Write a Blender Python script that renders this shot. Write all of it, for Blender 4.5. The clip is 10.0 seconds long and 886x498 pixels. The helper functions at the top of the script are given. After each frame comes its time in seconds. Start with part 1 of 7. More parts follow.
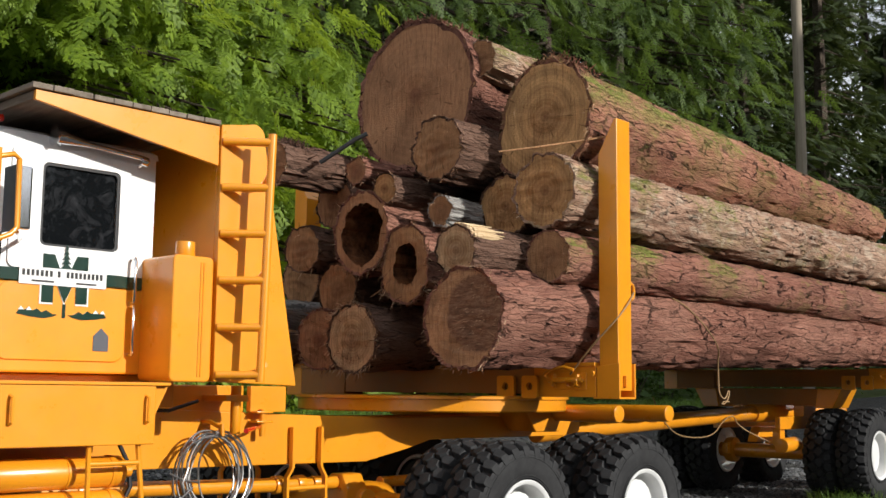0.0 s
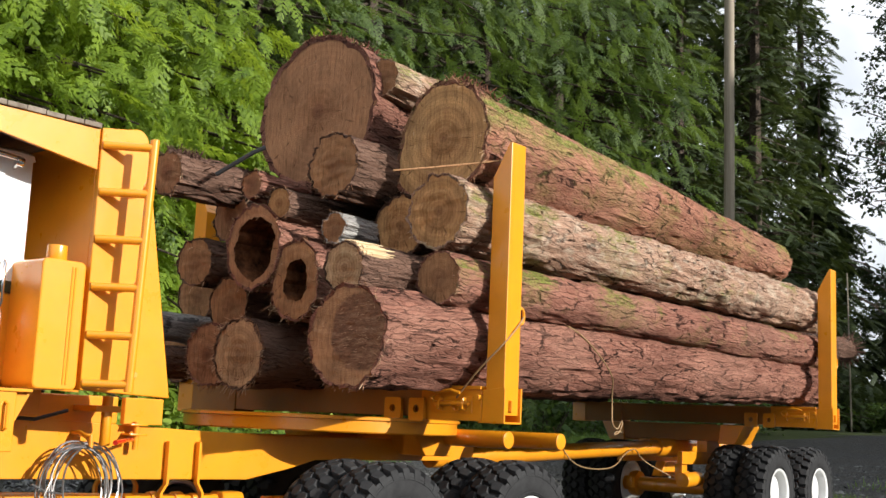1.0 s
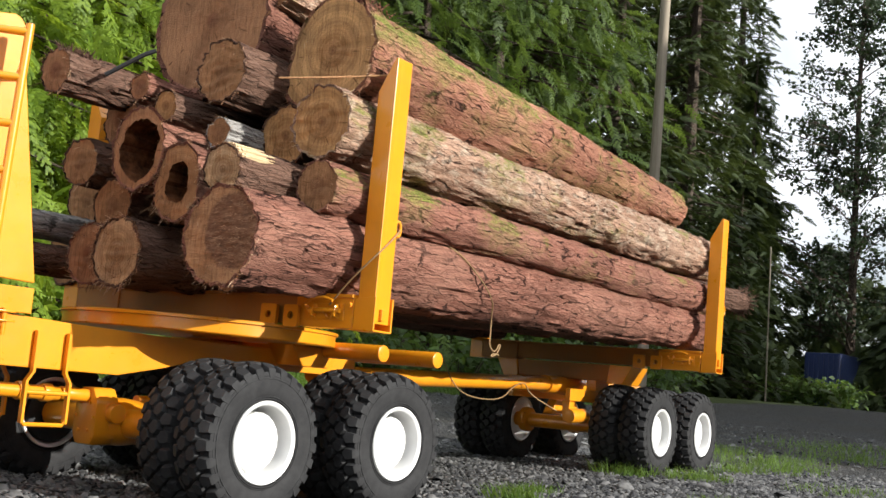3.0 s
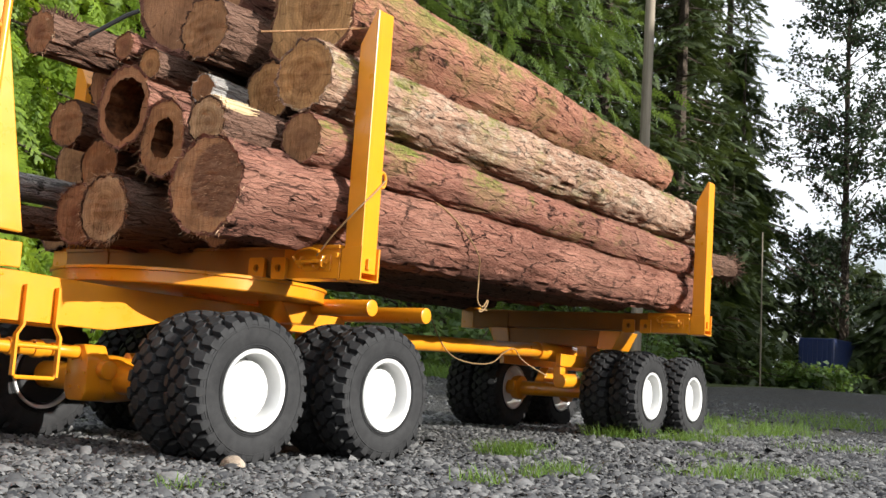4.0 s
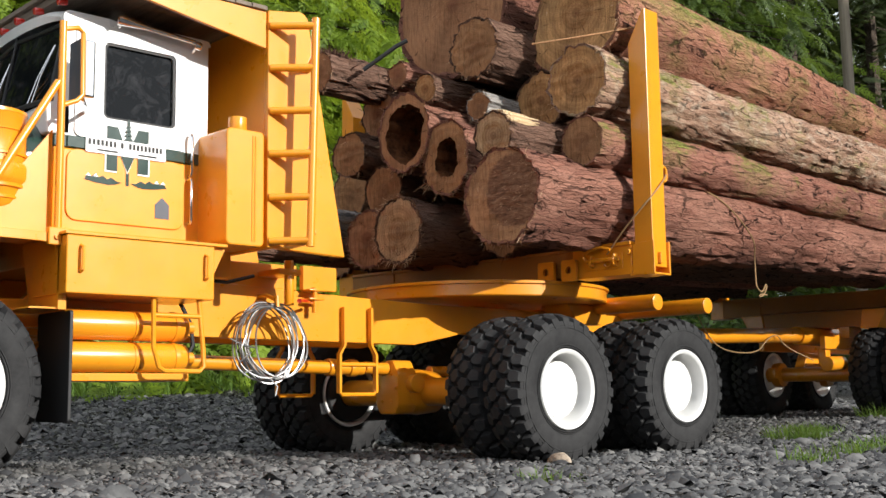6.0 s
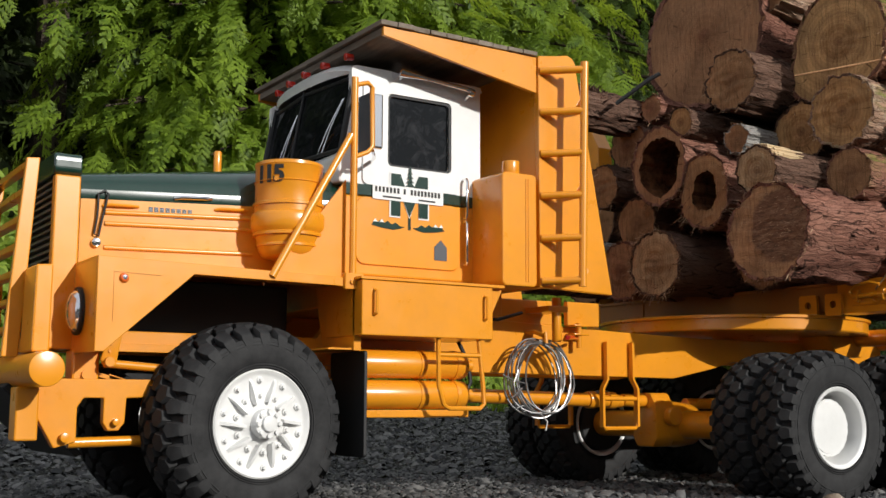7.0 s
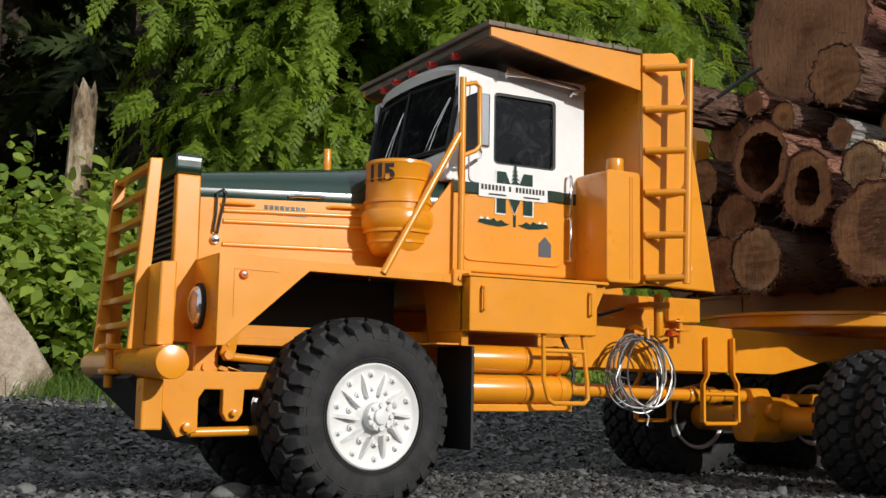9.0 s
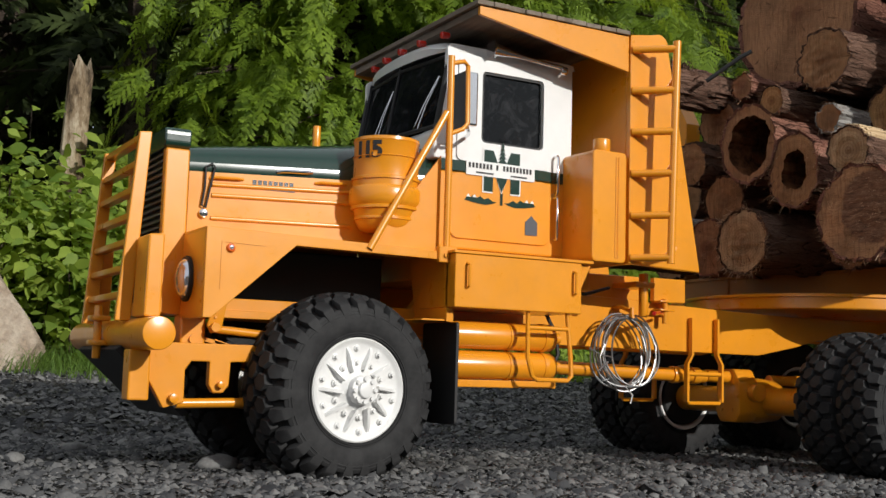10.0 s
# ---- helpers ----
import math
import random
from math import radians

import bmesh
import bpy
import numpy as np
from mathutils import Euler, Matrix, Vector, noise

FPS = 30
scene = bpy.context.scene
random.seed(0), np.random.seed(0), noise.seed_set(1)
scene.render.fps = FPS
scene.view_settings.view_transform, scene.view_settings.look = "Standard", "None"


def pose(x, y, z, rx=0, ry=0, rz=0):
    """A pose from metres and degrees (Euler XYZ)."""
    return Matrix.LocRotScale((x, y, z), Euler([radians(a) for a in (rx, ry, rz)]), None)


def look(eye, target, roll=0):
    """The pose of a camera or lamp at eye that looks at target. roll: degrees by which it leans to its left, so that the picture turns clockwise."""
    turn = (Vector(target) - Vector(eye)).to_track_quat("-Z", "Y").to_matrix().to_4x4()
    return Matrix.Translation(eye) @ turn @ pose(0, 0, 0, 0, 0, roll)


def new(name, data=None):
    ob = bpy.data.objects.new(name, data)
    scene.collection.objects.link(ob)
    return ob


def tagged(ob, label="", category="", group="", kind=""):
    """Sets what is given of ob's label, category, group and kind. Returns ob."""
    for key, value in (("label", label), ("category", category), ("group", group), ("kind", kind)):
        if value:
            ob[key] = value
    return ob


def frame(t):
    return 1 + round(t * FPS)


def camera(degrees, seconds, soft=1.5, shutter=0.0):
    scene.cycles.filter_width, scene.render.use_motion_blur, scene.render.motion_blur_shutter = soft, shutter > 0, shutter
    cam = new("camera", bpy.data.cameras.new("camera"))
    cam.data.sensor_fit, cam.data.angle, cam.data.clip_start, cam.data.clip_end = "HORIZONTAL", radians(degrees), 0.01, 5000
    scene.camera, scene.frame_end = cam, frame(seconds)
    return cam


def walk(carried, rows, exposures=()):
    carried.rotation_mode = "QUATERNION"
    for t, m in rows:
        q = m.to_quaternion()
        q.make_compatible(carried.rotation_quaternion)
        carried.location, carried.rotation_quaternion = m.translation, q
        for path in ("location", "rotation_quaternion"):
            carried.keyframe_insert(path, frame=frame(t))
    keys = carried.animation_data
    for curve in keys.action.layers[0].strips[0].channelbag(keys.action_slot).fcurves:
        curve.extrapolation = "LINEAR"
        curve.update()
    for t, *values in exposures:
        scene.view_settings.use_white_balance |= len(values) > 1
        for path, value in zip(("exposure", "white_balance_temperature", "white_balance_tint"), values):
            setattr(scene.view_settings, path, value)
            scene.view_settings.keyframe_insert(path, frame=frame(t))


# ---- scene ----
# time, eye x y z, yaw, pitch, roll
ROWS = [
    (0.0, -1.8040, -1.5372, 0.4093, -45.419, 7.117, -0.569),
    (0.5, -1.7386, -1.5782, 0.4077, -47.619, 8.616, -1.229),
    (1.0, -1.7119, -1.5986, 0.3903, -48.651, 8.737, -2.425),
    (1.5, -1.6898, -1.6329, 0.3781, -49.722, 8.514, -3.035),
    (2.0, -1.6562, -1.6771, 0.3553, -51.535, 8.604, -3.939),
    (2.5, -1.6415, -1.7150, 0.3251, -52.532, 8.161, -4.886),
    (3.0, -1.6473, -1.7284, 0.2906, -52.068, 6.963, -5.141),
    (4.3, -1.6369, -1.7590, 0.1686, -51.939, 7.121, -3.294),
    (4.5, -1.6497, -1.7418, 0.1718, -51.238, 7.448, -3.033),
    (5.0, -1.6879, -1.7165, 0.1536, -48.855, 7.686, -1.934),
    (5.5, -1.7590, -1.6784, 0.1457, -45.978, 7.184, -0.469),
    (6.0, -1.8446, -1.6226, 0.1356, -42.480, 7.383, 0.789),
    (6.2, -1.8838, -1.5992, 0.1407, -40.374, 7.864, 1.359),
    (7.3, -2.0225, -1.5746, 0.2044, -31.460, 7.168, -0.731),
    (7.5, -2.0319, -1.5813, 0.2004, -31.116, 6.722, -0.771),
    (8.0, -2.0532, -1.5793, 0.2039, -30.042, 6.871, -0.823),
    (8.5, -2.0646, -1.5856, 0.2071, -29.140, 6.769, -1.068),
    (9.0, -2.0631, -1.5848, 0.2164, -29.000, 6.841, -0.951),
    (9.5, -2.0605, -1.6034, 0.2062, -28.847, 6.463, -1.355),
    (10.0, -2.0548, -1.6118, 0.2011, -29.221, 6.055, -1.645),
]
cam = camera(42.22, 10.0)
walk(cam, [(t, pose(x, y, z, 90 + pitch, roll, yaw)) for t, x, y, z, yaw, pitch, roll in ROWS],
     exposures=[(0.0, 0.13), (0.5, 0.38), (1.0, 0.58), (2.5, 0.70), (4.5, 0.92), (5.2, 0.83), (6.0, 0.48), (7.3, -0.31), (10.0, -0.34)])

# ---- world and sun ----
SUN = Vector((0.25, -1.0, 0.41)).normalized()
world = bpy.data.worlds.new("sky")
scene.world = world
world.use_nodes = True
wn = world.node_tree
sky = wn.nodes.new("ShaderNodeTexSky")
sky.sky_type = "NISHITA"
sky.sun_disc = False
sky.sun_elevation = math.asin(SUN.z)
sky.sun_rotation = math.atan2(SUN.x, SUN.y)
sky.air_density, sky.dust_density, sky.ozone_density = 1.0, 2.5, 1.0
wn.nodes["Background"].inputs["Strength"].default_value = 0.080
_tc = wn.nodes.new("ShaderNodeTexCoord")
_n = wn.nodes.new("ShaderNodeTexNoise")
_n.inputs["Scale"].default_value, _n.inputs["Detail"].default_value = 2.2, 6
wn.links.new(_tc.outputs["Generated"], _n.inputs["Vector"])
_r = wn.nodes.new("ShaderNodeValToRGB")
_r.color_ramp.elements[0].position, _r.color_ramp.elements[1].position = 0.30, 0.50
wn.links.new(_n.outputs["Fac"], _r.inputs["Fac"])
_m = wn.nodes.new("ShaderNodeMix")
_m.data_type = "RGBA"
wn.links.new(_r.outputs["Color"], _m.inputs["Factor"])
wn.links.new(sky.outputs[0], _m.inputs["A"])
_m.inputs["B"].default_value = (9.2, 9.6, 10.2, 1)
wn.links.new(_m.outputs["Result"], wn.nodes["Background"].inputs["Color"])
sun_data = bpy.data.lights.new("sun", "SUN")
sun_data.energy, sun_data.angle, sun_data.color = 4.3, radians(0.6), (1.0, 0.965, 0.90)
sun = new("sun", sun_data)
sun.matrix_world = look(SUN * 20, (0, 0, 0))
scene.view_settings.exposure = 0.0

# ---- material helpers ----


def noise_node(nt, scale, detail=4.0, rough=0.6, coords=None, stretch=None, dist=0.0):
    n = nt.nodes.new("ShaderNodeTexNoise")
    n.inputs["Scale"].default_value, n.inputs["Detail"].default_value = scale, detail
    n.inputs["Roughness"].default_value, n.inputs["Distortion"].default_value = rough, dist
    if coords is None:
        coords = nt.nodes.new("ShaderNodeTexCoord").outputs["Object"]
    if stretch:
        mp = nt.nodes.new("ShaderNodeMapping")
        mp.inputs["Scale"].default_value = stretch
        nt.links.new(coords, mp.inputs["Vector"])
        coords = mp.outputs[0]
    nt.links.new(coords, n.inputs["Vector"])
    return n.outputs["Fac"]


def ramp(nt, fac, stops):
    r = nt.nodes.new("ShaderNodeValToRGB")
    e = r.color_ramp.elements
    while len(e) < len(stops):
        e.new(0.5)
    for i, (p, c) in enumerate(stops):
        e[i].position = p
        e[i].color = (*c, 1) if len(c) == 3 else c
    nt.links.new(fac, r.inputs["Fac"])
    return r.outputs["Color"]


def mixed(nt, fac, a, b, mode="MIX"):
    m = nt.nodes.new("ShaderNodeMix")
    m.data_type, m.blend_type = "RGBA", mode
    for sock, v in ((m.inputs["Factor"], fac), (m.inputs["A"], a), (m.inputs["B"], b)):
        if isinstance(v, (int, float)):
            sock.default_value = v
        elif isinstance(v, tuple):
            sock.default_value = (*v, 1)
        else:
            nt.links.new(v, sock)
    return m.outputs["Result"]


def bump(nt, bsdf, height, strength, distance):
    b = nt.nodes.new("ShaderNodeBump")
    b.inputs["Strength"].default_value, b.inputs["Distance"].default_value = strength, distance
    nt.links.new(height, b.inputs["Height"])
    nt.links.new(b.outputs[0], bsdf.inputs["Normal"])


def basic(name, rough=0.6, metal=0.0, spec=0.5, coat=0.0):
    m = bpy.data.materials.new(name)
    m.use_nodes = True
    b = m.node_tree.nodes["Principled BSDF"]
    b.inputs["Roughness"].default_value, b.inputs["Metallic"].default_value = rough, metal
    b.inputs["Specular IOR Level"].default_value = spec
    b.inputs["Coat Weight"].default_value = coat
    b.inputs["Coat Roughness"].default_value = 0.20
    return m, m.node_tree, b


def paint(name, colour, dirt=0.10, rough=0.28, coat=0.55):
    """Sprayed enamel with faint mottling, dust and tiny chips."""
    m, nt, b = basic(name, rough, coat=coat)
    dark = tuple(c * 0.88 for c in colour)
    a = mixed(nt, ramp(nt, noise_node(nt, 9, 5), [(0.35, (0, 0, 0)), (0.75, (1, 1, 1))]), colour, dark)
    f = nt.nodes.new("ShaderNodeMath")
    f.operation = "MULTIPLY"
    f.inputs[1].default_value = dirt
    r = ramp(nt, noise_node(nt, 38, 8, 0.7), [(0.5, (0, 0, 0)), (0.8, (1, 1, 1))])
    nt.links.new(r, f.inputs[0])
    col = mixed(nt, f.outputs[0], a, (0.20, 0.14, 0.08))
    nt.links.new(col, b.inputs["Base Color"])
    rr = nt.nodes.new("ShaderNodeMapRange")
    rr.inputs["To Min"].default_value, rr.inputs["To Max"].default_value = rough * 0.7, rough * 1.5
    nt.links.new(noise_node(nt, 22, 4), rr.inputs["Value"])
    nt.links.new(rr.outputs[0], b.inputs["Roughness"])
    bump(nt, b, noise_node(nt, 60, 3), 0.04, 0.002)
    return m


def bark(name, tones, moss=0.0, plate=1.0, pale=0.0):
    """Furrowed, flaking bark, grain along the log's own x axis; tones from furrow to ridge."""
    m, nt, b = basic(name, 0.93, spec=0.15)
    tc = nt.nodes.new("ShaderNodeTexCoord").outputs["Object"]
    wob = nt.nodes.new("ShaderNodeTexNoise")
    wob.inputs["Scale"].default_value, wob.inputs["Detail"].default_value = 26, 6
    nt.links.new(tc, wob.inputs["Vector"])
    add = nt.nodes.new("ShaderNodeVectorMath")
    add.operation = "MULTIPLY_ADD"
    nt.links.new(wob.outputs["Color"], add.inputs[0])
    add.inputs[1].default_value = (0.06, 0.016, 0.016)
    nt.links.new(tc, add.inputs[2])
    wc = add.outputs[0]
    big = noise_node(nt, 6.0, 5, 0.6, tc, (0.5, 1.4, 1.4))
    fib = noise_node(nt, 85, 9, 0.82, wc, (0.22, 1, 1), 0.5)

    def flakes(scale, along):
        v = nt.nodes.new("ShaderNodeTexVoronoi")
        v.inputs["Scale"].default_value = scale * plate
        e = nt.nodes.new("ShaderNodeTexVoronoi")
        e.feature = "DISTANCE_TO_EDGE"
        e.inputs["Scale"].default_value = scale * plate
        mp = nt.nodes.new("ShaderNodeMapping")
        mp.inputs["Scale"].default_value = (along, 1, 1)
        nt.links.new(wc, mp.inputs["Vector"])
        for n in (v, e):
            nt.links.new(mp.outputs[0], n.inputs["Vector"])
        s = nt.nodes.new("ShaderNodeSeparateColor")
        nt.links.new(v.outputs["Color"], s.inputs[0])
        return s.outputs[0], e.outputs["Distance"]

    f1, e1 = flakes(42, 0.13)
    f2, e2 = flakes(120, 0.14)
    broken = noise_node(nt, 40, 5, 0.7, tc, (0.5, 1, 1))
    eo = nt.nodes.new("ShaderNodeMath")
    eo.operation = "MULTIPLY_ADD"
    nt.links.new(broken, eo.inputs[0])
    eo.inputs[1].default_value = 0.42
    nt.links.new(e1, eo.inputs[2])
    crack = ramp(nt, eo.outputs[0], [(0.185, (0, 0, 0)), (0.235, (1, 1, 1))])
    fine = ramp(nt, e2, [(0.0, (0.0, 0.0, 0.0)), (0.09, (1, 1, 1))])
    mid = tuple(0.5 * (p + q) for p, q in zip(tones[1], tones[2]))
    base = ramp(nt, fib, [(0.30, tuple(0.6 * c for c in tones[1])), (0.47, tones[1]), (0.66, mid)])
    base = mixed(nt, ramp(nt, f1, [(0.0, (0, 0, 0)), (1.0, (0.45, 0.45, 0.45))]), base, tones[3])
    base = mixed(nt, ramp(nt, f2, [(0.70, (0, 0, 0)), (1.0, (0.22, 0.22, 0.22))]), base, tones[2])
    base = mixed(nt, ramp(nt, big, [(0.36, (0.75, 0.75, 0.75)), (0.58, (0, 0, 0))]), base, mixed(nt, 0.6, base, tones[0]))
    base = mixed(nt, fine, mixed(nt, 0.45, base, tones[0]), base)
    base = mixed(nt, crack, mixed(nt, 0.92, base, tuple(0.35 * c for c in tones[0])), base)
    lip = ramp(nt, eo.outputs[0], [(0.25, (0, 0, 0)), (0.275, (0.16, 0.16, 0.16)), (0.30, (0.10, 0.10, 0.10)), (0.335, (0, 0, 0))])
    base = mixed(nt, lip, base, tuple(min(0.8, 1.2 * c) for c in tones[2]))
    # thin broken cracks that outline larger plates
    _, e3 = flakes(15, 0.55)
    seam = nt.nodes.new("ShaderNodeMath")
    seam.operation = "MULTIPLY_ADD"
    nt.links.new(noise_node(nt, 11, 5, 0.7, tc), seam.inputs[0])
    seam.inputs[1].default_value = 0.50
    nt.links.new(e3, seam.inputs[2])
    seams = ramp(nt, seam.outputs[0], [(0.215, (1, 1, 1)), (0.240, (0, 0, 0))])
    base = mixed(nt, mixed(nt, 0.9, (0, 0, 0), seams), base, tuple(0.35 * c for c in tones[0]))
    shade = noise_node(nt, 2.4, 4, 0.6, tc, (0.8, 2.0, 2.0))
    base = mixed(nt, ramp(nt, shade, [(0.40, (0.35, 0.35, 0.35)), (0.52, (0, 0, 0))]), base, mixed(nt, 0.55, base, tones[0]))
    base = mixed(nt, ramp(nt, shade, [(0.52, (0, 0, 0)), (0.66, (0.30, 0.30, 0.30))]), base, tones[2])
    if pale:
        scab = ramp(nt, noise_node(nt, 30, 7, 0.7, wc, (0.45, 1, 1), 0.8), [(0.56 - 0.1 * pale, (0, 0, 0)), (0.60, (1, 1, 1))])
        base = mixed(nt, scab, base, mixed(nt, 0.5, base, (0.62, 0.52, 0.40)))
    if moss:
        geo = nt.nodes.new("ShaderNodeNewGeometry")
        sep = nt.nodes.new("ShaderNodeSeparateXYZ")
        nt.links.new(geo.outputs["Normal"], sep.inputs[0])
        up = ramp(nt, sep.outputs["Z"], [(-0.0, (0.25, 0.25, 0.25)), (0.6, (1, 1, 1))])
        patch = ramp(nt, noise_node(nt, 6.5, 8, 0.75, tc, (0.7, 1, 1)), [(0.57 - 0.10 * moss, (0, 0, 0)), (0.65 - 0.08 * moss, (1, 1, 1))])
        k = mixed(nt, 1.0, up, patch, "MULTIPLY")
        k = mixed(nt, 1.0, k, ramp(nt, noise_node(nt, 90, 6, 0.7, tc), [(0.32, (0, 0, 0)), (0.45, (1, 1, 1))]), "MULTIPLY")
        green = ramp(nt, noise_node(nt, 140, 5, 0.6, tc), [(0.3, (0.08, 0.095, 0.016)), (0.7, (0.32, 0.33, 0.08))])
        base = mixed(nt, k, base, green)
    nt.links.new(base, b.inputs["Base Color"])

    def plus(p, q, w):
        n = nt.nodes.new("ShaderNodeMath")
        n.operation = "MULTIPLY_ADD"
        nt.links.new(p, n.inputs[0])
        n.inputs[1].default_value = w
        nt.links.new(q, n.inputs[2])
        return n.outputs[0]

    h = plus(f1, crack, 0.7)
    h = plus(f2, h, 0.35)
    h = plus(fine, h, 0.3)
    h = plus(fib, h, 0.7)
    bump(nt, b, h, 1.0, 0.009)
    return m


def wood_end(name, pale, dark, heart, rings=19.0, broad=0.14, torn=None):
    """Sawn end grain: growth rings round the log's x axis, saw marks, checks, weathering."""
    m, nt, b = basic(name, 0.85, spec=0.2)
    tc = nt.nodes.new("ShaderNodeTexCoord").outputs["Object"]
    sep = nt.nodes.new("ShaderNodeSeparateXYZ")
    nt.links.new(tc, sep.inputs[0])
    com = nt.nodes.new("ShaderNodeCombineXYZ")
    nt.links.new(sep.outputs["Y"], com.inputs[1])
    nt.links.new(sep.outputs["Z"], com.inputs[2])
    w = nt.nodes.new("ShaderNodeTexWave")
    w.wave_type, w.rings_direction = "RINGS", "X"
    w.inputs["Scale"].default_value, w.inputs["Distortion"].default_value = rings, 0.9
    w.inputs["Detail"].default_value, w.inputs["Detail Scale"].default_value = 3, 0.25
    nt.links.new(com.outputs[0], w.inputs["Vector"])
    ln = nt.nodes.new("ShaderNodeVectorMath")
    ln.operation = "LENGTH"
    nt.links.new(com.outputs[0], ln.inputs[0])
    warp = nt.nodes.new("ShaderNodeMath")
    warp.operation = "MULTIPLY_ADD"
    nt.links.new(noise_node(nt, 12, 3, coords=com.outputs[0]), warp.inputs[0])
    warp.inputs[1].default_value = 0.03
    nt.links.new(ln.outputs["Value"], warp.inputs[2])
    zone = ramp(nt, warp.outputs[0], [(0.02, heart), (0.045, dark), (0.07, tuple(0.5 * (p + d) for p, d in zip(pale, dark))), (0.095, pale)])
    fine = nt.nodes.new("ShaderNodeTexWave")
    fine.wave_type, fine.rings_direction = "RINGS", "X"
    fine.inputs["Scale"].default_value, fine.inputs["Distortion"].default_value = rings * 3.6, 3.0
    fine.inputs["Detail"].default_value, fine.inputs["Detail Scale"].default_value = 3, 0.2
    nt.links.new(com.outputs[0], fine.inputs["Vector"])
    base = mixed(nt, broad, zone, mixed(nt, w.outputs["Color"], tuple(0.5 * c for c in dark), tuple(1.15 * c for c in pale)))
    base = mixed(nt, 0.16, base, mixed(nt, fine.outputs["Color"], tuple(0.4 * c for c in dark), pale))
    grime = ramp(nt, noise_node(nt, 9, 6, 0.7, coords=com.outputs[0]), [(0.42, (0, 0, 0)), (0.72, (1, 1, 1))])
    base = mixed(nt, grime, base, mixed(nt, 0.55, base, (0.09, 0.045, 0.026)))
    saw = noise_node(nt, 70, 7, 0.75, coords=com.outputs[0], stretch=(1, 2.6, 0.2))
    base = mixed(nt, ramp(nt, saw, [(0.36, (0.6, 0.6, 0.6)), (0.5, (0, 0, 0))]), base, tuple(0.35 * c for c in dark))
    base = mixed(nt, ramp(nt, saw, [(0.58, (0, 0, 0)), (0.74, (0.55, 0.55, 0.55))]), base, tuple(min(0.8, 1.5 * c) for c in pale))
    # radial drying checks
    at = nt.nodes.new("ShaderNodeMath")
    at.operation = "ARCTAN2"
    nt.links.new(sep.outputs["Y"], at.inputs[0])
    nt.links.new(sep.outputs["Z"], at.inputs[1])
    cx = nt.nodes.new("ShaderNodeCombineXYZ")
    nt.links.new(at.outputs[0], cx.inputs[0])
    nt.links.new(warp.outputs[0], cx.inputs[1])
    check = noise_node(nt, 7.0, 4, 0.6, coords=cx.outputs[0], stretch=(1, 1.5, 1))
    base = mixed(nt, ramp(nt, check, [(0.33, (0.8, 0.8, 0.8)), (0.38, (0, 0, 0))]), base, tuple(0.3 * c for c in dark))
    if torn:  # (y, z, radius) of the part that tore instead of being sawn
        off = nt.nodes.new("ShaderNodeVectorMath")
        off.operation = "DISTANCE"
        nt.links.new(com.outputs[0], off.inputs[0])
        off.inputs[1].default_value = (0, torn[0], torn[1])
        edge = nt.nodes.new("ShaderNodeMath")
        edge.operation = "MULTIPLY_ADD"
        nt.links.new(noise_node(nt, 40, 5, 0.7, coords=com.outputs[0]), edge.inputs[0])
        edge.inputs[1].default_value = 0.03
        nt.links.new(off.outputs["Value"], edge.inputs[2])
        hatch = noise_node(nt, 60, 6, 0.75, coords=com.outputs[0], stretch=(1, 0.6, 2.0))
        shred = ramp(nt, hatch, [(0.30, (0.08, 0.04, 0.025)), (0.50, (0.20, 0.105, 0.062)), (0.70, (0.33, 0.20, 0.125))])
        base = mixed(nt, ramp(nt, edge.outputs[0], [(torn[2], (1, 1, 1)), (torn[2] + 0.006, (0, 0, 0))]), base, shred)
        saw = hatch
    nt.links.new(base, b.inputs["Base Color"])
    bump(nt, b, saw, 1.0, 0.005)
    return m


ORANGE = paint("orange_enamel", (0.80, 0.300, 0.011))
GREEN = paint("dark_green_enamel", (0.002, 0.030, 0.019), 0.02, 0.20, 1.0)
GREEN.node_tree.nodes["Principled BSDF"].inputs["Coat Roughness"].default_value = 0.17
WHITE = paint("white_enamel", (0.84, 0.84, 0.83), 0.05, 0.3)
RIMWHITE = paint("white_wheel_paint", (0.80, 0.80, 0.79), 0.05, 0.35)
GREY = paint("grey_paint", (0.06, 0.07, 0.09), 0.2, 0.5)
RED = paint("red_lens", (0.55, 0.02, 0.01), 0.05, 0.2)
BLACK, _nt, _b = basic("black_rubber_trim", 0.6)
_b.inputs["Base Color"].default_value = (0.015, 0.015, 0.016, 1)
CHROME, _nt, _b = basic("chrome", 0.12, 1.0)
_b.inputs["Base Color"].default_value = (0.80, 0.80, 0.82, 1)
STEEL, _nt, _b = basic("bright_steel_wire", 0.42, 1.0)
_b.inputs["Base Color"].default_value = (0.42, 0.42, 0.42, 1)
RUST, _nt, _b = basic("old_wire", 0.7, 0.6)
_b.inputs["Base Color"].default_value = (0.34, 0.22, 0.11, 1)
GLASS, _nt, _b = basic("tinted_glass", 0.04, spec=0.26)
# pale mottling in the base colour: dust smudges plus faint painted reflections
_nt.links.new(ramp(_nt, noise_node(_nt, 26, 8, 0.75, dist=1.5), [(0.50, (0.006, 0.007, 0.008)), (0.66, (0.030, 0.031, 0.034)), (0.76, (0.075, 0.075, 0.078))]), _b.inputs["Base Color"])
bump(_nt, _b, noise_node(_nt, 9, 3), 0.12, 0.01)
LENS, _nt, _b = basic("headlamp_glass", 0.06, coat=1.0)
_b.inputs["Base Color"].default_value = (0.80, 0.82, 0.90, 1)
_b.inputs["Metallic"].default_value = 0.75

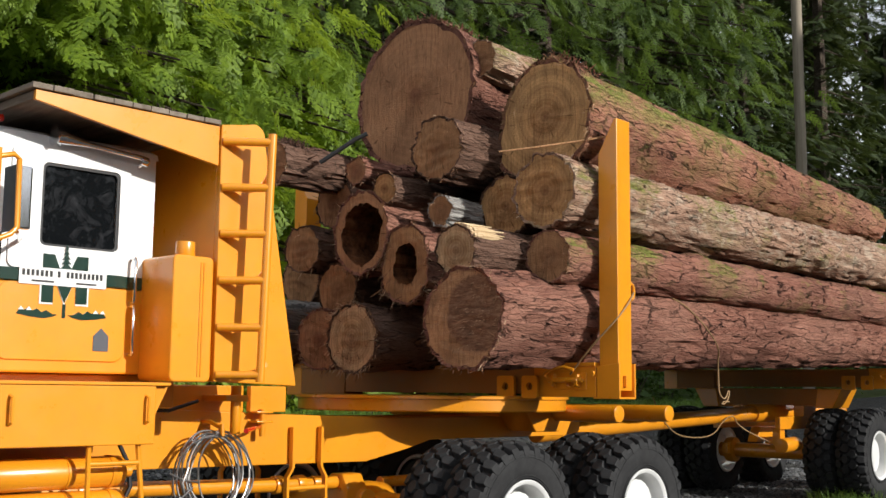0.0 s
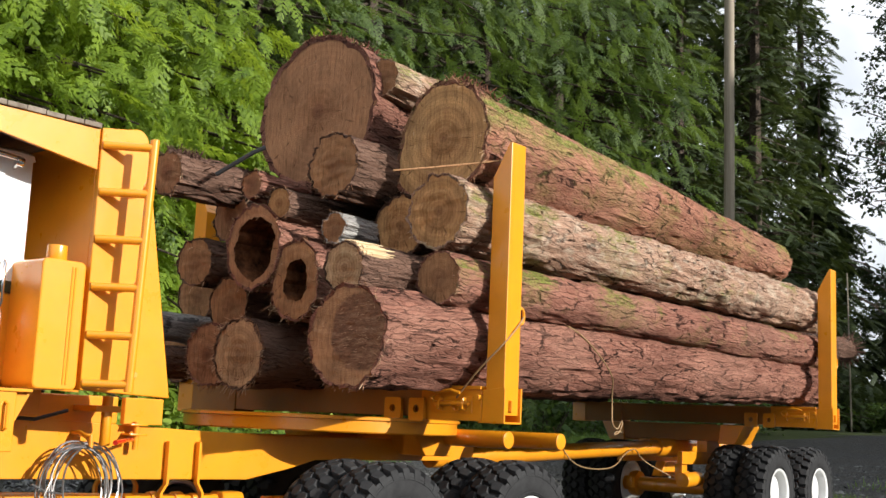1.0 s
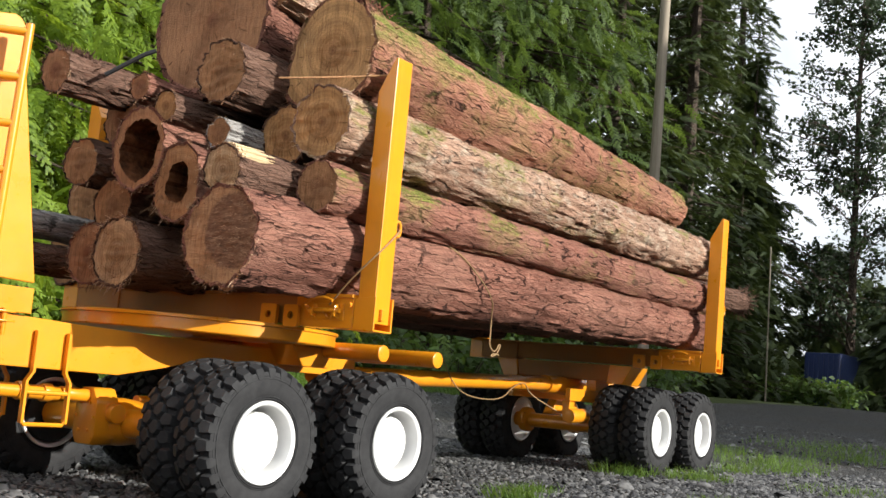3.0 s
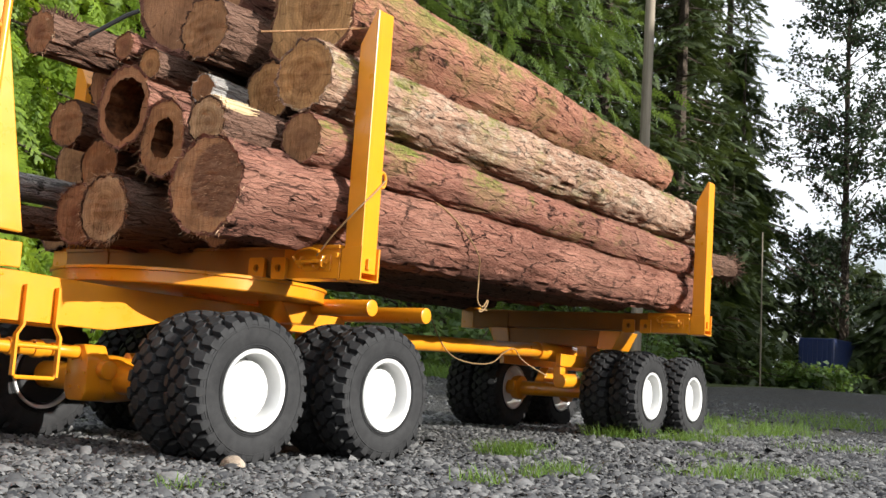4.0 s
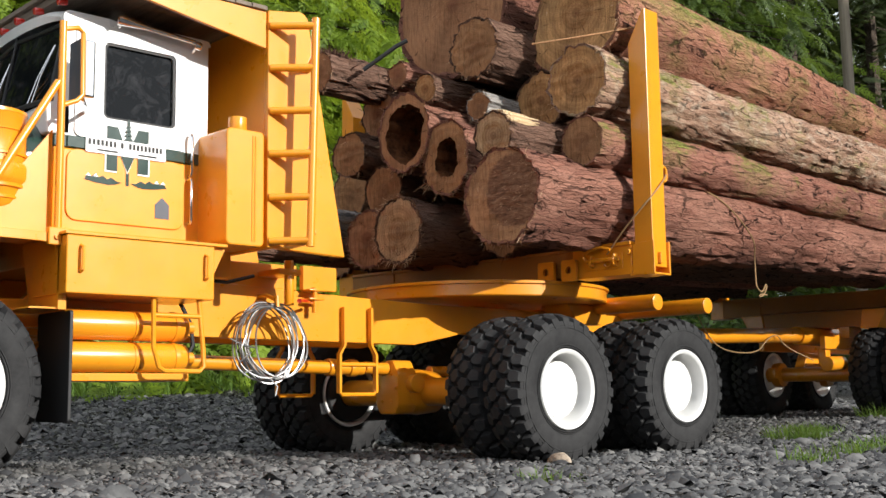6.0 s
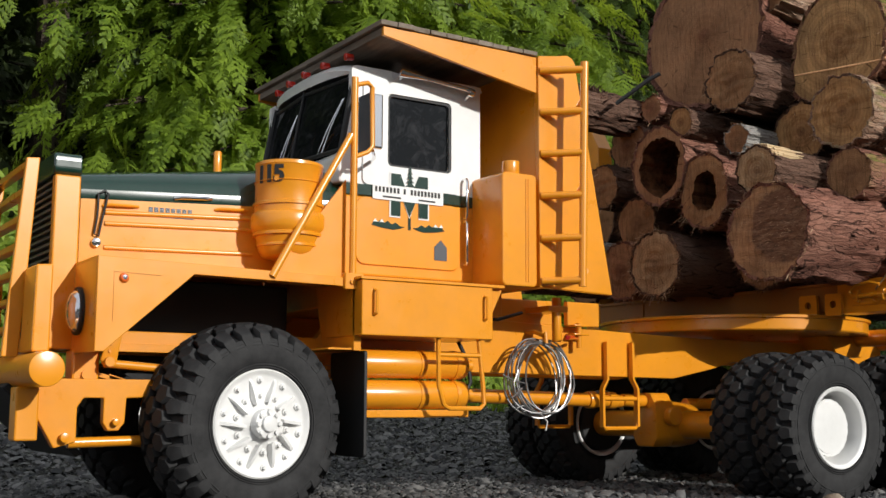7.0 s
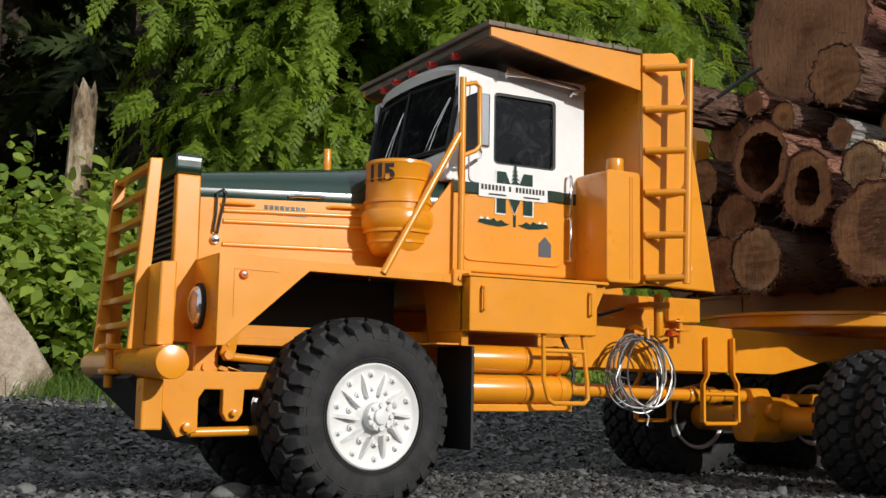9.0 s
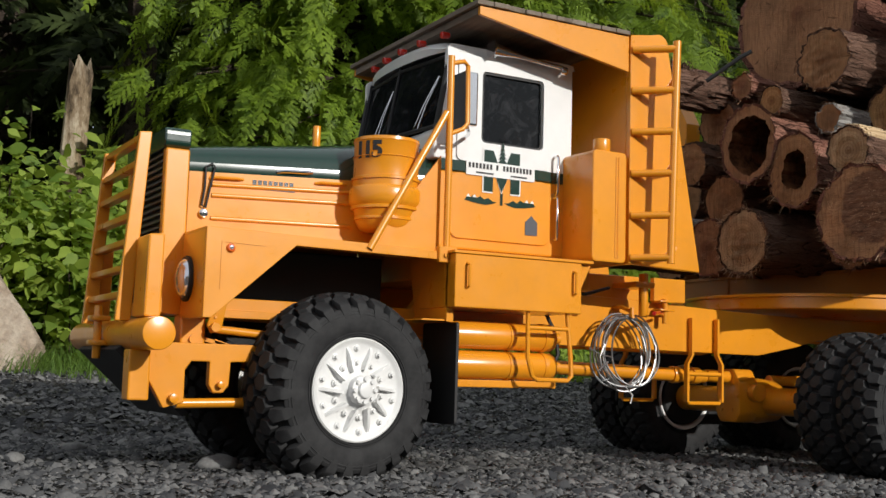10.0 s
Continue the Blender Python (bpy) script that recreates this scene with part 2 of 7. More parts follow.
AMBER = paint("amber_lens", (0.75, 0.13, 0.02), 0.03, 0.2)

RUBBER, _nt, _b = basic("tyre_rubber", 0.75, spec=0.35)
_c = ramp(_nt, noise_node(_nt, 30, 6, 0.7), [(0.3, (0.010, 0.010, 0.011)), (0.75, (0.034, 0.034, 0.035))])
_nt.links.new(_c, _b.inputs["Base Color"])
bump(_nt, _b, noise_node(_nt, 160, 4), 0.15, 0.002)

TIMBER, _nt, _b = basic("weathered_boards", 0.9, spec=0.2)
_c = ramp(_nt, noise_node(_nt, 30, 7, 0.7, stretch=(1, 0.12, 1)), [(0.3, (0.10, 0.075, 0.055)), (0.7, (0.30, 0.25, 0.20))])
_nt.links.new(_c, _b.inputs["Base Color"])
bump(_nt, _b, noise_node(_nt, 60, 6, 0.7, stretch=(1, 0.12, 1)), 0.5, 0.003)

RED_TONES = [(0.070, 0.028, 0.020), (0.265, 0.110, 0.077), (0.47, 0.25, 0.18), (0.34, 0.155, 0.108)]
RED_BARK = bark("red_cedar_bark", RED_TONES)
SLIM_BARK = bark("smooth_red_bark", RED_TONES, moss=0.5, plate=0.8)
MOSS_BARK = bark("mossy_red_bark", [(0.075, 0.030, 0.020), (0.35, 0.145, 0.092), (0.55, 0.29, 0.195), (0.42, 0.20, 0.13)], moss=0.95)
SCALY_BARK = bark("pale_scaly_bark", [(0.09, 0.045, 0.032), (0.41, 0.235, 0.158), (0.64, 0.44, 0.32), (0.52, 0.33, 0.228)], moss=0.40, plate=1.1, pale=0.5)
GREY_BARK = bark("grey_smooth_bark", [(0.11, 0.10, 0.095), (0.34, 0.32, 0.30), (0.60, 0.58, 0.55), (0.46, 0.44, 0.42)], plate=0.7)
BROWN_BARK = bark("dark_brown_bark", [(0.04, 0.022, 0.016), (0.14, 0.075, 0.052), (0.27, 0.165, 0.12), (0.18, 0.105, 0.075)])
END_RED = wood_end("red_cedar_end", (0.50, 0.255, 0.13), (0.39, 0.185, 0.09), (0.17, 0.06, 0.032))
END_TORN = wood_end("half_torn_end", (0.52, 0.30, 0.16), (0.40, 0.21, 0.105), (0.22, 0.10, 0.05), torn=(-0.038, 0.012, 0.090))
END_PALE = wood_end("pale_frayed_end", (0.70, 0.50, 0.30), (0.48, 0.30, 0.155), (0.24, 0.13, 0.07), 12, 0.2)
END_TAN = wood_end("tan_ringed_end", (0.68, 0.385, 0.165), (0.45, 0.22, 0.085), (0.20, 0.08, 0.035), 9, 0.32)
END_BROWN = wood_end("weathered_brown_end", (0.52, 0.28, 0.135), (0.37, 0.185, 0.085), (0.22, 0.105, 0.05))
SPLINTER, _nt, _b = basic("fresh_split_wood", 0.8, spec=0.2)
_c = ramp(_nt, noise_node(_nt, 40, 5, 0.7, stretch=(0.2, 1, 1)), [(0.3, (0.45, 0.28, 0.13)), (0.7, (0.72, 0.58, 0.38))])
_nt.links.new(_c, _b.inputs["Base Color"])
FIBRE, _nt, _b = basic("torn_bark_fibre", 0.9, spec=0.15)
_g = _nt.nodes.new("ShaderNodeNewGeometry").outputs["Random Per Island"]
_nt.links.new(ramp(_nt, _g, [(0.0, (0.12, 0.055, 0.03)), (0.55, (0.33, 0.18, 0.10)), (1.0, (0.62, 0.44, 0.28))]), _b.inputs["Base Color"])
ROT, _nt, _b = basic("rotten_wood", 0.95, spec=0.1)
_c = ramp(_nt, noise_node(_nt, 30, 6, 0.7), [(0.3, (0.02, 0.009, 0.005)), (0.7, (0.22, 0.085, 0.035))])
_nt.links.new(_c, _b.inputs["Base Color"])
bump(_nt, _b, noise_node(_nt, 50, 6, 0.7), 0.8, 0.006)


def stone_mat(name, a, c):
    m, nt, b = basic(name, 0.9, spec=0.25)
    g = nt.nodes.new("ShaderNodeNewGeometry")
    tone = ramp(nt, g.outputs["Random Per Island"], [(0.0, a), (0.55, tuple(0.5 * (x + y) for x, y in zip(a, c))), (1.0, c)])
    col = mixed(nt, ramp(nt, noise_node(nt, 70, 6, 0.7), [(0.35, (0, 0, 0)), (0.7, (1, 1, 1))]), tone, mixed(nt, 0.55, tone, (0.04, 0.04, 0.042)))
    nt.links.new(col, b.inputs["Base Color"])
    bump(nt, b, noise_node(nt, 120, 5), 0.4, 0.002)
    return m


PEBBLE = stone_mat("grey_gravel", (0.034, 0.036, 0.041), (0.25, 0.247, 0.24))
BOULDER = stone_mat("pale_boulder", (0.33, 0.24, 0.165), (0.44, 0.34, 0.25))
_nt = BOULDER.node_tree
_b = _nt.nodes["Principled BSDF"]
_old = _b.inputs["Base Color"].links[0].from_socket
_nt.links.new(mixed(_nt, ramp(_nt, noise_node(_nt, 7, 6, 0.65), [(0.42, (0, 0, 0)), (0.62, (1, 1, 1))]), _old, mixed(_nt, 0.6, _old, (0.62, 0.54, 0.44))), _b.inputs["Base Color"])
bump(_nt, _b, noise_node(_nt, 14, 8, 0.7), 0.9, 0.03)

SOIL, _nt, _b = basic("gravel_ground", 0.95, spec=0.2)
_v = _nt.nodes.new("ShaderNodeTexVoronoi")
_v.inputs["Scale"].default_value = 120
_tc = _nt.nodes.new("ShaderNodeTexCoord").outputs["Object"]
_nt.links.new(_tc, _v.inputs["Vector"])
_g = ramp(_nt, _v.outputs["Color"], [(0.1, (0.026, 0.027, 0.029)), (0.9, (0.135, 0.133, 0.128))])
_g = mixed(_nt, ramp(_nt, noise_node(_nt, 2.2, 6, 0.65), [(0.42, (0, 0, 0)), (0.62, (1, 1, 1))]), _g, mixed(_nt, 0.5, _g, (0.08, 0.07, 0.055)))
_nt.links.new(_g, _b.inputs["Base Color"])
bump(_nt, _b, _v.outputs["Distance"], 1.0, 0.02)

FLOOR, _nt, _b = basic("forest_floor", 0.95, spec=0.1)
_g = ramp(_nt, noise_node(_nt, 6, 8, 0.7), [(0.3, (0.020, 0.028, 0.010)), (0.55, (0.05, 0.065, 0.02)), (0.75, (0.09, 0.07, 0.04))])
_nt.links.new(_g, _b.inputs["Base Color"])


def leaf_mat(name, dark, light, through_col, share=0.35):
    m, nt, b = basic(name, 0.55, spec=0.35)
    g = nt.nodes.new("ShaderNodeNewGeometry")
    big = mixed(nt, 0.5, noise_node(nt, 1.1, 3, 0.6), noise_node(nt, 7.0, 4, 0.6))
    f = nt.nodes.new("ShaderNodeMath")
    f.operation = "MULTIPLY_ADD"
    nt.links.new(g.outputs["Random Per Island"], f.inputs[0])
    f.inputs[1].default_value = 0.32
    nt.links.new(big, f.inputs[2])
    col = ramp(nt, f.outputs[0], [(0.42, dark), (0.86, light)])
    nt.links.new(col, b.inputs["Base Color"])
    tr = nt.nodes.new("ShaderNodeBsdfTranslucent")
    tr.inputs["Color"].default_value = (*through_col, 1)
    mx = nt.nodes.new("ShaderNodeMixShader")
    mx.inputs[0].default_value = share
    nt.links.new(b.outputs[0], mx.inputs[1])
    nt.links.new(tr.outputs[0], mx.inputs[2])
    nt.links.new(mx.outputs[0], nt.nodes["Material Output"].inputs["Surface"])
    return m


CEDAR = leaf_mat("cedar_leaf", (0.028, 0.070, 0.008), (0.25, 0.355, 0.034), (0.42, 0.54, 0.045), 0.42)
# darker needles for the farther cedars, their shade painted into the colour
SHADED_CEDAR = leaf_mat("shaded_cedar_needles", (0.016, 0.038, 0.007), (0.10, 0.155, 0.026), (0.20, 0.29, 0.045), 0.36)
SPRUCE = leaf_mat("conifer_needles", (0.014, 0.026, 0.008), (0.065, 0.090, 0.026), (0.09, 0.12, 0.025), 0.25)
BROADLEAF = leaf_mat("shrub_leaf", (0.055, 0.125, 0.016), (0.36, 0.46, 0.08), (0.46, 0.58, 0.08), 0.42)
# darker copy of the shrub leaf, with tree shade put into its colour
SHADELEAF = leaf_mat("shaded_shrub_leaf", (0.02, 0.05, 0.010), (0.09, 0.15, 0.03), (0.16, 0.24, 0.04), 0.35)
# leaf colour made very dark to hold the shade of crowns against the sky
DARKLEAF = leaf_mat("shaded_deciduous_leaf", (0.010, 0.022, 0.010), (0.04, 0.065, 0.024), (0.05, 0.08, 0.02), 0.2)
GRASS = leaf_mat("grass_blade", (0.05, 0.10, 0.015), (0.14, 0.24, 0.045), (0.25, 0.36, 0.06), 0.35)
TRUNK = bark("tree_trunk_bark", [(0.03, 0.022, 0.017), (0.09, 0.068, 0.052), (0.17, 0.135, 0.105), (0.12, 0.09, 0.07)])
POLEWOOD, _nt, _b = basic("bleached_pole_wood", 0.9, spec=0.2)
_c = ramp(_nt, noise_node(_nt, 14, 6, 0.7, stretch=(1, 1, 0.06)), [(0.3, (0.16, 0.135, 0.10)), (0.7, (0.36, 0.31, 0.24))])
_nt.links.new(_c, _b.inputs["Base Color"])
SNAGWOOD, _nt, _b = basic("rotting_snag_wood", 0.9, spec=0.2)
_c = ramp(_nt, noise_node(_nt, 9, 6, 0.7, stretch=(1, 1, 0.4)), [(0.42, (0.05, 0.035, 0.022)), (0.52, (0.22, 0.16, 0.10)), (0.62, (0.44, 0.37, 0.27))])
_nt.links.new(_c, _b.inputs["Base Color"])
bump(_nt, _b, noise_node(_nt, 25, 6, 0.7, stretch=(1, 1, 0.2)), 0.8, 0.02)
# orange steel beneath the logs, with the load's shade painted in as brown
SHADED_ORANGE = paint("shaded_orange_steel", (0.40, 0.155, 0.025), 0.4, 0.5, 0.1)
BLUE = paint("blue_sheet_metal", (0.010, 0.025, 0.10), 0.2, 0.5)

# ---- mesh tools ----


def finish(name, bm, material, parent=None, label="", smooth=False, m=None):
    me = bpy.data.meshes.new(name)
    bm.normal_update()
    if smooth:
        for f in bm.faces:
            f.smooth = True
    bm.to_mesh(me)
    bm.free()
    me.materials.append(material)
    if smooth:
        me.set_sharp_from_angle(angle=radians(38))
    ob = new(name, me)
    ob.parent = parent
    if m is not None:
        ob.matrix_basis = m
    if label:
        tagged(ob, label)
    return ob


def part(name, bm, material, parent, label="", smooth=False, m=None):
    return finish(name, bm, material, parent, label, smooth, m)


def shared(name, me, parent, m, label=""):
    ob = new(name, me)
    ob.parent = parent
    ob.matrix_basis = m
    return tagged(ob, label)


def thing(name, label, category, group="", m=None):
    ob = new(name)
    if m is not None:
        ob.matrix_basis = m
    return tagged(ob, label, category, group)


def arrays(name, verts, faces, material, parent=None):
    me = bpy.data.meshes.new(name)
    me.from_pydata(verts, [], faces)
    me.materials.append(material)
    ob = new(name, me)
    ob.parent = parent
    return ob


def leaves_mesh(name, pts, material, parent=None):
    """pts: (n, k, 3) corners of n separate faces of k corners each."""
    n, k = pts.shape[:2]
    me = bpy.data.meshes.new(name)
    me.vertices.add(k * n)
    me.vertices.foreach_set("co", np.ascontiguousarray(pts, dtype=np.float32).ravel())
    me.loops.add(k * n)
    me.loops.foreach_set("vertex_index", np.arange(k * n, dtype=np.int32))
    me.polygons.add(n)
    me.polygons.foreach_set("loop_start", np.arange(0, k * n, k, dtype=np.int32))
    me.update(calc_edges=True)
    me.materials.append(material)
    ob = new(name, me)
    ob.parent = parent
    return ob


def box(bm, x0, x1, y0, y1, z0, z1, bev=0.0015, m=None):
    mt = Matrix.Translation(((x0 + x1) / 2, (y0 + y1) / 2, (z0 + z1) / 2)) @ Matrix.Diagonal((x1 - x0, y1 - y0, z1 - z0, 1))
    vs = bmesh.ops.create_cube(bm, size=1, matrix=(m or Matrix()) @ mt)["verts"]
    if bev:
        es = list({e for v in vs for e in v.link_edges})
        bmesh.ops.bevel(bm, geom=es, offset=bev, segments=2, affect="EDGES", profile=0.5)


def prism(bm, pts, axis, a, b, bev=0.0):
    """A plate: an outline of 2D points, thick from a to b along the axis ('x': (y, z), 'y': (x, z), 'z': (x, y))."""
    def at(p, w):
        return {"x": (w, p[0], p[1]), "y": (p[0], w, p[1]), "z": (p[0], p[1], w)}[axis]
    lo, hi = [bm.verts.new(at(p, a)) for p in pts], [bm.verts.new(at(p, b)) for p in pts]
    fs = [bm.faces.new(lo[::-1]), bm.faces.new(hi)]
    n = len(pts)
    for i in range(n):
        fs.append(bm.faces.new((lo[i], lo[(i + 1) % n], hi[(i + 1) % n], hi[i])))
    bmesh.ops.recalc_face_normals(bm, faces=fs)
    if bev:
        es = list({e for f in fs for e in f.edges})
        bmesh.ops.bevel(bm, geom=es, offset=bev, segments=2, affect="EDGES", profile=0.5)


def cyl(bm, p, q, r, seg=20, r2=None, bev=0.0):
    p, q = Vector(p), Vector(q)
    d = q - p
    mt = Matrix.Translation((p + q) / 2) @ d.to_track_quat("Z", "Y").to_matrix().to_4x4()
    vs = bmesh.ops.create_cone(bm, cap_ends=True, segments=seg, radius1=r, radius2=r if r2 is None else r2, depth=d.length, matrix=mt)["verts"]
    if bev:
        es = [e for e in {e for v in vs for e in v.link_edges} if any(len(f.verts) > 4 for f in e.link_faces)]
        bmesh.ops.bevel(bm, geom=es, offset=bev, segments=2, affect="EDGES", profile=0.5)


def tube(bm, pts, r, seg=8, closed=False):
    """A round bar swept along a line of points."""
    pts = [Vector(p) for p in pts]
    n = len(pts)
    rings, side = [], None
    for i, p in enumerate(pts):
        a = pts[i - 1] if i or closed else p
        b = pts[(i + 1) % n] if i < n - 1 or closed else p
        t = (b - a).normalized()
        if side is None:
            side = t.orthogonal().normalized()
        side = (side - t * side.dot(t)).normalized()
        up = t.cross(side)
        rings.append([bm.verts.new(p + r * (math.cos(k * 2 * math.pi / seg) * side + math.sin(k * 2 * math.pi / seg) * up)) for k in range(seg)])
    for i in range(n if closed else n - 1):
        a, b = rings[i], rings[(i + 1) % n]
        for k in range(seg):
            bm.faces.new((a[k], a[(k + 1) % seg], b[(k + 1) % seg], b[k]))
    if not closed:
        bm.faces.new(rings[0][::-1])
        bm.faces.new(rings[-1])


def lathe(bm, prof, seg=48, m=None, close=False):
    """Turn a profile of (radius, along) pairs round the y axis."""
    m = m or Matrix()
    rings = []
    for r, a in prof:
        rings.append([bm.verts.new(m @ Vector((r * math.sin(k * 2 * math.pi / seg), a, r * math.cos(k * 2 * math.pi / seg)))) for k in range(seg)])
    for i in range(len(rings) - (0 if close else 1)):
        a, b = rings[i], rings[(i + 1) % len(rings)]
        for k in range(seg):
            bm.faces.new((a[k], b[k], b[(k + 1) % seg], a[(k + 1) % seg]))
    return rings


def eased(pts, rounds=2):
    """Round off the corners of a line of points."""
    pts = [Vector(p) for p in pts]
    for _ in range(rounds):
        out = [pts[0]]
        for a, b in zip(pts, pts[1:]):
            out += [a.lerp(b, 0.25), a.lerp(b, 0.75)]
        pts = out + [pts[-1]]
    return pts


def arc_pts(c, r, a0, a1, n):
    return [(c[0] + r * math.cos(radians(a0 + (a1 - a0) * i / n)), c[1] + r * math.sin(radians(a0 + (a1 - a0) * i / n))) for i in range(n + 1)]


def rounded(x0, x1, z0, z1, r, n=5):
    return (arc_pts((x1 - r, z1 - r), r, 0, 90, n) + arc_pts((x0 + r, z1 - r), r, 90, 180, n)
            + arc_pts((x0 + r, z0 + r), r, 180, 270, n) + arc_pts((x1 - r, z0 + r), r, 270, 360, n))


def lerp_table(x, table):
    for (x0, z0), (x1, z1) in zip(table, table[1:]):
        if x <= x1:
            return z0 + (z1 - z0) * max(0.0, (x - x0) / (x1 - x0))
    return table[-1][1]


def ground_z(x, y):
    z = lerp_table(x, ((-3.0, 0.02), (-1.2, 0.0135), (-0.6, 0.002), (0.0, 0.0), (0.42, 0.0055), (1.0, 0.012), (2.2, 0.054), (2.7, 0.066), (14.0, 0.47), (60.0, 0.9)))
    if y > 1.3:
        z += 0.075 * (min(y, 5.0) - 1.3) * (1.0 if x < 3 else max(0.25, 1 - (x - 3) / 6))
    if y < -0.4:
        z += 0.01 * (min(-y, 4) - 0.4)
    return z

# ---- ground ----
def ground_sheet():
    xs = np.concatenate([np.linspace(-60, -4, 10)[:-1], np.linspace(-4, 5, 121), np.linspace(5, 90, 24)[1:]])
    ys = np.concatenate([np.linspace(-60, -3, 10)[:-1], np.linspace(-3, 5, 107), np.linspace(5, 90, 24)[1:]])
    vs = [(x, y, ground_z(x, y) + 0.004 * noise.noise((x * 3, y * 3, 0)) - 0.004) for y in ys for x in xs]
    n = len(xs)
    fs = [(j * n + i, j * n + i + 1, (j + 1) * n + i + 1, (j + 1) * n + i) for j in range(len(ys) - 1) for i in range(n - 1)]
    ob = arrays("ground", vs, fs, SOIL)
    ob.data.materials.append(FLOOR)
    for p in ob.data.polygons:
        c = p.center
        p.use_smooth = True
        if c.y > verge(c.x) + 0.35:
            p.material_index = 1
    return tagged(ob, "grey crushed gravel yard running into forest floor", "ground", kind="structure")


def verge(x):
    """Where the gravel ends and the undergrowth begins."""
    return 3.3 + 0.25 * math.sin(x * 1.7) + (0.0 if x < 4 else 0.10 * (x - 4))


ground_sheet()

# ---- the tractor; x runs from nose to tail, the camera's side has the smaller y ----
YC = 0.485
truck = thing("logging_truck", "orange, white and green model logging truck parked on gravel", "truck")


def near_far(y):
    return (y, 2 * YC - y)


def sides(y0, y1):
    return ((y0, y1), (2 * YC - y1, 2 * YC - y0))


# wheels
def tyre_mesh(name, R, r, width, blocks=27, rows=4, shoulder=0.92):
    """Balloon tyre: smooth walls with raised beads, a crowned tread of deep six-sided blocks and shoulder lugs."""
    bm = bmesh.new()
    h = width / 2
    deep = 0.013

    def crown(y):
        return R * (1 - (1 - shoulder) * min(1.0, abs(y) / h) ** 2.6)

    rs = R * shoulder
    wall = [(r - 0.004, 0.80), (r + 0.004, 0.92), (r + 0.20 * (rs - r), 1.0), (r + 0.42 * (rs - r), 1.035), (r + 0.66 * (rs - r), 1.03), (r + 0.86 * (rs - r), 0.99), (rs - deep * 0.5, 0.955)]
    tread = [(crown(y * h) - deep, y) for y in (-0.88, -0.6, -0.3, 0.0, 0.3, 0.6, 0.88)]
    lathe(bm, [(q, -y * h) for q, y in wall] + [(q, y * h) for q, y in tread] + [(q, y * h) for q, y in wall[::-1]], 84)
    for s in (-1, 1):
        for t, w in ((0.10, 0.0022), (0.16, 0.0014), (0.70, 0.0020), (0.78, 0.0014)):
            rr, yy = r + t * (rs - r), s * h * (0.96 + 0.075 * math.sin(math.pi * min(1.0, t * 1.1)))
            lathe(bm, [(rr - 0.0022, yy - s * 0.002), (rr - 0.001, yy + s * w), (rr + 0.001, yy + s * w), (rr + 0.0022, yy - s * 0.002)], 84)
    step = 2 * math.pi / blocks
    edges = (-h, -0.50 * h, 0.0, 0.50 * h, h) if rows == 4 else (-h, -0.60 * h, -0.20 * h, 0.20 * h, 0.60 * h, h)
    for row in range(rows):
        y0, y1 = edges[row], edges[row + 1]
        outer = row in (0, rows - 1)
        s = -1 if row == 0 else 1
        for k in range(blocks):
            a = (k + 0.5 * (row % 2)) * step
            wa = step * (0.37 if outer else 0.43)
            ym, hw = (y0 + y1) / 2, (y1 - y0) / 2 * (1.0 if outer else 1.10)
            if outer:
                shape = [(-s * hw * 1.10, 0.15 * wa), (-s * hw * 0.55, wa), (s * hw * 0.3, wa * 1.0), (s * hw * 1.02, wa * 0.80), (s * hw * 1.02, -wa * 0.80), (s * hw * 0.3, -wa * 1.0), (-s * hw * 0.55, -wa)]
            else:
                shape = [(-hw * 1.05, -wa * 0.25), (-hw * 0.80, wa * 0.80), (hw * 0.30, wa), (hw * 1.05, wa * 0.25), (hw * 0.80, -wa * 0.80), (-hw * 0.30, -wa)]
            out = []
            for low, shrink in ((deep + 0.004, 1.0), (0.0022, 0.93), (0.0, 0.82)):
                ring = []
                for dy, da in shape:
                    yy, aa = ym + dy * shrink, a + da * shrink
                    rad = crown(yy) - low
                    ring.append(bm.verts.new((rad * math.sin(aa), yy, rad * math.cos(aa))))
                out.append(ring)
            n = len(shape)
            for lo, hi in zip(out, out[1:]):
                for i in range(n):
                    bm.faces.new((lo[i], lo[(i + 1) % n], hi[(i + 1) % n], hi[i]))
            bm.faces.new(out[-1])
            if outer:  # the lug runs on down the wall
                near, far = [], []
                for rr, hh, da in ((rs - 0.003, 1.0, 0.78), (rs - 0.016, 1.035, 0.62), (rs - 0.024, 1.035, 0.40)):
                    for sg, dst in ((-1, near), (1, far)):
                        dst.append(bm.verts.new((rr * math.sin(a + sg * da * wa), s * h * hh, rr * math.cos(a + sg * da * wa))))
                for i in (0, 1):
                    bm.faces.new((near[i], far[i], far[i + 1], near[i + 1]))
                for side in (near, far):
                    inner = [bm.verts.new((v.co.x, v.co.y - s * 0.006, v.co.z)) for v in side]
                    for i in (0, 1):
                        bm.faces.new((side[i], side[i + 1], inner[i + 1], inner[i]))
    bmesh.ops.recalc_face_normals(bm, faces=bm.faces)
    for f in bm.faces:
        f.smooth = len(f.verts) == 4 and f.calc_area() > 4e-5
    me = bpy.data.meshes.new(name)
    bm.to_mesh(me)
    bm.free()
    me.materials.append(RUBBER)
    me.set_sharp_from_angle(angle=radians(40))
    return me


def to_mesh(name, bm, material, smooth=True):
    me = bpy.data.meshes.new(name)
    bmesh.ops.recalc_face_normals(bm, faces=bm.faces)
    if smooth:
        for f in bm.faces:
            f.smooth = True
    bm.to_mesh(me)
    bm.free()
    me.materials.append(material)
    if smooth:
        me.set_sharp_from_angle(angle=radians(35))
    return me


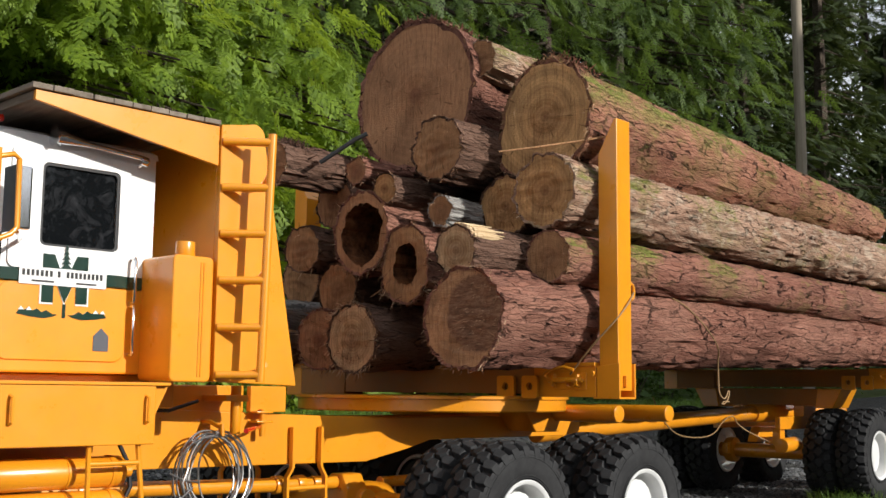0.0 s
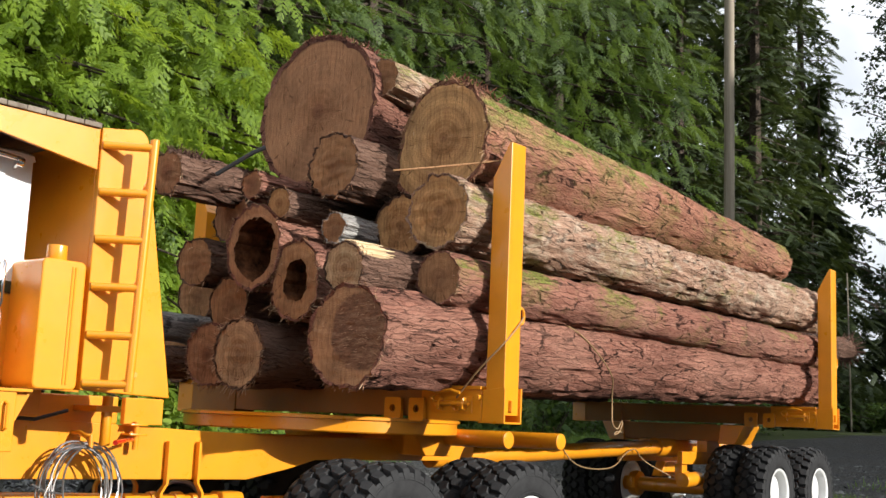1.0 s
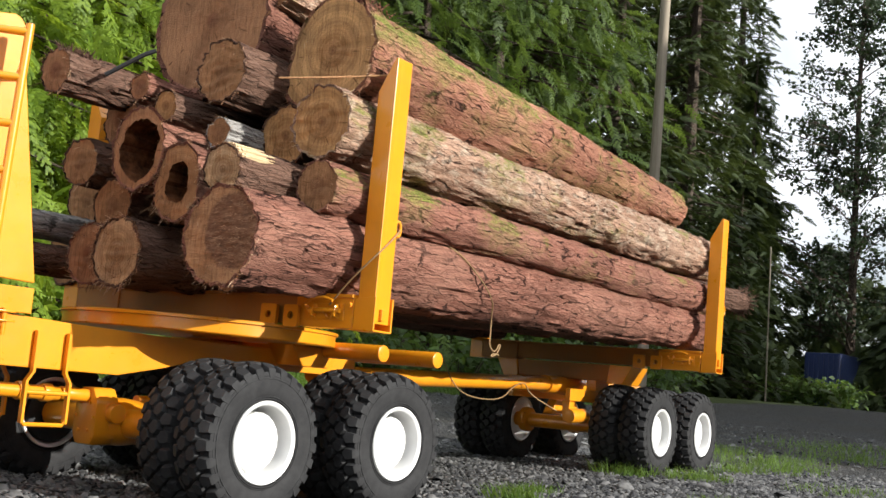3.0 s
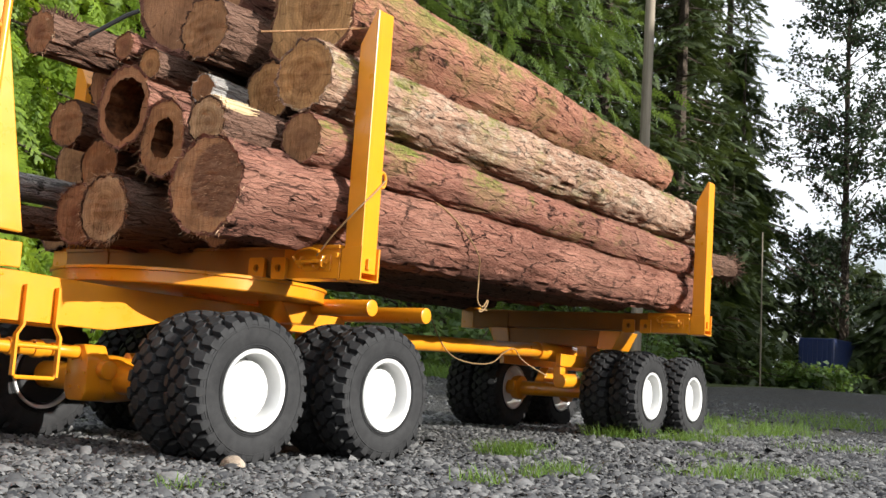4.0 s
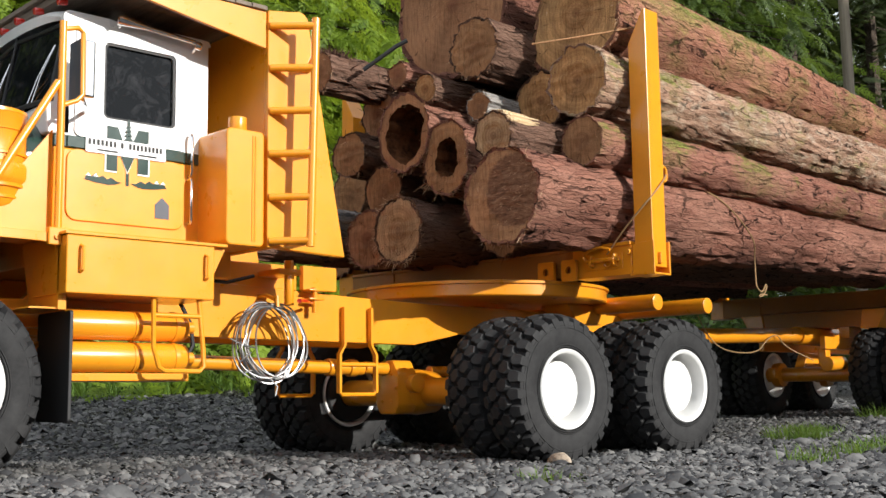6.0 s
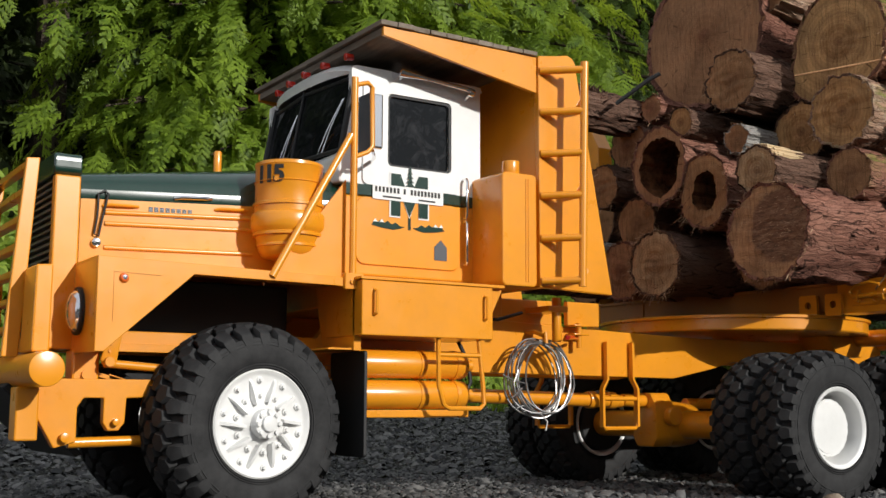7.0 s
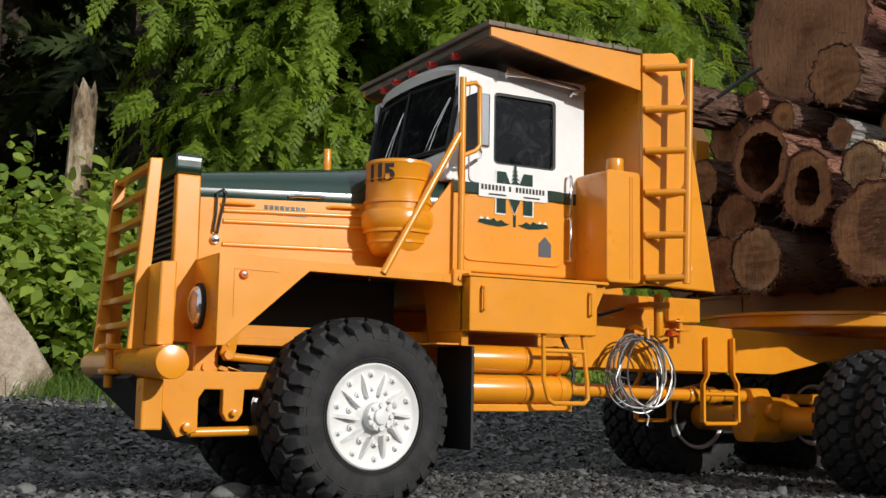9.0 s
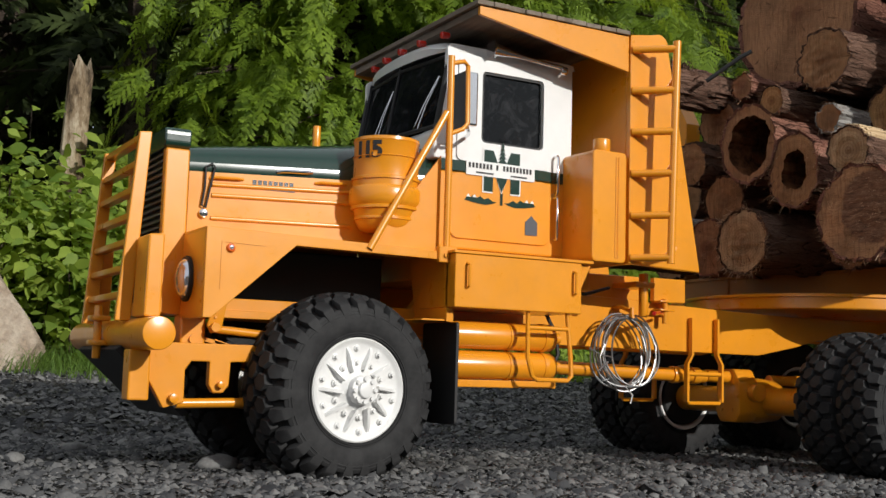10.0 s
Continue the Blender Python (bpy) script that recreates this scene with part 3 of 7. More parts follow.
def dish_rim_mesh(r, h):
    """Deep-dished wheel: outer lip at -y, disc set far in with a scalloped edge of hub nuts."""
    bm = bmesh.new()
    lathe(bm, [(r * 0.98, h * 0.9), (r * 1.0, -h * 0.88), (r * 1.03, -h * 0.99), (r * 1.01, -h * 1.04), (r * 0.955, -h * 1.02), (r * 0.915, -h * 0.95), (r * 0.905, -h * 0.80), (r * 0.90, h * 0.10), (r * 0.86, h * 0.30), (r * 0.72, h * 0.34), (0.0005, h * 0.34)], 56)
    # drum face with a scalloped edge
    scal = []
    for k in range(120):
        a = k * math.pi / 60
        scal.append((r * (0.705 + 0.018 * abs(math.sin(10 * a))) * math.sin(a), r * (0.705 + 0.018 * abs(math.sin(10 * a))) * math.cos(a)))
    prism(bm, scal, "y", -h * 0.50, h * 0.33)
    lathe(bm, [(r * 0.66, -h * 0.495), (r * 0.655, -h * 0.53), (r * 0.60, -h * 0.55), (0.0005, -h * 0.55)], 56)
    return to_mesh("dished_rim", bm, RIMWHITE)


def spoke_rim_mesh(r, h):
    """Front wheel: dished face with ten curved fins, studs between them and a bolted hub that stands out."""
    bm = bmesh.new()
    lathe(bm, [(r * 0.99, h * 0.8), (r * 1.0, -h * 0.90), (r * 1.03, -h * 0.99), (r * 1.0, -h * 1.02), (r * 0.965, -h * 1.0), (r * 0.93, -h * 0.955), (r * 0.88, -h * 0.93), (r * 0.55, -h * 0.90), (r * 0.42, -h * 0.95), (r * 0.30, -h * 1.06), (0.0005, -h * 1.06)], 64)
    f = -h * 0.92
    for k in range(10):
        a = k * math.pi / 5 + 0.2
        # a fin that rises towards the hub and bends a little along its length
        line = [(0.40, 0.0, 0.016), (0.52, 0.05, 0.014), (0.66, 0.10, 0.011), (0.80, 0.12, 0.006), (0.88, 0.12, 0.0)]
        rows = []
        for rad, bend, up in line:
            for w, y in ((-0.0042, f + 0.003), (-0.0026, f - up), (0.0026, f - up), (0.0042, f + 0.003)):
                rows.append(bm.verts.new(Matrix.Rotation(a + bend, 4, "Y") @ Vector((w, y, r * rad))))
        for i in range(4):
            for j in range(3):
                bm.faces.new((rows[4 * i + j], rows[4 * i + j + 1], rows[4 * i + j + 5], rows[4 * i + j + 4]))
        bm.faces.new(rows[:4])
        bm.faces.new(rows[-4:][::-1])
        for rr, off in ((0.82, 0.36), (0.54, 0.34)):
            p = Matrix.Rotation(a + off, 4, "Y") @ Vector((0, f, r * rr))
            cyl(bm, p, p + Vector((0, -0.004, 0)), 0.0062, 14, 0.0055)
            cyl(bm, p + Vector((0, -0.0035, 0)), p + Vector((0, -0.009, 0)), 0.0036, 6)
    cyl(bm, (0, f + 0.002, 0), (0, f - 0.026, 0), r * 0.30, 36, r * 0.275, bev=0.002)
    cyl(bm, (0, f - 0.024, 0), (0, f - 0.033, 0), r * 0.165, 28, r * 0.15, bev=0.002)
    for k in range(8):
        a = k * math.pi / 4
        p = Vector((r * 0.225 * math.sin(a), f - 0.025, r * 0.225 * math.cos(a)))
        cyl(bm, p, p + Vector((0, -0.006, 0)), 0.0040, 8)
    return to_mesh("spoked_rim", bm, RIMWHITE)


def hub_mesh():
    bm = bmesh.new()
    cyl(bm, (0, 0.022, 0), (0, 0.06, 0), 0.03, 24, bev=0.003)
    return to_mesh("hub", bm, ORANGE)


REAR_W = 0.104
TYRE_REAR = tyre_mesh("tyre", 0.163, 0.083, REAR_W, 27, 4, 0.925)
TYRE_FRONT = tyre_mesh("tyre_front", 0.1735, 0.089, 0.150, 27, 5, 0.87)
RIM_DISH = dish_rim_mesh(0.083, REAR_W / 2)
RIM_SPOKE = spoke_rim_mesh(0.089, 0.073)
HUB = hub_mesh()


def wheel(parent, m, tyre, rim, turn=0.0, label=""):
    hub = shared("wheel", HUB, parent, m @ pose(0, 0, 0, 0, turn, 0), label)
    shared("tyre", tyre, hub, Matrix(), "black off-road tyre with block tread")
    shared("rim", rim, hub, Matrix(), "white painted steel rim")
    return hub


wheel(truck, pose(-1.203, 0.2235 + 0.07, 0.1635, 0, 0, 5.0), TYRE_FRONT, RIM_SPOKE, 0)
wheel(truck, pose(-1.203, 2 * YC - 0.2235 - 0.07, 0.1635, 0, 0, 185.0), TYRE_FRONT, RIM_SPOKE, 10)
for ax, (x, z) in enumerate(((0.0, 0.15), (0.418, 0.1555))):
    for k, y in enumerate((REAR_W / 2, 0.118 + REAR_W / 2)):
        wheel(truck, pose(x, y, z, 0, 0, 0 if k == 0 else 180), TYRE_REAR, RIM_DISH, 7 * ax + 5 * k)
        wheel(truck, pose(x, 2 * YC - y, z, 0, 0, 180 if k == 0 else 0), TYRE_REAR, RIM_DISH, 3 + 4 * ax + 6 * k)
    for ya, yb in ((0.176, 0.226), (2 * YC - 0.226, 2 * YC - 0.176)):
        bm = bmesh.new()
        cyl(bm, (x, ya, z), (x, yb, z), 0.071, 32, bev=0.004)
        part("brake_drum", bm, BLACK, truck, "dark brake drum", True)
    bm = bmesh.new()
    cyl(bm, (x, 0.10, z), (x, 2 * YC - 0.10, z), 0.033, 24)
    part("axle", bm, ORANGE, truck, smooth=True)
    bm = bmesh.new()
    lathe(bm, [(0.001, -0.07), (0.035, -0.066), (0.05, -0.05), (0.055, 0.0), (0.05, 0.05), (0.035, 0.066), (0.001, 0.07)], 28, Matrix.Translation((x, YC, z)) @ Matrix.Rotation(radians(90), 4, "Z"))
    prism(bm, [(YC - 0.028, z - 0.052), (YC + 0.028, z - 0.052), (YC + 0.042, z - 0.03), (YC + 0.040, z + 0.045), (YC + 0.022, z + 0.075), (YC - 0.022, z + 0.075), (YC - 0.040, z + 0.045), (YC - 0.042, z - 0.03)], "x", x - 0.095, x - 0.035, 0.006)
    for a in range(6):
        yy, zz = YC + 0.033 * math.cos(a * 1.047), z + 0.01 + 0.036 * math.sin(a * 1.047)
        cyl(bm, (x - 0.093, yy, zz), (x - 0.099, yy, zz), 0.004, 6)
    cyl(bm, (x - 0.05, YC - 0.04, z + 0.02), (x - 0.05, YC - 0.062, z + 0.02), 0.022, 20, bev=0.003)
    cyl(bm, (x - 0.09, YC, z + 0.055), (x - 0.165, YC, z + 0.058), 0.015, 20, bev=0.003)
    part("differential", bm, ORANGE, truck, "orange cast differential housing", True)

# frame
for y0, y1 in sides(0.377, 0.397):
    bm = bmesh.new()
    prism(bm, [(-1.50, 0.290), (-1.20, 0.286), (-1.02, 0.270), (-0.75, 0.262), (-0.10, 0.257), (0.02, 0.28), (0.10, 0.30), (0.66, 0.30), (0.66, 0.352), (0.0, 0.352), (-0.25, 0.358), (-0.60, 0.372), (-0.98, 0.372), (-1.02, 0.320), (-1.50, 0.320)], "y", y0, y1, 0.002)
    part("frame_rail", bm, ORANGE, truck, "orange steel frame rail")
for x in (-1.40, -0.62, -0.05, 0.25, 0.62):
    bm = bmesh.new()
    box(bm, x - 0.02, x + 0.02, 0.39, 2 * YC - 0.39, 0.305, 0.348, 0.002)
    part("crossmember", bm, ORANGE, truck)
bm = bmesh.new()
cyl(bm, (-1.0, YC, 0.225), (-0.17, YC, 0.205), 0.0155, 20)
for x in (-0.20, -0.26, -0.72):
    cyl(bm, (x - 0.012, YC, 0.2065 + 0.02 * (-0.2 - x)), (x + 0.012, YC, 0.2065 + 0.02 * (-0.2 - x)), 0.020, 16, bev=0.003)
part("drive_shaft", bm, ORANGE, truck, smooth=True)
bm = bmesh.new()
cyl(bm, (0.04, YC, 0.20), (0.27, YC, 0.20), 0.013, 16)
part("drive_shaft", bm, ORANGE, truck, smooth=True)
for x, yy in ((0.45, 0.095), (0.661, 0.095)):
    bm = bmesh.new()
    cyl(bm, (x, yy, 0.362), (x, 2 * YC - yy, 0.362), 0.0205, 28, bev=0.002)
    part("cross_tube", bm, ORANGE, truck, "orange capped cross tube", True)
# turntable with its bearing blocks
TTX, TTY, TTZ = 0.21, 0.485, 0.368
bm = bmesh.new()
lathe(bm, [(0.02, -0.002), (0.326, -0.002), (0.329, 0.001), (0.329, 0.025), (0.335, 0.027), (0.335, 0.0325), (0.331, 0.0345), (0.02, 0.0345)], 120, Matrix.Translation((TTX, TTY, TTZ)) @ Matrix.Rotation(radians(90), 4, "X"))
part("turntable", bm, ORANGE, truck, "orange round turntable ring", True)

# front steps, side steps
def strap_step(x0, x1, y, z0, z1, top, name="side_step"):
    for yy in near_far(y):
        bm = bmesh.new()
        o = -1 if yy < YC else 1
        for x, s in ((x0, -1), (x1, 1)):
            prism(bm, [(x - 0.003, z0 + 0.006), (x + 0.003, z0 + 0.006), (x + 0.003, z1), (x - s * 0.013 + 0.003, z1 + 0.02), (x - s * 0.013 + 0.003, top), (x - s * 0.013 - 0.003, top), (x - s * 0.013 - 0.003, z1 + 0.02), (x - 0.003, z1)], "y", yy - 0.006 + o * 0.008, yy + 0.006 + o * 0.008)
        tube(bm, [(x0, yy + o * 0.008, z0 + 0.012), (x0 + 0.006, yy + o * 0.008, z0 + 0.003), (x1 - 0.006, yy + o * 0.008, z0 + 0.003), (x1, yy + o * 0.008, z0 + 0.012)], 0.0045, 8)
        cyl(bm, (x0, yy + o * 0.008, z1 - 0.022), (x1, yy + o * 0.008, z1 - 0.022), 0.005, 10)
        part(name, bm, ORANGE, truck, "bent orange steel strap step", True)


strap_step(-0.325, -0.224, 0.376, 0.142, 0.232, 0.335)

# cab
CY0, CY1 = 0.297, 2 * YC - 0.297
XF, XR = -1.008, -0.700
bm = bmesh.new()
prism(bm, [(XF, 0.435), (XR, 0.435), (XR, 0.586), (XF, 0.586)], "y", CY0, CY1, 0.004)
cab = part("cab", bm, ORANGE, truck, "cab painted orange below, green belt and white above")
bm = bmesh.new()
prism(bm, [(XF, 0.5865), (XR, 0.5865), (XR, 0.608), (XF, 0.608)], "y", CY0 - 0.0004, CY1 + 0.0004, 0.001)
part("belt_stripe", bm, GREEN, cab)


def ring_panel(bm, outer, inner, axis, a, b):
    """A flat panel with a hole: two outlines with as many points."""
    def at(p, w):
        return {"x": (w, p[0], p[1]), "y": (p[0], w, p[1])}[axis]
    n = len(outer)
    lay = [[[bm.verts.new(at(p, w)) for p in o] for o in (outer, inner)] for w in (a, b)]
    fs = []
    for i in range(n):
        j = (i + 1) % n
        for s in (0, 1):
            fs.append(bm.faces.new((lay[s][0][i], lay[s][0][j], lay[s][1][j], lay[s][1][i])))
        for o in (0, 1):
            fs.append(bm.faces.new((lay[0][o][i], lay[0][o][j], lay[1][o][j], lay[1][o][i])))
    bmesh.ops.recalc_face_normals(bm, faces=fs)


# white upper walls with window openings
for y0, y1 in sides(CY0, CY0 + 0.012):
    bm = bmesh.new()
    ring_panel(bm, rounded(XF + 0.012, XR, 0.608, 0.838, 0.012), rounded(-0.914, -0.776, 0.653, 0.788, 0.009), "y", y0, y1)
    part("side_wall", bm, WHITE, cab)
    bm = bmesh.new()
    prism(bm, rounded(-0.918, -0.772, 0.649, 0.792, 0.015), "y", y0 + 0.004, y0 + 0.007)
    part("side_window", bm, GLASS, cab, "dark tinted side window")
    o = -0.0015 if y0 < YC else 0.0135
    bm = bmesh.new()
    ring_panel(bm, rounded(-0.917, -0.773, 0.649, 0.791, 0.010), rounded(-0.913, -0.777, 0.653, 0.787, 0.008), "y", y0 + o, y0 + o + 0.003)
    part("window_seal", bm, BLACK, cab)
bm = bmesh.new()
box(bm, XR - 0.012, XR + 0.0005, CY0 + 0.013, CY1 - 0.013, 0.608, 0.838, 0.002)
part("rear_wall", bm, WHITE, cab)
# roof: crowned shell
bm = bmesh.new()
NR, MR = 24, 14
grid = []
for i in range(NR + 1):
    t = -1 + 2 * i / NR
    yy = YC + t * (YC - CY0 + 0.001)
    x0 = XF + 0.014 - 0.020 * (1 - t * t) + 0.024 * abs(t) ** 7
    top = 0.836 + 0.028 * (1 - abs(t) ** 3.2)
    col = []
    for j in range(MR + 1):
        f = (j / MR) ** 1.7
        lip = 0.020 * max(0.0, 1 - f / 0.14) ** 2 * (1 - 0.4 * abs(t) ** 4)
        col.append(bm.verts.new((x0 + (XR + 0.001 - x0) * f, yy, top - lip)))
    grid.append(col)
low = []
for col in grid:
    low.append([bm.verts.new((v.co.x + 0.004, v.co.y, 0.826)) for v in (col[0], col[-1])])
for p, q, lp, lq in zip(grid, grid[1:], low, low[1:]):
    for j in range(MR):
        bm.faces.new((p[j], q[j], q[j + 1], p[j + 1]))
    bm.faces.new((lp[0], lq[0], q[0], p[0]))
    bm.faces.new((p[-1], q[-1], lq[1], lp[1]))
for col, lo in ((grid[0], low[0]), (grid[-1], low[-1])):
    bm.faces.new(col + [lo[1], lo[0]])
bmesh.ops.recalc_face_normals(bm, faces=bm.faces)
part("roof", bm, WHITE, cab, smooth=True)
# windscreen, two panes set back at the top
WB, WT = (XF - 0.004, 0.672), (XF + 0.026, 0.818)
for k, (a, b) in enumerate(((CY0 + 0.012, YC - 0.004), (YC + 0.004, CY1 - 0.012))):
    bm = bmesh.new()
    vs = []
    for dx in (0.0, 0.004):
        for yy, (x, z) in ((a, WB), (b, WB), (b, WT), (a, WT)):
            bow = -0.02 * (1 - abs(yy - YC) / (YC - CY0))
            vs.append(bm.verts.new((x + dx + bow, yy, z)))
    for q in ((0, 1, 2, 3), (7, 6, 5, 4), (0, 4, 5, 1), (1, 5, 6, 2), (2, 6, 7, 3), (3, 7, 4, 0)):
        bm.faces.new([vs[i] for i in q])
    part("windscreen", bm, GLASS, cab, "dark windscreen pane")
bm = bmesh.new()
for yy in (CY0 + 0.007, YC, CY1 - 0.007):
    bow = -0.02 * (1 - abs(yy - YC) / (YC - CY0))
    w = 0.003 if yy == YC else 0.007
    tube(bm, [(WB[0] + bow - 0.001, yy, WB[1] - 0.008), (WT[0] + bow - 0.001, yy, WT[1] + 0.01)], w, 8)
for (x, z) in (WB, WT):
    tube(bm, [(x, CY0 + 0.006, z), (x - 0.02, YC, z), (x, CY1 - 0.006, z)], 0.0045, 8)
part("windscreen_frame", bm, BLACK, cab, smooth=True)
bm = bmesh.new()
prism(bm, [(XF + 0.03, 0.608), (XF - 0.012, 0.608), (XF - 0.016, 0.655), (XF - 0.006, 0.668), (XF + 0.03, 0.668)], "y", CY0, CY1, 0.004)
part("cowl", bm, WHITE, cab)
for y0, y1 in sides(CY0, CY0 + 0.012):
    bm = bmesh.new()
    prism(bm, [(XF - 0.006, 0.66), (XF + 0.022, 0.66), (XF + 0.05, 0.838), (XF + 0.026, 0.838)], "y", y0 + 0.0005, y1, 0.003)
    part("pillar", bm, WHITE, cab)
for k in (0, 1):
    bm = bmesh.new()
    tube(bm, [(XF - 0.012, CY0 + 0.075 + 0.02 * k, 0.672), (XF - 0.008, CY0 + 0.045 + 0.012 * k, 0.72), (XF + 0.008, CY0 + 0.022 + 0.004 * k, 0.775)], 0.0016, 6)
    part("wiper", bm, CHROME, cab, smooth=True)
    bm = bmesh.new()
    tube(bm, [(XF - 0.022, YC + 0.05 + 0.02 * k, 0.674), (XF - 0.014, YC + 0.03 + 0.01 * k, 0.73), (XF + 0.0, YC + 0.02, 0.78)], 0.0016, 6)
    part("wiper", bm, CHROME, cab, smooth=True)

# doors
for y, o in ((CY0, -1), (CY1, 1)):
    bm = bmesh.new()
    a, b = (y - 0.004, y + 0.001) if o < 0 else (y - 0.001, y + 0.004)
    prism(bm, rounded(-0.985, -0.752, 0.456, 0.585, 0.02), "y", a, b, 0.0015)
    door = part("door", bm, ORANGE, truck, "orange and white cab door with dark window")
    bm = bmesh.new()
    prism(bm, [(-0.985, 0.5868), (-0.752, 0.5868), (-0.752, 0.6078), (-0.985, 0.6078)], "y", a, b, 0.001)
    part("door_stripe", bm, GREEN, door)
    bm = bmesh.new()
    ring_panel(bm, rounded(-0.972, -0.752, 0.6085, 0.815, 0.012), rounded(-0.918, -0.772, 0.649, 0.792, 0.010), "y", a, b)
    part("upper_panel", bm, WHITE, door)
    for z0, z1 in ((0.470, 0.555), (0.562, 0.640)):
        bm = bmesh.new()
        yy = y + o * 0.016
        tube(bm, [(-0.742, y, z0), (-0.742, yy - o * 0.003, z0), (-0.742, yy, z0 + 0.005), (-0.742, yy, z1 - 0.005), (-0.742, yy - o * 0.003, z1), (-0.742, y, z1)], 0.003, 8)
        part("grab_handle", bm, CHROME, door, "chrome grab handle", True)

# door emblem: block letter shapes and plates, near side only as seen
EY = CY0 - 0.0045


def flat(name, pts, material, y, parent, label="", t=0.0006):
    bm = bmesh.new()
    prism(bm, pts, "y", y - t, y)
    return part(name, bm, material, parent, label)


def m_shape(x0, x1, z0, z1, w):
    c = (x0 + x1) / 2
    return [(x0, z0), (x0 + w, z0), (x0 + w, z0 + 0.55 * (z1 - z0)), (c, z0), (x1 - w, z0 + 0.55 * (z1 - z0)), (x1 - w, z0), (x1, z0), (x1, z1), (x1 - w, z1), (c, z0 + 0.42 * (z1 - z0)), (x0 + w, z1), (x0, z1)]


DOOR_NEAR = [o for o in truck.children if o.name.startswith("door") and o.data.vertices[0].co.y < YC][0]
flat("emblem", m_shape(-0.914, -0.825, 0.550, 0.638, 0.024), WHITE, EY - 0.0002, DOOR_NEAR, "white-edged green block emblem")
flat("emblem", m_shape(-0.911, -0.828, 0.553, 0.635, 0.021), GREEN, EY - 0.0010, DOOR_NEAR)
flat("name_plate", rounded(-0.952, -0.793, 0.582, 0.611, 0.002), WHITE, EY - 0.0018, DOOR_NEAR, "white name plate with dark lettering bars")
for k, (a, b) in enumerate(((-0.947, -0.890), (-0.884, -0.876), (-0.868, -0.798))):
    n = max(1, round((b - a) / 0.008))
    for i in range(n):
        x = a + (b - a) * i / n
        flat("lettering_bar", [(x, 0.5962), (x + 0.0048, 0.5962), (x + 0.0048, 0.6065), (x, 0.6065)], BLACK, EY - 0.0026, DOOR_NEAR)
for a, b in ((-0.930, -0.890), (-0.850, -0.812)):
    flat("lettering_bar", [(a, 0.5865), (b, 0.5865), (b, 0.5895), (a, 0.5895)], BLACK, EY - 0.0026, DOOR_NEAR)
bm = bmesh.new()
for k in range(5):
    z = 0.612 + 0.008 * k
    w = 0.0105 - 0.0018 * k
    prism(bm, [(-0.869 - w, z), (-0.869 + w, z), (-0.869, z + 0.010)], "y", EY - 0.0030, EY - 0.0024)
part("tree_emblem", bm, GREEN, DOOR_NEAR)
ridge = [(-0.953, 0.532), (-0.946, 0.541), (-0.940, 0.538), (-0.933, 0.543), (-0.925, 0.538), (-0.917, 0.542), (-0.909, 0.536), (-0.900, 0.540), (-0.890, 0.534), (-0.880, 0.533), (-0.890, 0.529), (-0.905, 0.526), (-0.93, 0.528)]
flat("ridge_emblem", ridge, GREEN, EY, DOOR_NEAR)
flat("ridge_emblem", [(-1.742 - x, z) for x, z in ridge][::-1], GREEN, EY, DOOR_NEAR)
for x in (-0.945, -0.931, -0.810, -0.797):
    flat("snow_cap", [(x - 0.005, 0.5385), (x + 0.005, 0.5385), (x, 0.5445)], WHITE, EY - 0.0008, DOOR_NEAR)
flat("trunk_emblem", [(-0.872, 0.528), (-0.866, 0.528), (-0.866, 0.552), (-0.872, 0.552)], GREEN, EY, DOOR_NEAR)
flat("badge", [(-0.812, 0.474), (-0.783, 0.474), (-0.783, 0.500), (-0.7975, 0.514), (-0.812, 0.500)], GREY, EY, DOOR_NEAR, "dark grey house-shaped badge")

# chrome horn on the cab side
bm = bmesh.new()
hy = CY0 - 0.018
tube(bm, [(-0.735, hy, 0.822), (-0.80, hy, 0.827), (-0.86, hy, 0.832)], 0.0048, 12)
cyl(bm, (-0.845, hy, 0.8308), (-0.905, hy, 0.8355), 0.0055, 20, 0.013)
cyl(bm, (-0.903, hy, 0.8355), (-0.909, hy, 0.836), 0.013, 20, 0.018)
cyl(bm, (-0.742, hy, 0.818), (-0.728, hy, 0.816), 0.009, 16, bev=0.002)
cyl(bm, (-0.735, hy + 0.02, 0.808), (-0.735, hy, 0.818), 0.004, 8)
cyl(bm, (-0.89, hy + 0.02, 0.825), (-0.89, hy, 0.833), 0.004, 8)
part("air_horn", bm, CHROME, truck, "chrome trumpet horn", True)
for k in range(5):
    yy = CY0 + 0.03 + k * (CY1 - CY0 - 0.06) / 4
    bm = bmesh.new()
    xr = XF + 0.030 - 0.020 * (1 - ((yy - YC) / (YC - CY0)) ** 2)
    cyl(bm, (xr - 0.012, yy, 0.860), (xr + 0.006, yy, 0.862), 0.0075, 14, 0.0065, bev=0.002)
    part("roof_lamp", bm, RED, truck, "red roof marker lamp", True)

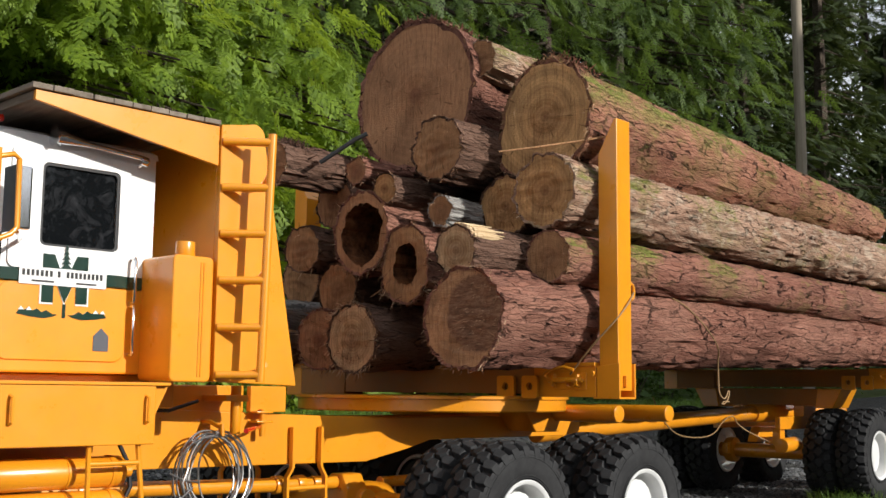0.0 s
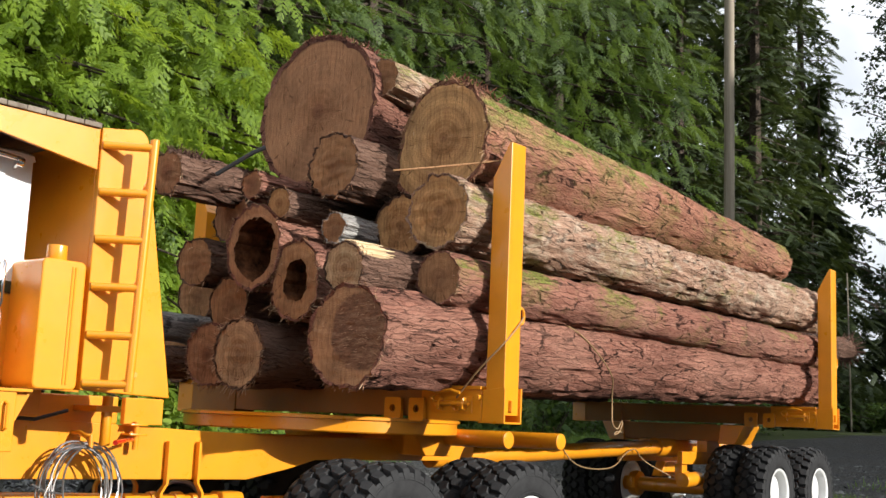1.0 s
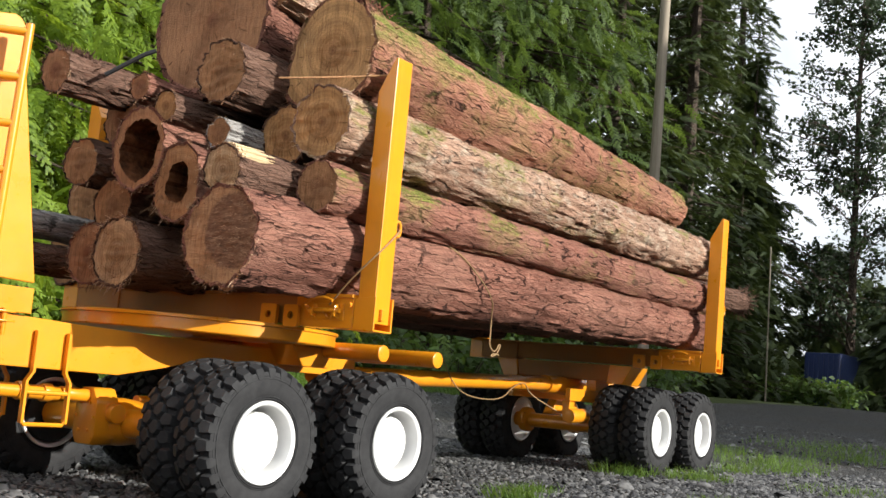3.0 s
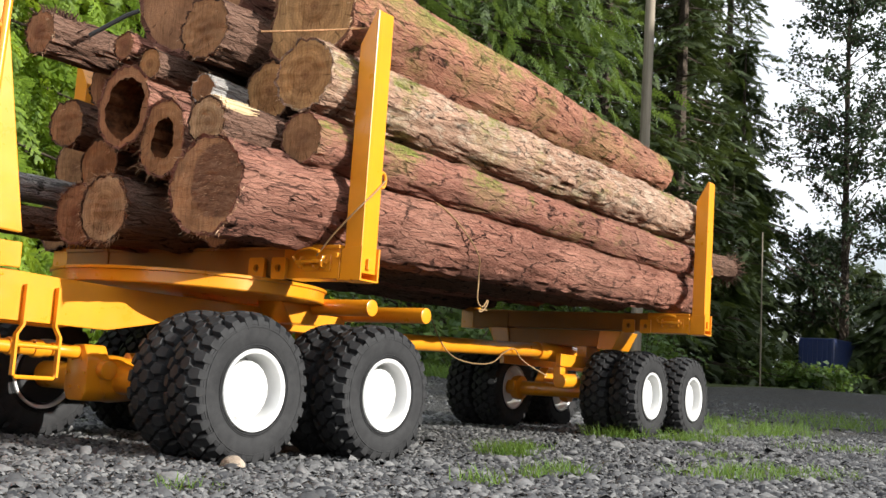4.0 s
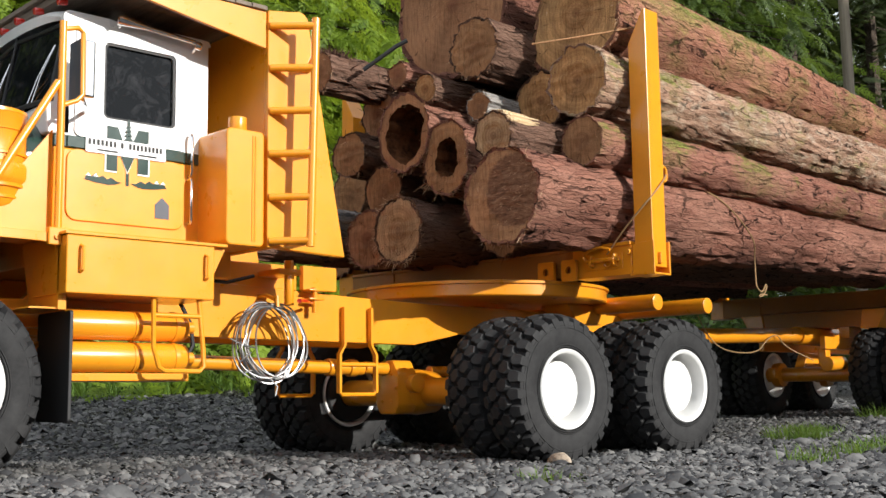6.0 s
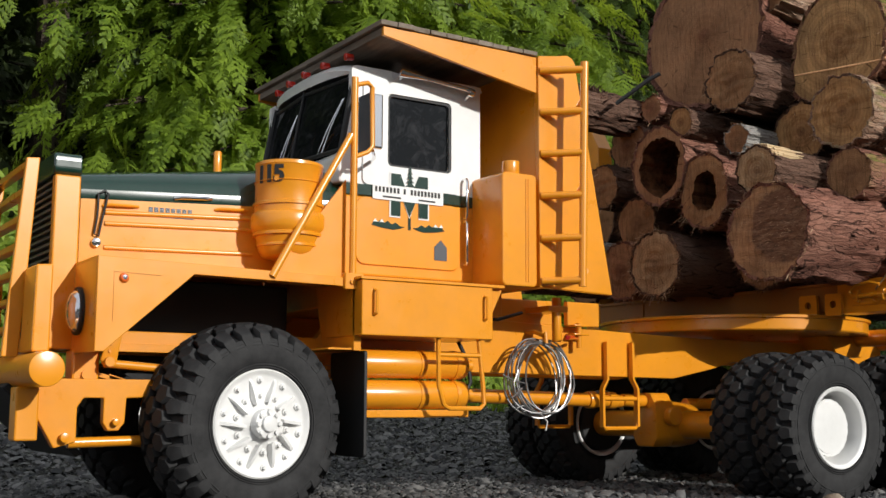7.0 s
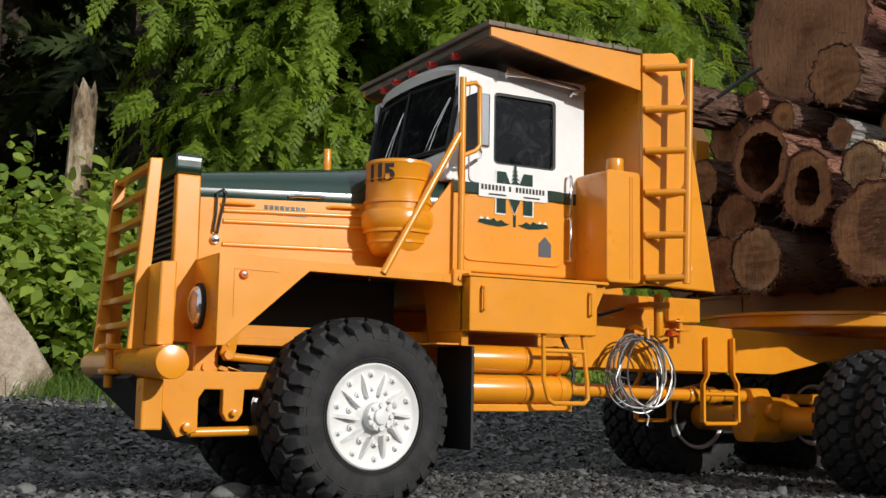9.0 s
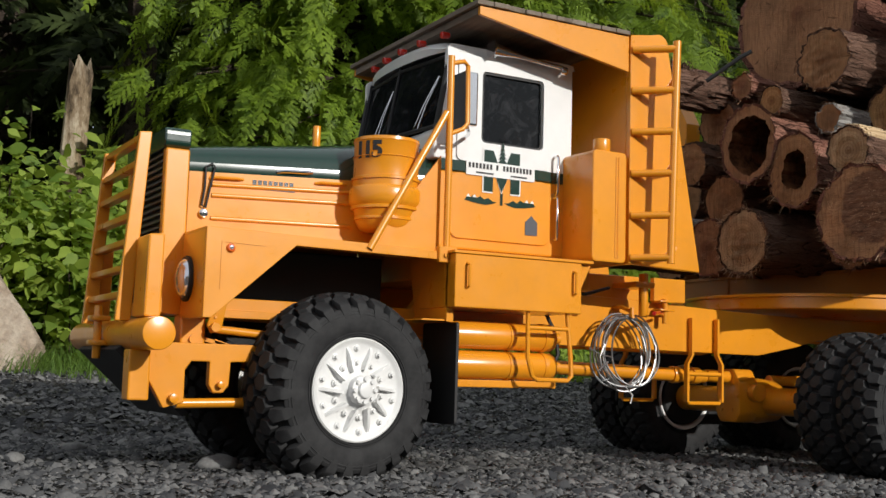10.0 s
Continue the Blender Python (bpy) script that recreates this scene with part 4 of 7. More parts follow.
# step box under the door
for y0, y1 in sides(0.192, 0.33):
    bm = bmesh.new()
    box(bm, -1.026, -0.744, y0, y1, 0.317, 0.415, 0.002)
    sb = part("step_box", bm, ORANGE, truck)
    bm = bmesh.new()
    box(bm, -1.03, -0.718, y0 - 0.003, y1 + 0.003, 0.4155, 0.421, 0.001)
    part("deck_plate", bm, ORANGE, sb)
    yo = y0 - 0.0005 if y0 < YC else y1 + 0.0005
    o = -1 if y0 < YC else 1
    for x in (-1.001, -0.763):
        bm = bmesh.new()
        tube(bm, [(x, yo, 0.353), (x, yo + o * 0.009, 0.356), (x, yo + o * 0.009, 0.395), (x, yo, 0.398)], 0.0028, 8)
        part("box_handle", bm, ORANGE, sb, smooth=True)
    bm = bmesh.new()
    prism(bm, [(-0.742, 0.413), (-0.716, 0.413), (-0.742, 0.36)], "y", y0 + 0.01 if o < 0 else y1 - 0.014, y0 + 0.014 if o < 0 else y1 - 0.01)
    part("box_bracket", bm, ORANGE, sb)
bm = bmesh.new()
box(bm, -1.026, -0.62, 0.334, 2 * YC - 0.334, 0.375, 0.434, 0.003)
part("cab_floor", bm, ORANGE, truck)
# air tanks and the hoop step
for y in near_far(0.262):
    for z in (0.270, 0.214):
        bm = bmesh.new()
        cyl(bm, (-1.0, y, z), (-0.765, y, z), 0.0265, 28, bev=0.006)
        for x in (-0.87, -0.79):
            cyl(bm, (x - 0.004, y, z), (x + 0.004, y, z), 0.0278, 28)
        cyl(bm, (-0.767, y, z), (-0.748, y, z), 0.011, 14)
        part("air_tank", bm, ORANGE, truck, smooth=True)
bm = bmesh.new()
box(bm, -0.99, -0.76, 0.25, 0.36, 0.172, 0.186, 0.002)
part("tank_shelf", bm, ORANGE, truck)
for y in near_far(0.205):
    bm = bmesh.new()
    tube(bm, [(-0.858, y, 0.318), (-0.857, y, 0.23), (-0.846, y, 0.196), (-0.835, y, 0.189), (-0.765, y, 0.189), (-0.756, y, 0.197), (-0.758, y, 0.23), (-0.768, y, 0.318)], 0.0045, 8)
    cyl(bm, (-0.857, y, 0.287), (-0.762, y, 0.287), 0.0042, 10)
    part("hoop_step", bm, ORANGE, truck, smooth=True)

# headboard behind the cab
for y0, y1 in sides(0.198, 0.211):
    bm = bmesh.new()
    prism(bm, [(-0.626, 0.424), (-0.440, 0.418), (-0.528, 0.875)] + arc_pts((-0.553, 0.880), 0.025, 10, 90, 6) + [(-0.575, 0.900), (-0.626, 0.892)], "y", y0, y1, 0.002)
    hb = part("headboard_side", bm, ORANGE, truck, "orange tapering headboard side plate")
    o = -1 if y0 < YC else 1
    ye = y0 if o < 0 else y1
    bm = bmesh.new()
    yr = ye + o * 0.058
    tube(bm, [(-0.567, yr, 0.424), (-0.554, yr, 0.876)], 0.0080, 14)
    part("ladder_rail", bm, ORANGE, hb, smooth=True)
    for z in (0.455, 0.628, 0.800):
        bm = bmesh.new()
        tube(bm, [(-0.532, ye + o * 0.001, z - 0.012), (-0.558, yr, z)], 0.0060, 10)
        part("ladder_stay", bm, ORANGE, hb, smooth=True)
    for k in range(6):
        z = 0.436 + k * 0.0850
        bm = bmesh.new()
        tube(bm, [(-0.622, ye + o * 0.001, z), (-0.616, ye + o * 0.006, z), (-0.567 + (z - 0.43) * 0.029, yr, z)], 0.0076, 12)
        part("rung", bm, ORANGE, hb, smooth=True)
bm = bmesh.new()
box(bm, -0.6255, -0.606, 0.2115, 2 * YC - 0.2115, 0.424, 0.892, 0.002)
part("headboard", bm, ORANGE, truck, "orange steel headboard behind the cab")
bm = bmesh.new()
prism(bm, [(-0.605, 0.43), (-0.46, 0.425), (-0.535, 0.86), (-0.605, 0.88)], "y", YC - 0.008, YC + 0.008)
part("headboard_gusset", bm, ORANGE, truck)
# cab guard with timber top
for y0, y1 in sides(0.202, 0.210):
    bm = bmesh.new()
    prism(bm, [(-0.628, 0.815), (-0.628, 0.889), (-0.982, 0.889), (-0.982, 0.872)], "y", y0, y1, 0.001)
    part("guard_side", bm, ORANGE, truck)
bm = bmesh.new()
box(bm, -0.982, -0.628, 0.2105, 2 * YC - 0.2105, 0.874, 0.8885, 0.001)
part("guard_floor", bm, TIMBER, truck, "weathered boards under the cab guard")
random.seed(5)
for k in range(10):
    x = -0.990 + k * 0.0362
    bm = bmesh.new()
    box(bm, x, x + 0.0350, 0.199 - 0.004 * random.random(), 2 * YC - 0.199 + 0.004 * random.random(), 0.8900, 0.8985 + 0.0015 * random.random(), 0.0012)
    part("board", bm, TIMBER, truck, "weathered grey board" if k == 0 else "")

# tank between cab and headboard
for y0, y1 in sides(0.194, 0.30):
    bm = bmesh.new()
    prism(bm, rounded(-0.719, -0.636, 0.4225, 0.645, 0.010), "y", y0, y1, 0.003)
    tk = part("side_tank", bm, ORANGE, truck, "upright orange side tank")
    bm = bmesh.new()
    ym = (y0 + y1) / 2 - 0.02
    ym = y0 + 0.022 if y0 < YC else y1 - 0.022
    cyl(bm, (-0.683, ym, 0.642), (-0.683, ym, 0.671), 0.0175, 24, bev=0.002)
    part("filler_cap", bm, ORANGE, tk, smooth=True)
    bm = bmesh.new()
    yo = y0 if y0 < YC else y1
    for xx in (-0.663, -0.657):
        tube(bm, [(xx, yo, 0.432), (xx + 0.001, yo, 0.634)], 0.0021, 8)
    part("tank_rib", bm, ORANGE, tk, smooth=True)

# mounting hardware below the headboard
for y0, y1 in sides(0.3785, 0.3955):
    bm = bmesh.new()
    box(bm, -0.74, -0.430, y0, y1, 0.366, 0.4185, 0.002)
    part("headboard_riser", bm, ORANGE, truck)
bm = bmesh.new()
box(bm, -0.425, -0.336, 0.362, 0.3765, 0.366, 0.418, 0.002)
part("headboard_bracket", bm, ORANGE, truck)
bm = bmesh.new()
cyl(bm, (-0.50, 0.306, 0.326), (-0.50, 0.306, 0.418), 0.010, 14, bev=0.002)
box(bm, -0.530, -0.478, 0.295, 0.375, 0.388, 0.400, 0.0015)
part("hook_post", bm, ORANGE, truck, smooth=True)
bm = bmesh.new()
for z in (0.345, 0.364):
    box(bm, -0.420, -0.380, 0.345, 0.3765, z, z + 0.004, 0.001)
cyl(bm, (-0.40, 0.355, 0.318), (-0.40, 0.355, 0.372), 0.006, 10)
part("valve_bracket", bm, ORANGE, truck, smooth=True)
bm = bmesh.new()
cyl(bm, (-0.50, 0.27, 0.333), (-0.462, 0.30, 0.336), 0.0048, 10)
cyl(bm, (-0.462, 0.30, 0.336), (-0.41, 0.35, 0.337), 0.0035, 8)
part("lever", bm, RED, truck, "short red lever", True)
bm = bmesh.new()
tube(bm, [(-0.74, 0.36, 0.385), (-0.68, 0.35, 0.372), (-0.62, 0.35, 0.370), (-0.55, 0.36, 0.388)], 0.0035, 8)
part("hose", bm, BLACK, truck, "black rubber hose", True)
bm = bmesh.new()
tube(bm, [(-0.752, 0.30, 0.32), (-0.735, 0.29, 0.28), (-0.732, 0.285, 0.24), (-0.748, 0.28, 0.215)], 0.004, 8)
part("hose", bm, BLACK, truck, "", True)

# hood, narrowing towards the radiator
TAPER = radians(6.0)
for y0, y1 in sides(0.362, 0.366):
    bm = bmesh.new()
    prism(bm, [(-1.476, 0.42), (XF, 0.42), (XF, 0.556), (-1.476, 0.540)], "y", y0, y1)
    o = -1 if y0 < YC else 1
    pivot = Vector((-1.476, y0 if o < 0 else y1, 0))
    hs = part("hood_side", bm, ORANGE, truck, "orange hood side panel with pressed ribs", m=Matrix.Translation(pivot) @ Matrix.Rotation(o * TAPER, 4, "Z") @ Matrix.Translation(-pivot))
    ye = y0 if o < 0 else y1
    for za, zb in ((0.519, 0.527), (0.500, 0.506), (0.459, 0.463)):
        bm = bmesh.new()
        tube(bm, [(-1.435, ye + o * 0.0004, za), (-1.175, ye + o * 0.0004, zb)], 0.0042, 12)
        part("pressed_rib", bm, ORANGE, hs, smooth=True)
    for xa in (-1.44, -1.245):
        bm = bmesh.new()
        z = 0.530 if xa < -1.3 else 0.538
        tube(bm, [(xa, ye, z), (xa + 0.01, ye + o * 0.006, z + 0.002), (xa + 0.05, ye + o * 0.006, z + 0.003), (xa + 0.06, ye, z + 0.003)], 0.003, 8)
        part("hood_handle", bm, ORANGE, hs, smooth=True)
    bm = bmesh.new()
    tube(bm, [(-1.318, ye, 0.553), (-1.305, ye + o * 0.005, 0.555), (-1.265, ye + o * 0.005, 0.5565), (-1.252, ye, 0.557)], 0.0036, 8)
    part("hood_latch", bm, CHROME, hs, smooth=True)
    for k in range(8):
        x = -1.362 + k * 0.0098
        bm = bmesh.new()
        box(bm, x, x + 0.0068, ye - 0.0015, ye + 0.0015, 0.5225, 0.5345, 0.0)
        part("badge_bar", bm, CHROME, hs)
    bm = bmesh.new()
    box(bm, -1.364, -1.283, ye - 0.0012, ye + 0.0012, 0.5175, 0.5198, 0.0)
    part("badge_bar", bm, CHROME, hs)
    bm = bmesh.new()
    pts = [(-1.437, ye + o * 0.004, 0.556), (-1.448, ye + o * 0.006, 0.55), (-1.449, ye + o * 0.006, 0.51), (-1.453, ye + o * 0.006, 0.48), (-1.446, ye + o * 0.006, 0.476), (-1.440, ye + o * 0.006, 0.51), (-1.432, ye + o * 0.006, 0.55)]
    tube(bm, pts, 0.002, 8, closed=True)
    part("hood_strap", bm, BLACK, hs, "black rubber hood strap", True)
    bm = bmesh.new()
    cyl(bm, (-1.449, ye, 0.466), (-1.449, ye + o * 0.008, 0.466), 0.008, 16, bev=0.002)
    part("strap_anchor", bm, CHROME, hs, smooth=True)
bm = bmesh.new()
# low side flanks, a broad rounded shoulder, then a nearly flat crown
arch = [(0.0, 0.0), (0.0010, 0.05), (0.0030, 0.20), (0.0068, 0.38), (0.0135, 0.55), (0.025, 0.72), (0.045, 0.86), (0.075, 0.95), (0.124, 1.0)]
yb = 0.361 - (XF + 1.48) * math.tan(TAPER)
wide = (YC - yb) / 0.124
front = [(-1.4765, 0.3632, 0.540)] + [(-1.4765, 0.361 + y, 0.5555 + 0.041 * z) for y, z in arch]
back = [(XF + 0.004, yb + 0.0022, 0.556)] + [(XF + 0.004, yb + wide * y, 0.5725 + 0.084 * z) for y, z in arch]
fv = [bm.verts.new(p) for p in front] + [bm.verts.new((x, 2 * YC - y, z)) for x, y, z in front[-2::-1]]
bv = [bm.verts.new(p) for p in back] + [bm.verts.new((x, 2 * YC - y, z)) for x, y, z in back[-2::-1]]
for i in range(len(fv) - 1):
    bm.faces.new((fv[i], fv[i + 1], bv[i + 1], bv[i]))
bm.faces.new(fv[::-1])
bm.faces.new(bv)
part("hood_top", bm, GREEN, truck, "glossy dark green hood top", True)
bm = bmesh.new()
cyl(bm, (-1.18, 0.50, 0.63), (-1.18, 0.50, 0.683), 0.008, 14, bev=0.002)
part("fuel_stub", bm, ORANGE, truck, smooth=True)

# radiator shell, core and cap
for y0, y1 in sides(0.352, 0.372):
    bm = bmesh.new()
    box(bm, -1.522, -1.479, y0, y1, 0.285, 0.576, 0.003)
    part("radiator_side", bm, ORANGE, truck)
bm = bmesh.new()
box(bm, -1.522, -1.479, 0.3725, 2 * YC - 0.3725, 0.285, 0.31, 0.002)
part("radiator_base", bm, ORANGE, truck)
bm = bmesh.new()
prism(bm, rounded(0.350, 2 * YC - 0.350, 0.5765, 0.613, 0.010), "x", -1.525, -1.478, 0.003)
part("radiator_tank", bm, GREEN, truck, "dark green radiator header")
bm = bmesh.new()
box(bm, -1.51, -1.49, 0.373, 2 * YC - 0.373, 0.311, 0.577, 0)
rc = part("radiator_core", bm, BLACK, truck, "dark radiator core")
for k in range(22):
    z = 0.318 + k * 0.0118
    bm = bmesh.new()
    box(bm, -1.5195, -1.511, 0.374, 2 * YC - 0.374, z, z + 0.004, 0)
    part("louvre", bm, GREY, rc)

# grille guard
for y0, y1 in sides(0.350, 0.362):
    bm = bmesh.new()
    prism(bm, [(-1.594, 0.27), (-1.568, 0.27), (-1.548, 0.600), (-1.570, 0.598)], "y", y0, y1, 0.002)
    part("guard_upright", bm, ORANGE, truck)
for k in range(7):
    z = 0.315 + k * 0.0458
    gx = -1.579 + (z - 0.27) * 0.067
    bm = bmesh.new()
    box(bm, gx - 0.010, gx + 0.008, 0.362, 2 * YC - 0.362, z - 0.0055, z + 0.0055, 0.0018)
    part("guard_bar", bm, ORANGE, truck, smooth=True)
for y0, y1 in sides(0.268, 0.345):
    bm = bmesh.new()
    prism(bm, [(-1.567, 0.276), (-1.5395, 0.276), (-1.5385, 0.415), (-1.565, 0.413)], "y", y0, y1, 0.003)
    part("guard_box", bm, ORANGE, truck)
# bumper pipe, tow pin, lower brackets
bm = bmesh.new()
cyl(bm, (-1.557, 0.205, 0.248), (-1.557, 2 * YC - 0.205, 0.248), 0.0270, 40, bev=0.002)
part("bumper", bm, ORANGE, truck, "orange pipe bumper", True)
bm = bmesh.new()
for z in (0.228, 0.272):
    box(bm, -1.607, -1.574, YC - 0.020, YC + 0.020, z, z + 0.010, 0.003)
cyl(bm, (-1.592, YC, 0.205), (-1.592, YC, 0.300), 0.0075, 14, bev=0.002)
part("tow_pin", bm, ORANGE, truck, smooth=True)
for y0, y1 in ((0.295, 0.335),):
    bm = bmesh.new()
    box(bm, -1.580, -1.5445, y0, y1, 0.138, 0.222, 0.003)
    part("front_bracket", bm, ORANGE, truck)
bm = bmesh.new()
prism(bm, [(-1.586, 0.222), (-1.462, 0.108), (-1.452, 0.114), (-1.574, 0.230)], "y", 0.372, 2 * YC - 0.30, 0.002)
part("skid_plate", bm, BLACK, truck, "dark skid plate under the nose")
for y0, y1 in ((0.312, 0.330),):
    bm = bmesh.new()
    prism(bm, [(-1.544, 0.236), (-1.33, 0.236), (-1.33, 0.208), (-1.40, 0.205), (-1.402, 0.165), (-1.412, 0.152), (-1.430, 0.152), (-1.438, 0.165), (-1.438, 0.205), (-1.470, 0.205), (-1.480, 0.19), (-1.480, 0.135), (-1.515, 0.125), (-1.544, 0.175)], "y", y0, y1, 0.002)
    fs = part("front_side_plate", bm, ORANGE, truck, "cut-out orange front side plate")
    o = -1 if y0 < YC else 1
    ye = y0 if o < 0 else y1
    for x, z, r in ((-1.419, 0.166, 0.006), (-1.500, 0.142, 0.008)):
        bm = bmesh.new()
        cyl(bm, (x, ye, z), (x, ye + o * 0.012, z), r, 12, bev=0.001)
        part("bolt", bm, ORANGE, fs, smooth=True)
# front suspension and steering
for y0, y1 in sides(0.345, 0.372):
    bm = bmesh.new()
    for k in range(4):
        s = 0.04 * k
        pts = [(-1.46 + s, 0.246 - 0.008 * k), (-1.33 + s * 0.5, 0.212 - 0.008 * k), (-1.203, 0.204 - 0.008 * k), (-1.08 - s * 0.5, 0.212 - 0.008 * k), (-0.96 - s, 0.246 - 0.008 * k)]
        prism(bm, pts + [(x, z + 0.0072) for x, z in pts[::-1]], "y", y0, y1)
    part("leaf_spring", bm, ORANGE, truck)
    bm = bmesh.new()
    box(bm, -1.485, -1.44, y0 - 0.008, y1 + 0.008, 0.215, 0.285, 0.004)
    cyl(bm, (-1.462, y0 - 0.014, 0.243), (-1.462, y1 + 0.014, 0.243), 0.008, 12)
    part("spring_hanger", bm, ORANGE, truck)
bm = bmesh.new()
cyl(bm, (-1.203, 0.32, 0.15), (-1.203, 2 * YC - 0.32, 0.15), 0.026, 20)
part("front_axle", bm, ORANGE, truck, smooth=True)
bm = bmesh.new()
cyl(bm, (-1.30, 0.30, 0.125), (-1.30, 2 * YC - 0.30, 0.125), 0.0085, 14)
cyl(bm, (-1.49, 0.325, 0.133), (-1.31, 0.325, 0.137), 0.0085, 14)
part("tie_rod", bm, ORANGE, truck, smooth=True)
bm = bmesh.new()
prism(bm, [(-1.425, 0.335), (-1.405, 0.335), (-1.418, 0.258), (-1.436, 0.254), (-1.444, 0.268)], "y", 0.318, 0.326, 0.002)
for k in range(5):
    cyl(bm, (-1.424 - 0.002 * k, 0.317, 0.318 - 0.012 * k), (-1.424 - 0.002 * k, 0.3155, 0.318 - 0.012 * k), 0.0025, 8)
cyl(bm, (-1.432, 0.32, 0.264), (-1.432, 0.305, 0.264), 0.008, 14)
cyl(bm, (-1.43, 0.325, 0.262), (-1.33, 0.33, 0.255), 0.007, 12)
part("steering_arm", bm, ORANGE, truck, smooth=True)
bm = bmesh.new()
box(bm, -1.44, -1.02, 0.373, 0.3765, 0.284, 0.298, 0.001)
part("frame_gusset", bm, ORANGE, truck)
# black block added to stand for the deep shade between the fenders
bm = bmesh.new()
box(bm, -1.40, -1.06, 0.425, 2 * YC - 0.425, 0.32, 0.418, 0.004)
part("arch_shade_block", bm, BLACK, truck, "black block standing for the shade inside the fenders")

# fenders
for y, o in ((0.221, -1), (2 * YC - 0.221, 1)):
    a, b = (y, y + 0.005) if o < 0 else (y - 0.005, y)
    bm = bmesh.new()
    prism(bm, [(-1.483, 0.277), (-1.469, 0.277), (-1.324, 0.407), (-1.06, 0.404), (-1.03, 0.402), (-1.03, 0.419), (-1.483, 0.428)], "y", a, b, 0.001)
    fd = part("fender", bm, ORANGE, truck, "flat orange front fender")
    bm = bmesh.new()
    inner = 0.361 if o < 0 else 2 * YC - 0.361
    ya, yb = sorted((y + (0.0052 if o < 0 else -0.0052), inner))
    prism(bm, [(-1.483, 0.424), (-1.032, 0.415), (-1.032, 0.419), (-1.483, 0.428)], "y", ya, yb)
    part("fender_top", bm, ORANGE, fd)
    bm = bmesh.new()
    box(bm, -1.4835, -1.478, ya, yb, 0.277, 0.4235, 0.001)
    part("fender_front", bm, ORANGE, fd)
    bm = bmesh.new()
    prism(bm, [(-1.032, 0.411), (-1.026, 0.411), (-1.012, 0.292), (-1.075, 0.292), (-1.071, 0.295), (-1.016, 0.295)], "y", ya, yb)
    part("fender_rear", bm, ORANGE, fd)
    bm = bmesh.new()
    prism(bm, [(-1.026, 0.413), (-1.012, 0.413), (-1.012, 0.291), (-1.026, 0.291)], "y", min(y, y - o * 0.13) - 0.001, min(y, y - o * 0.13) + 0.006 if o > 0 else y + 0.004)
    part("fender_stay", bm, ORANGE, fd)
    yc = y - o * 0.090
    bm = bmesh.new()
    lathe(bm, [(0.0305, 0.0), (0.0310, -0.004), (0.0290, -0.006), (0.0268, -0.005), (0.0268, 0.0)], 32, Matrix.Translation((-1.484, yc, 0.345)) @ Matrix.Rotation(radians(-90), 4, "Z") @ Matrix.Diagonal((1.05, 1.3, 1.28, 1)))
    part("lamp_bezel", bm, BLACK, fd, "black headlamp gasket", True)
    bm = bmesh.new()
    lathe(bm, [(0.027, -0.003), (0.0262, -0.007), (0.022, -0.0120), (0.012, -0.0155), (0.0005, -0.0165)], 32, Matrix.Translation((-1.484, yc, 0.345)) @ Matrix.Rotation(radians(-90), 4, "Z") @ Matrix.Diagonal((1.05, 1.3, 1.28, 1)))
    part("headlamp", bm, LENS, fd, "clear glass headlamp", True)
    bm = bmesh.new()
    cyl(bm, (-1.441, y, 0.394), (-1.441, y + o * 0.006, 0.394), 0.0085, 18, 0.006, bev=0.001)
    part("marker_lamp", bm, AMBER, fd, "small amber marker lamp with a clear bulb", True)
    bm = bmesh.new()
    cyl(bm, (-1.441, y + o * 0.004, 0.395), (-1.441, y + o * 0.0075, 0.395), 0.0048, 16, 0.0035, bev=0.001)
    part("marker_bulb", bm, LENS, fd, smooth=True)
    bm = bmesh.new()
    prism(bm, [(-1.457, 0.405), (-1.38, 0.403), (-1.38, 0.4015), (-1.4555, 0.4035), (-1.4555, 0.325), (-1.457, 0.325)], "y", y + o * 0.0012, y)
    part("fender_bead", bm, ORANGE, fd)
    # mud flap
    bm = bmesh.new()
    ya, yb = sorted((y + 0.001 * o, y - o * 0.13))
    prism(bm, rounded(ya, yb, 0.103, 0.291, 0.006), "x", -1.004, -0.998, 0.001)
    part("mud_flap", bm, BLACK, truck, "black rubber mud flap")
    if o > 0:
        continue
    # handrail frame, diagonal stay and gusset
    yh = y
    bm = bmesh.new()
    tube(bm, [(-1.030, yh, 0.405), (-1.030, yh, 0.788)], 0.0066, 12)
    part("handrail", bm, ORANGE, truck, "orange handrail post", True)
    bm = bmesh.new()
    tube(bm, [(-1.186, yh, 0.412), (-1.036, yh, 0.680)], 0.0066, 12)
    part("diagonal_stay", bm, ORANGE, truck, smooth=True)
    bm = bmesh.new()
    box(bm, -1.048, -1.010, yh - 0.007, yh + 0.007, 0.398, 0.428, 0.002)
    cyl(bm, (-1.034, yh + o * 0.007, 0.412), (-1.034, yh + o * 0.011, 0.412), 0.005, 10)
    part("rail_clamp", bm, ORANGE, truck)
    bm = bmesh.new()
    prism(bm, [(-1.175, 0.418), (-1.035, 0.414), (-1.035, 0.60)], "y", yh - o * 0.020, yh - o * 0.025, 0.0)
    part("gusset_plate", bm, ORANGE, truck)
    bm = bmesh.new()
    tube(bm, [(-1.029, yh, 0.774), (-1.004, yh + o * 0.002, 0.781), (-0.994, yh, 0.774), (-0.992, yh, 0.664), (-1.002, yh, 0.652), (-1.026, yh, 0.641)], 0.0045, 10)
    part("mirror_bracket", bm, ORANGE, truck, smooth=True)
    bm = bmesh.new()
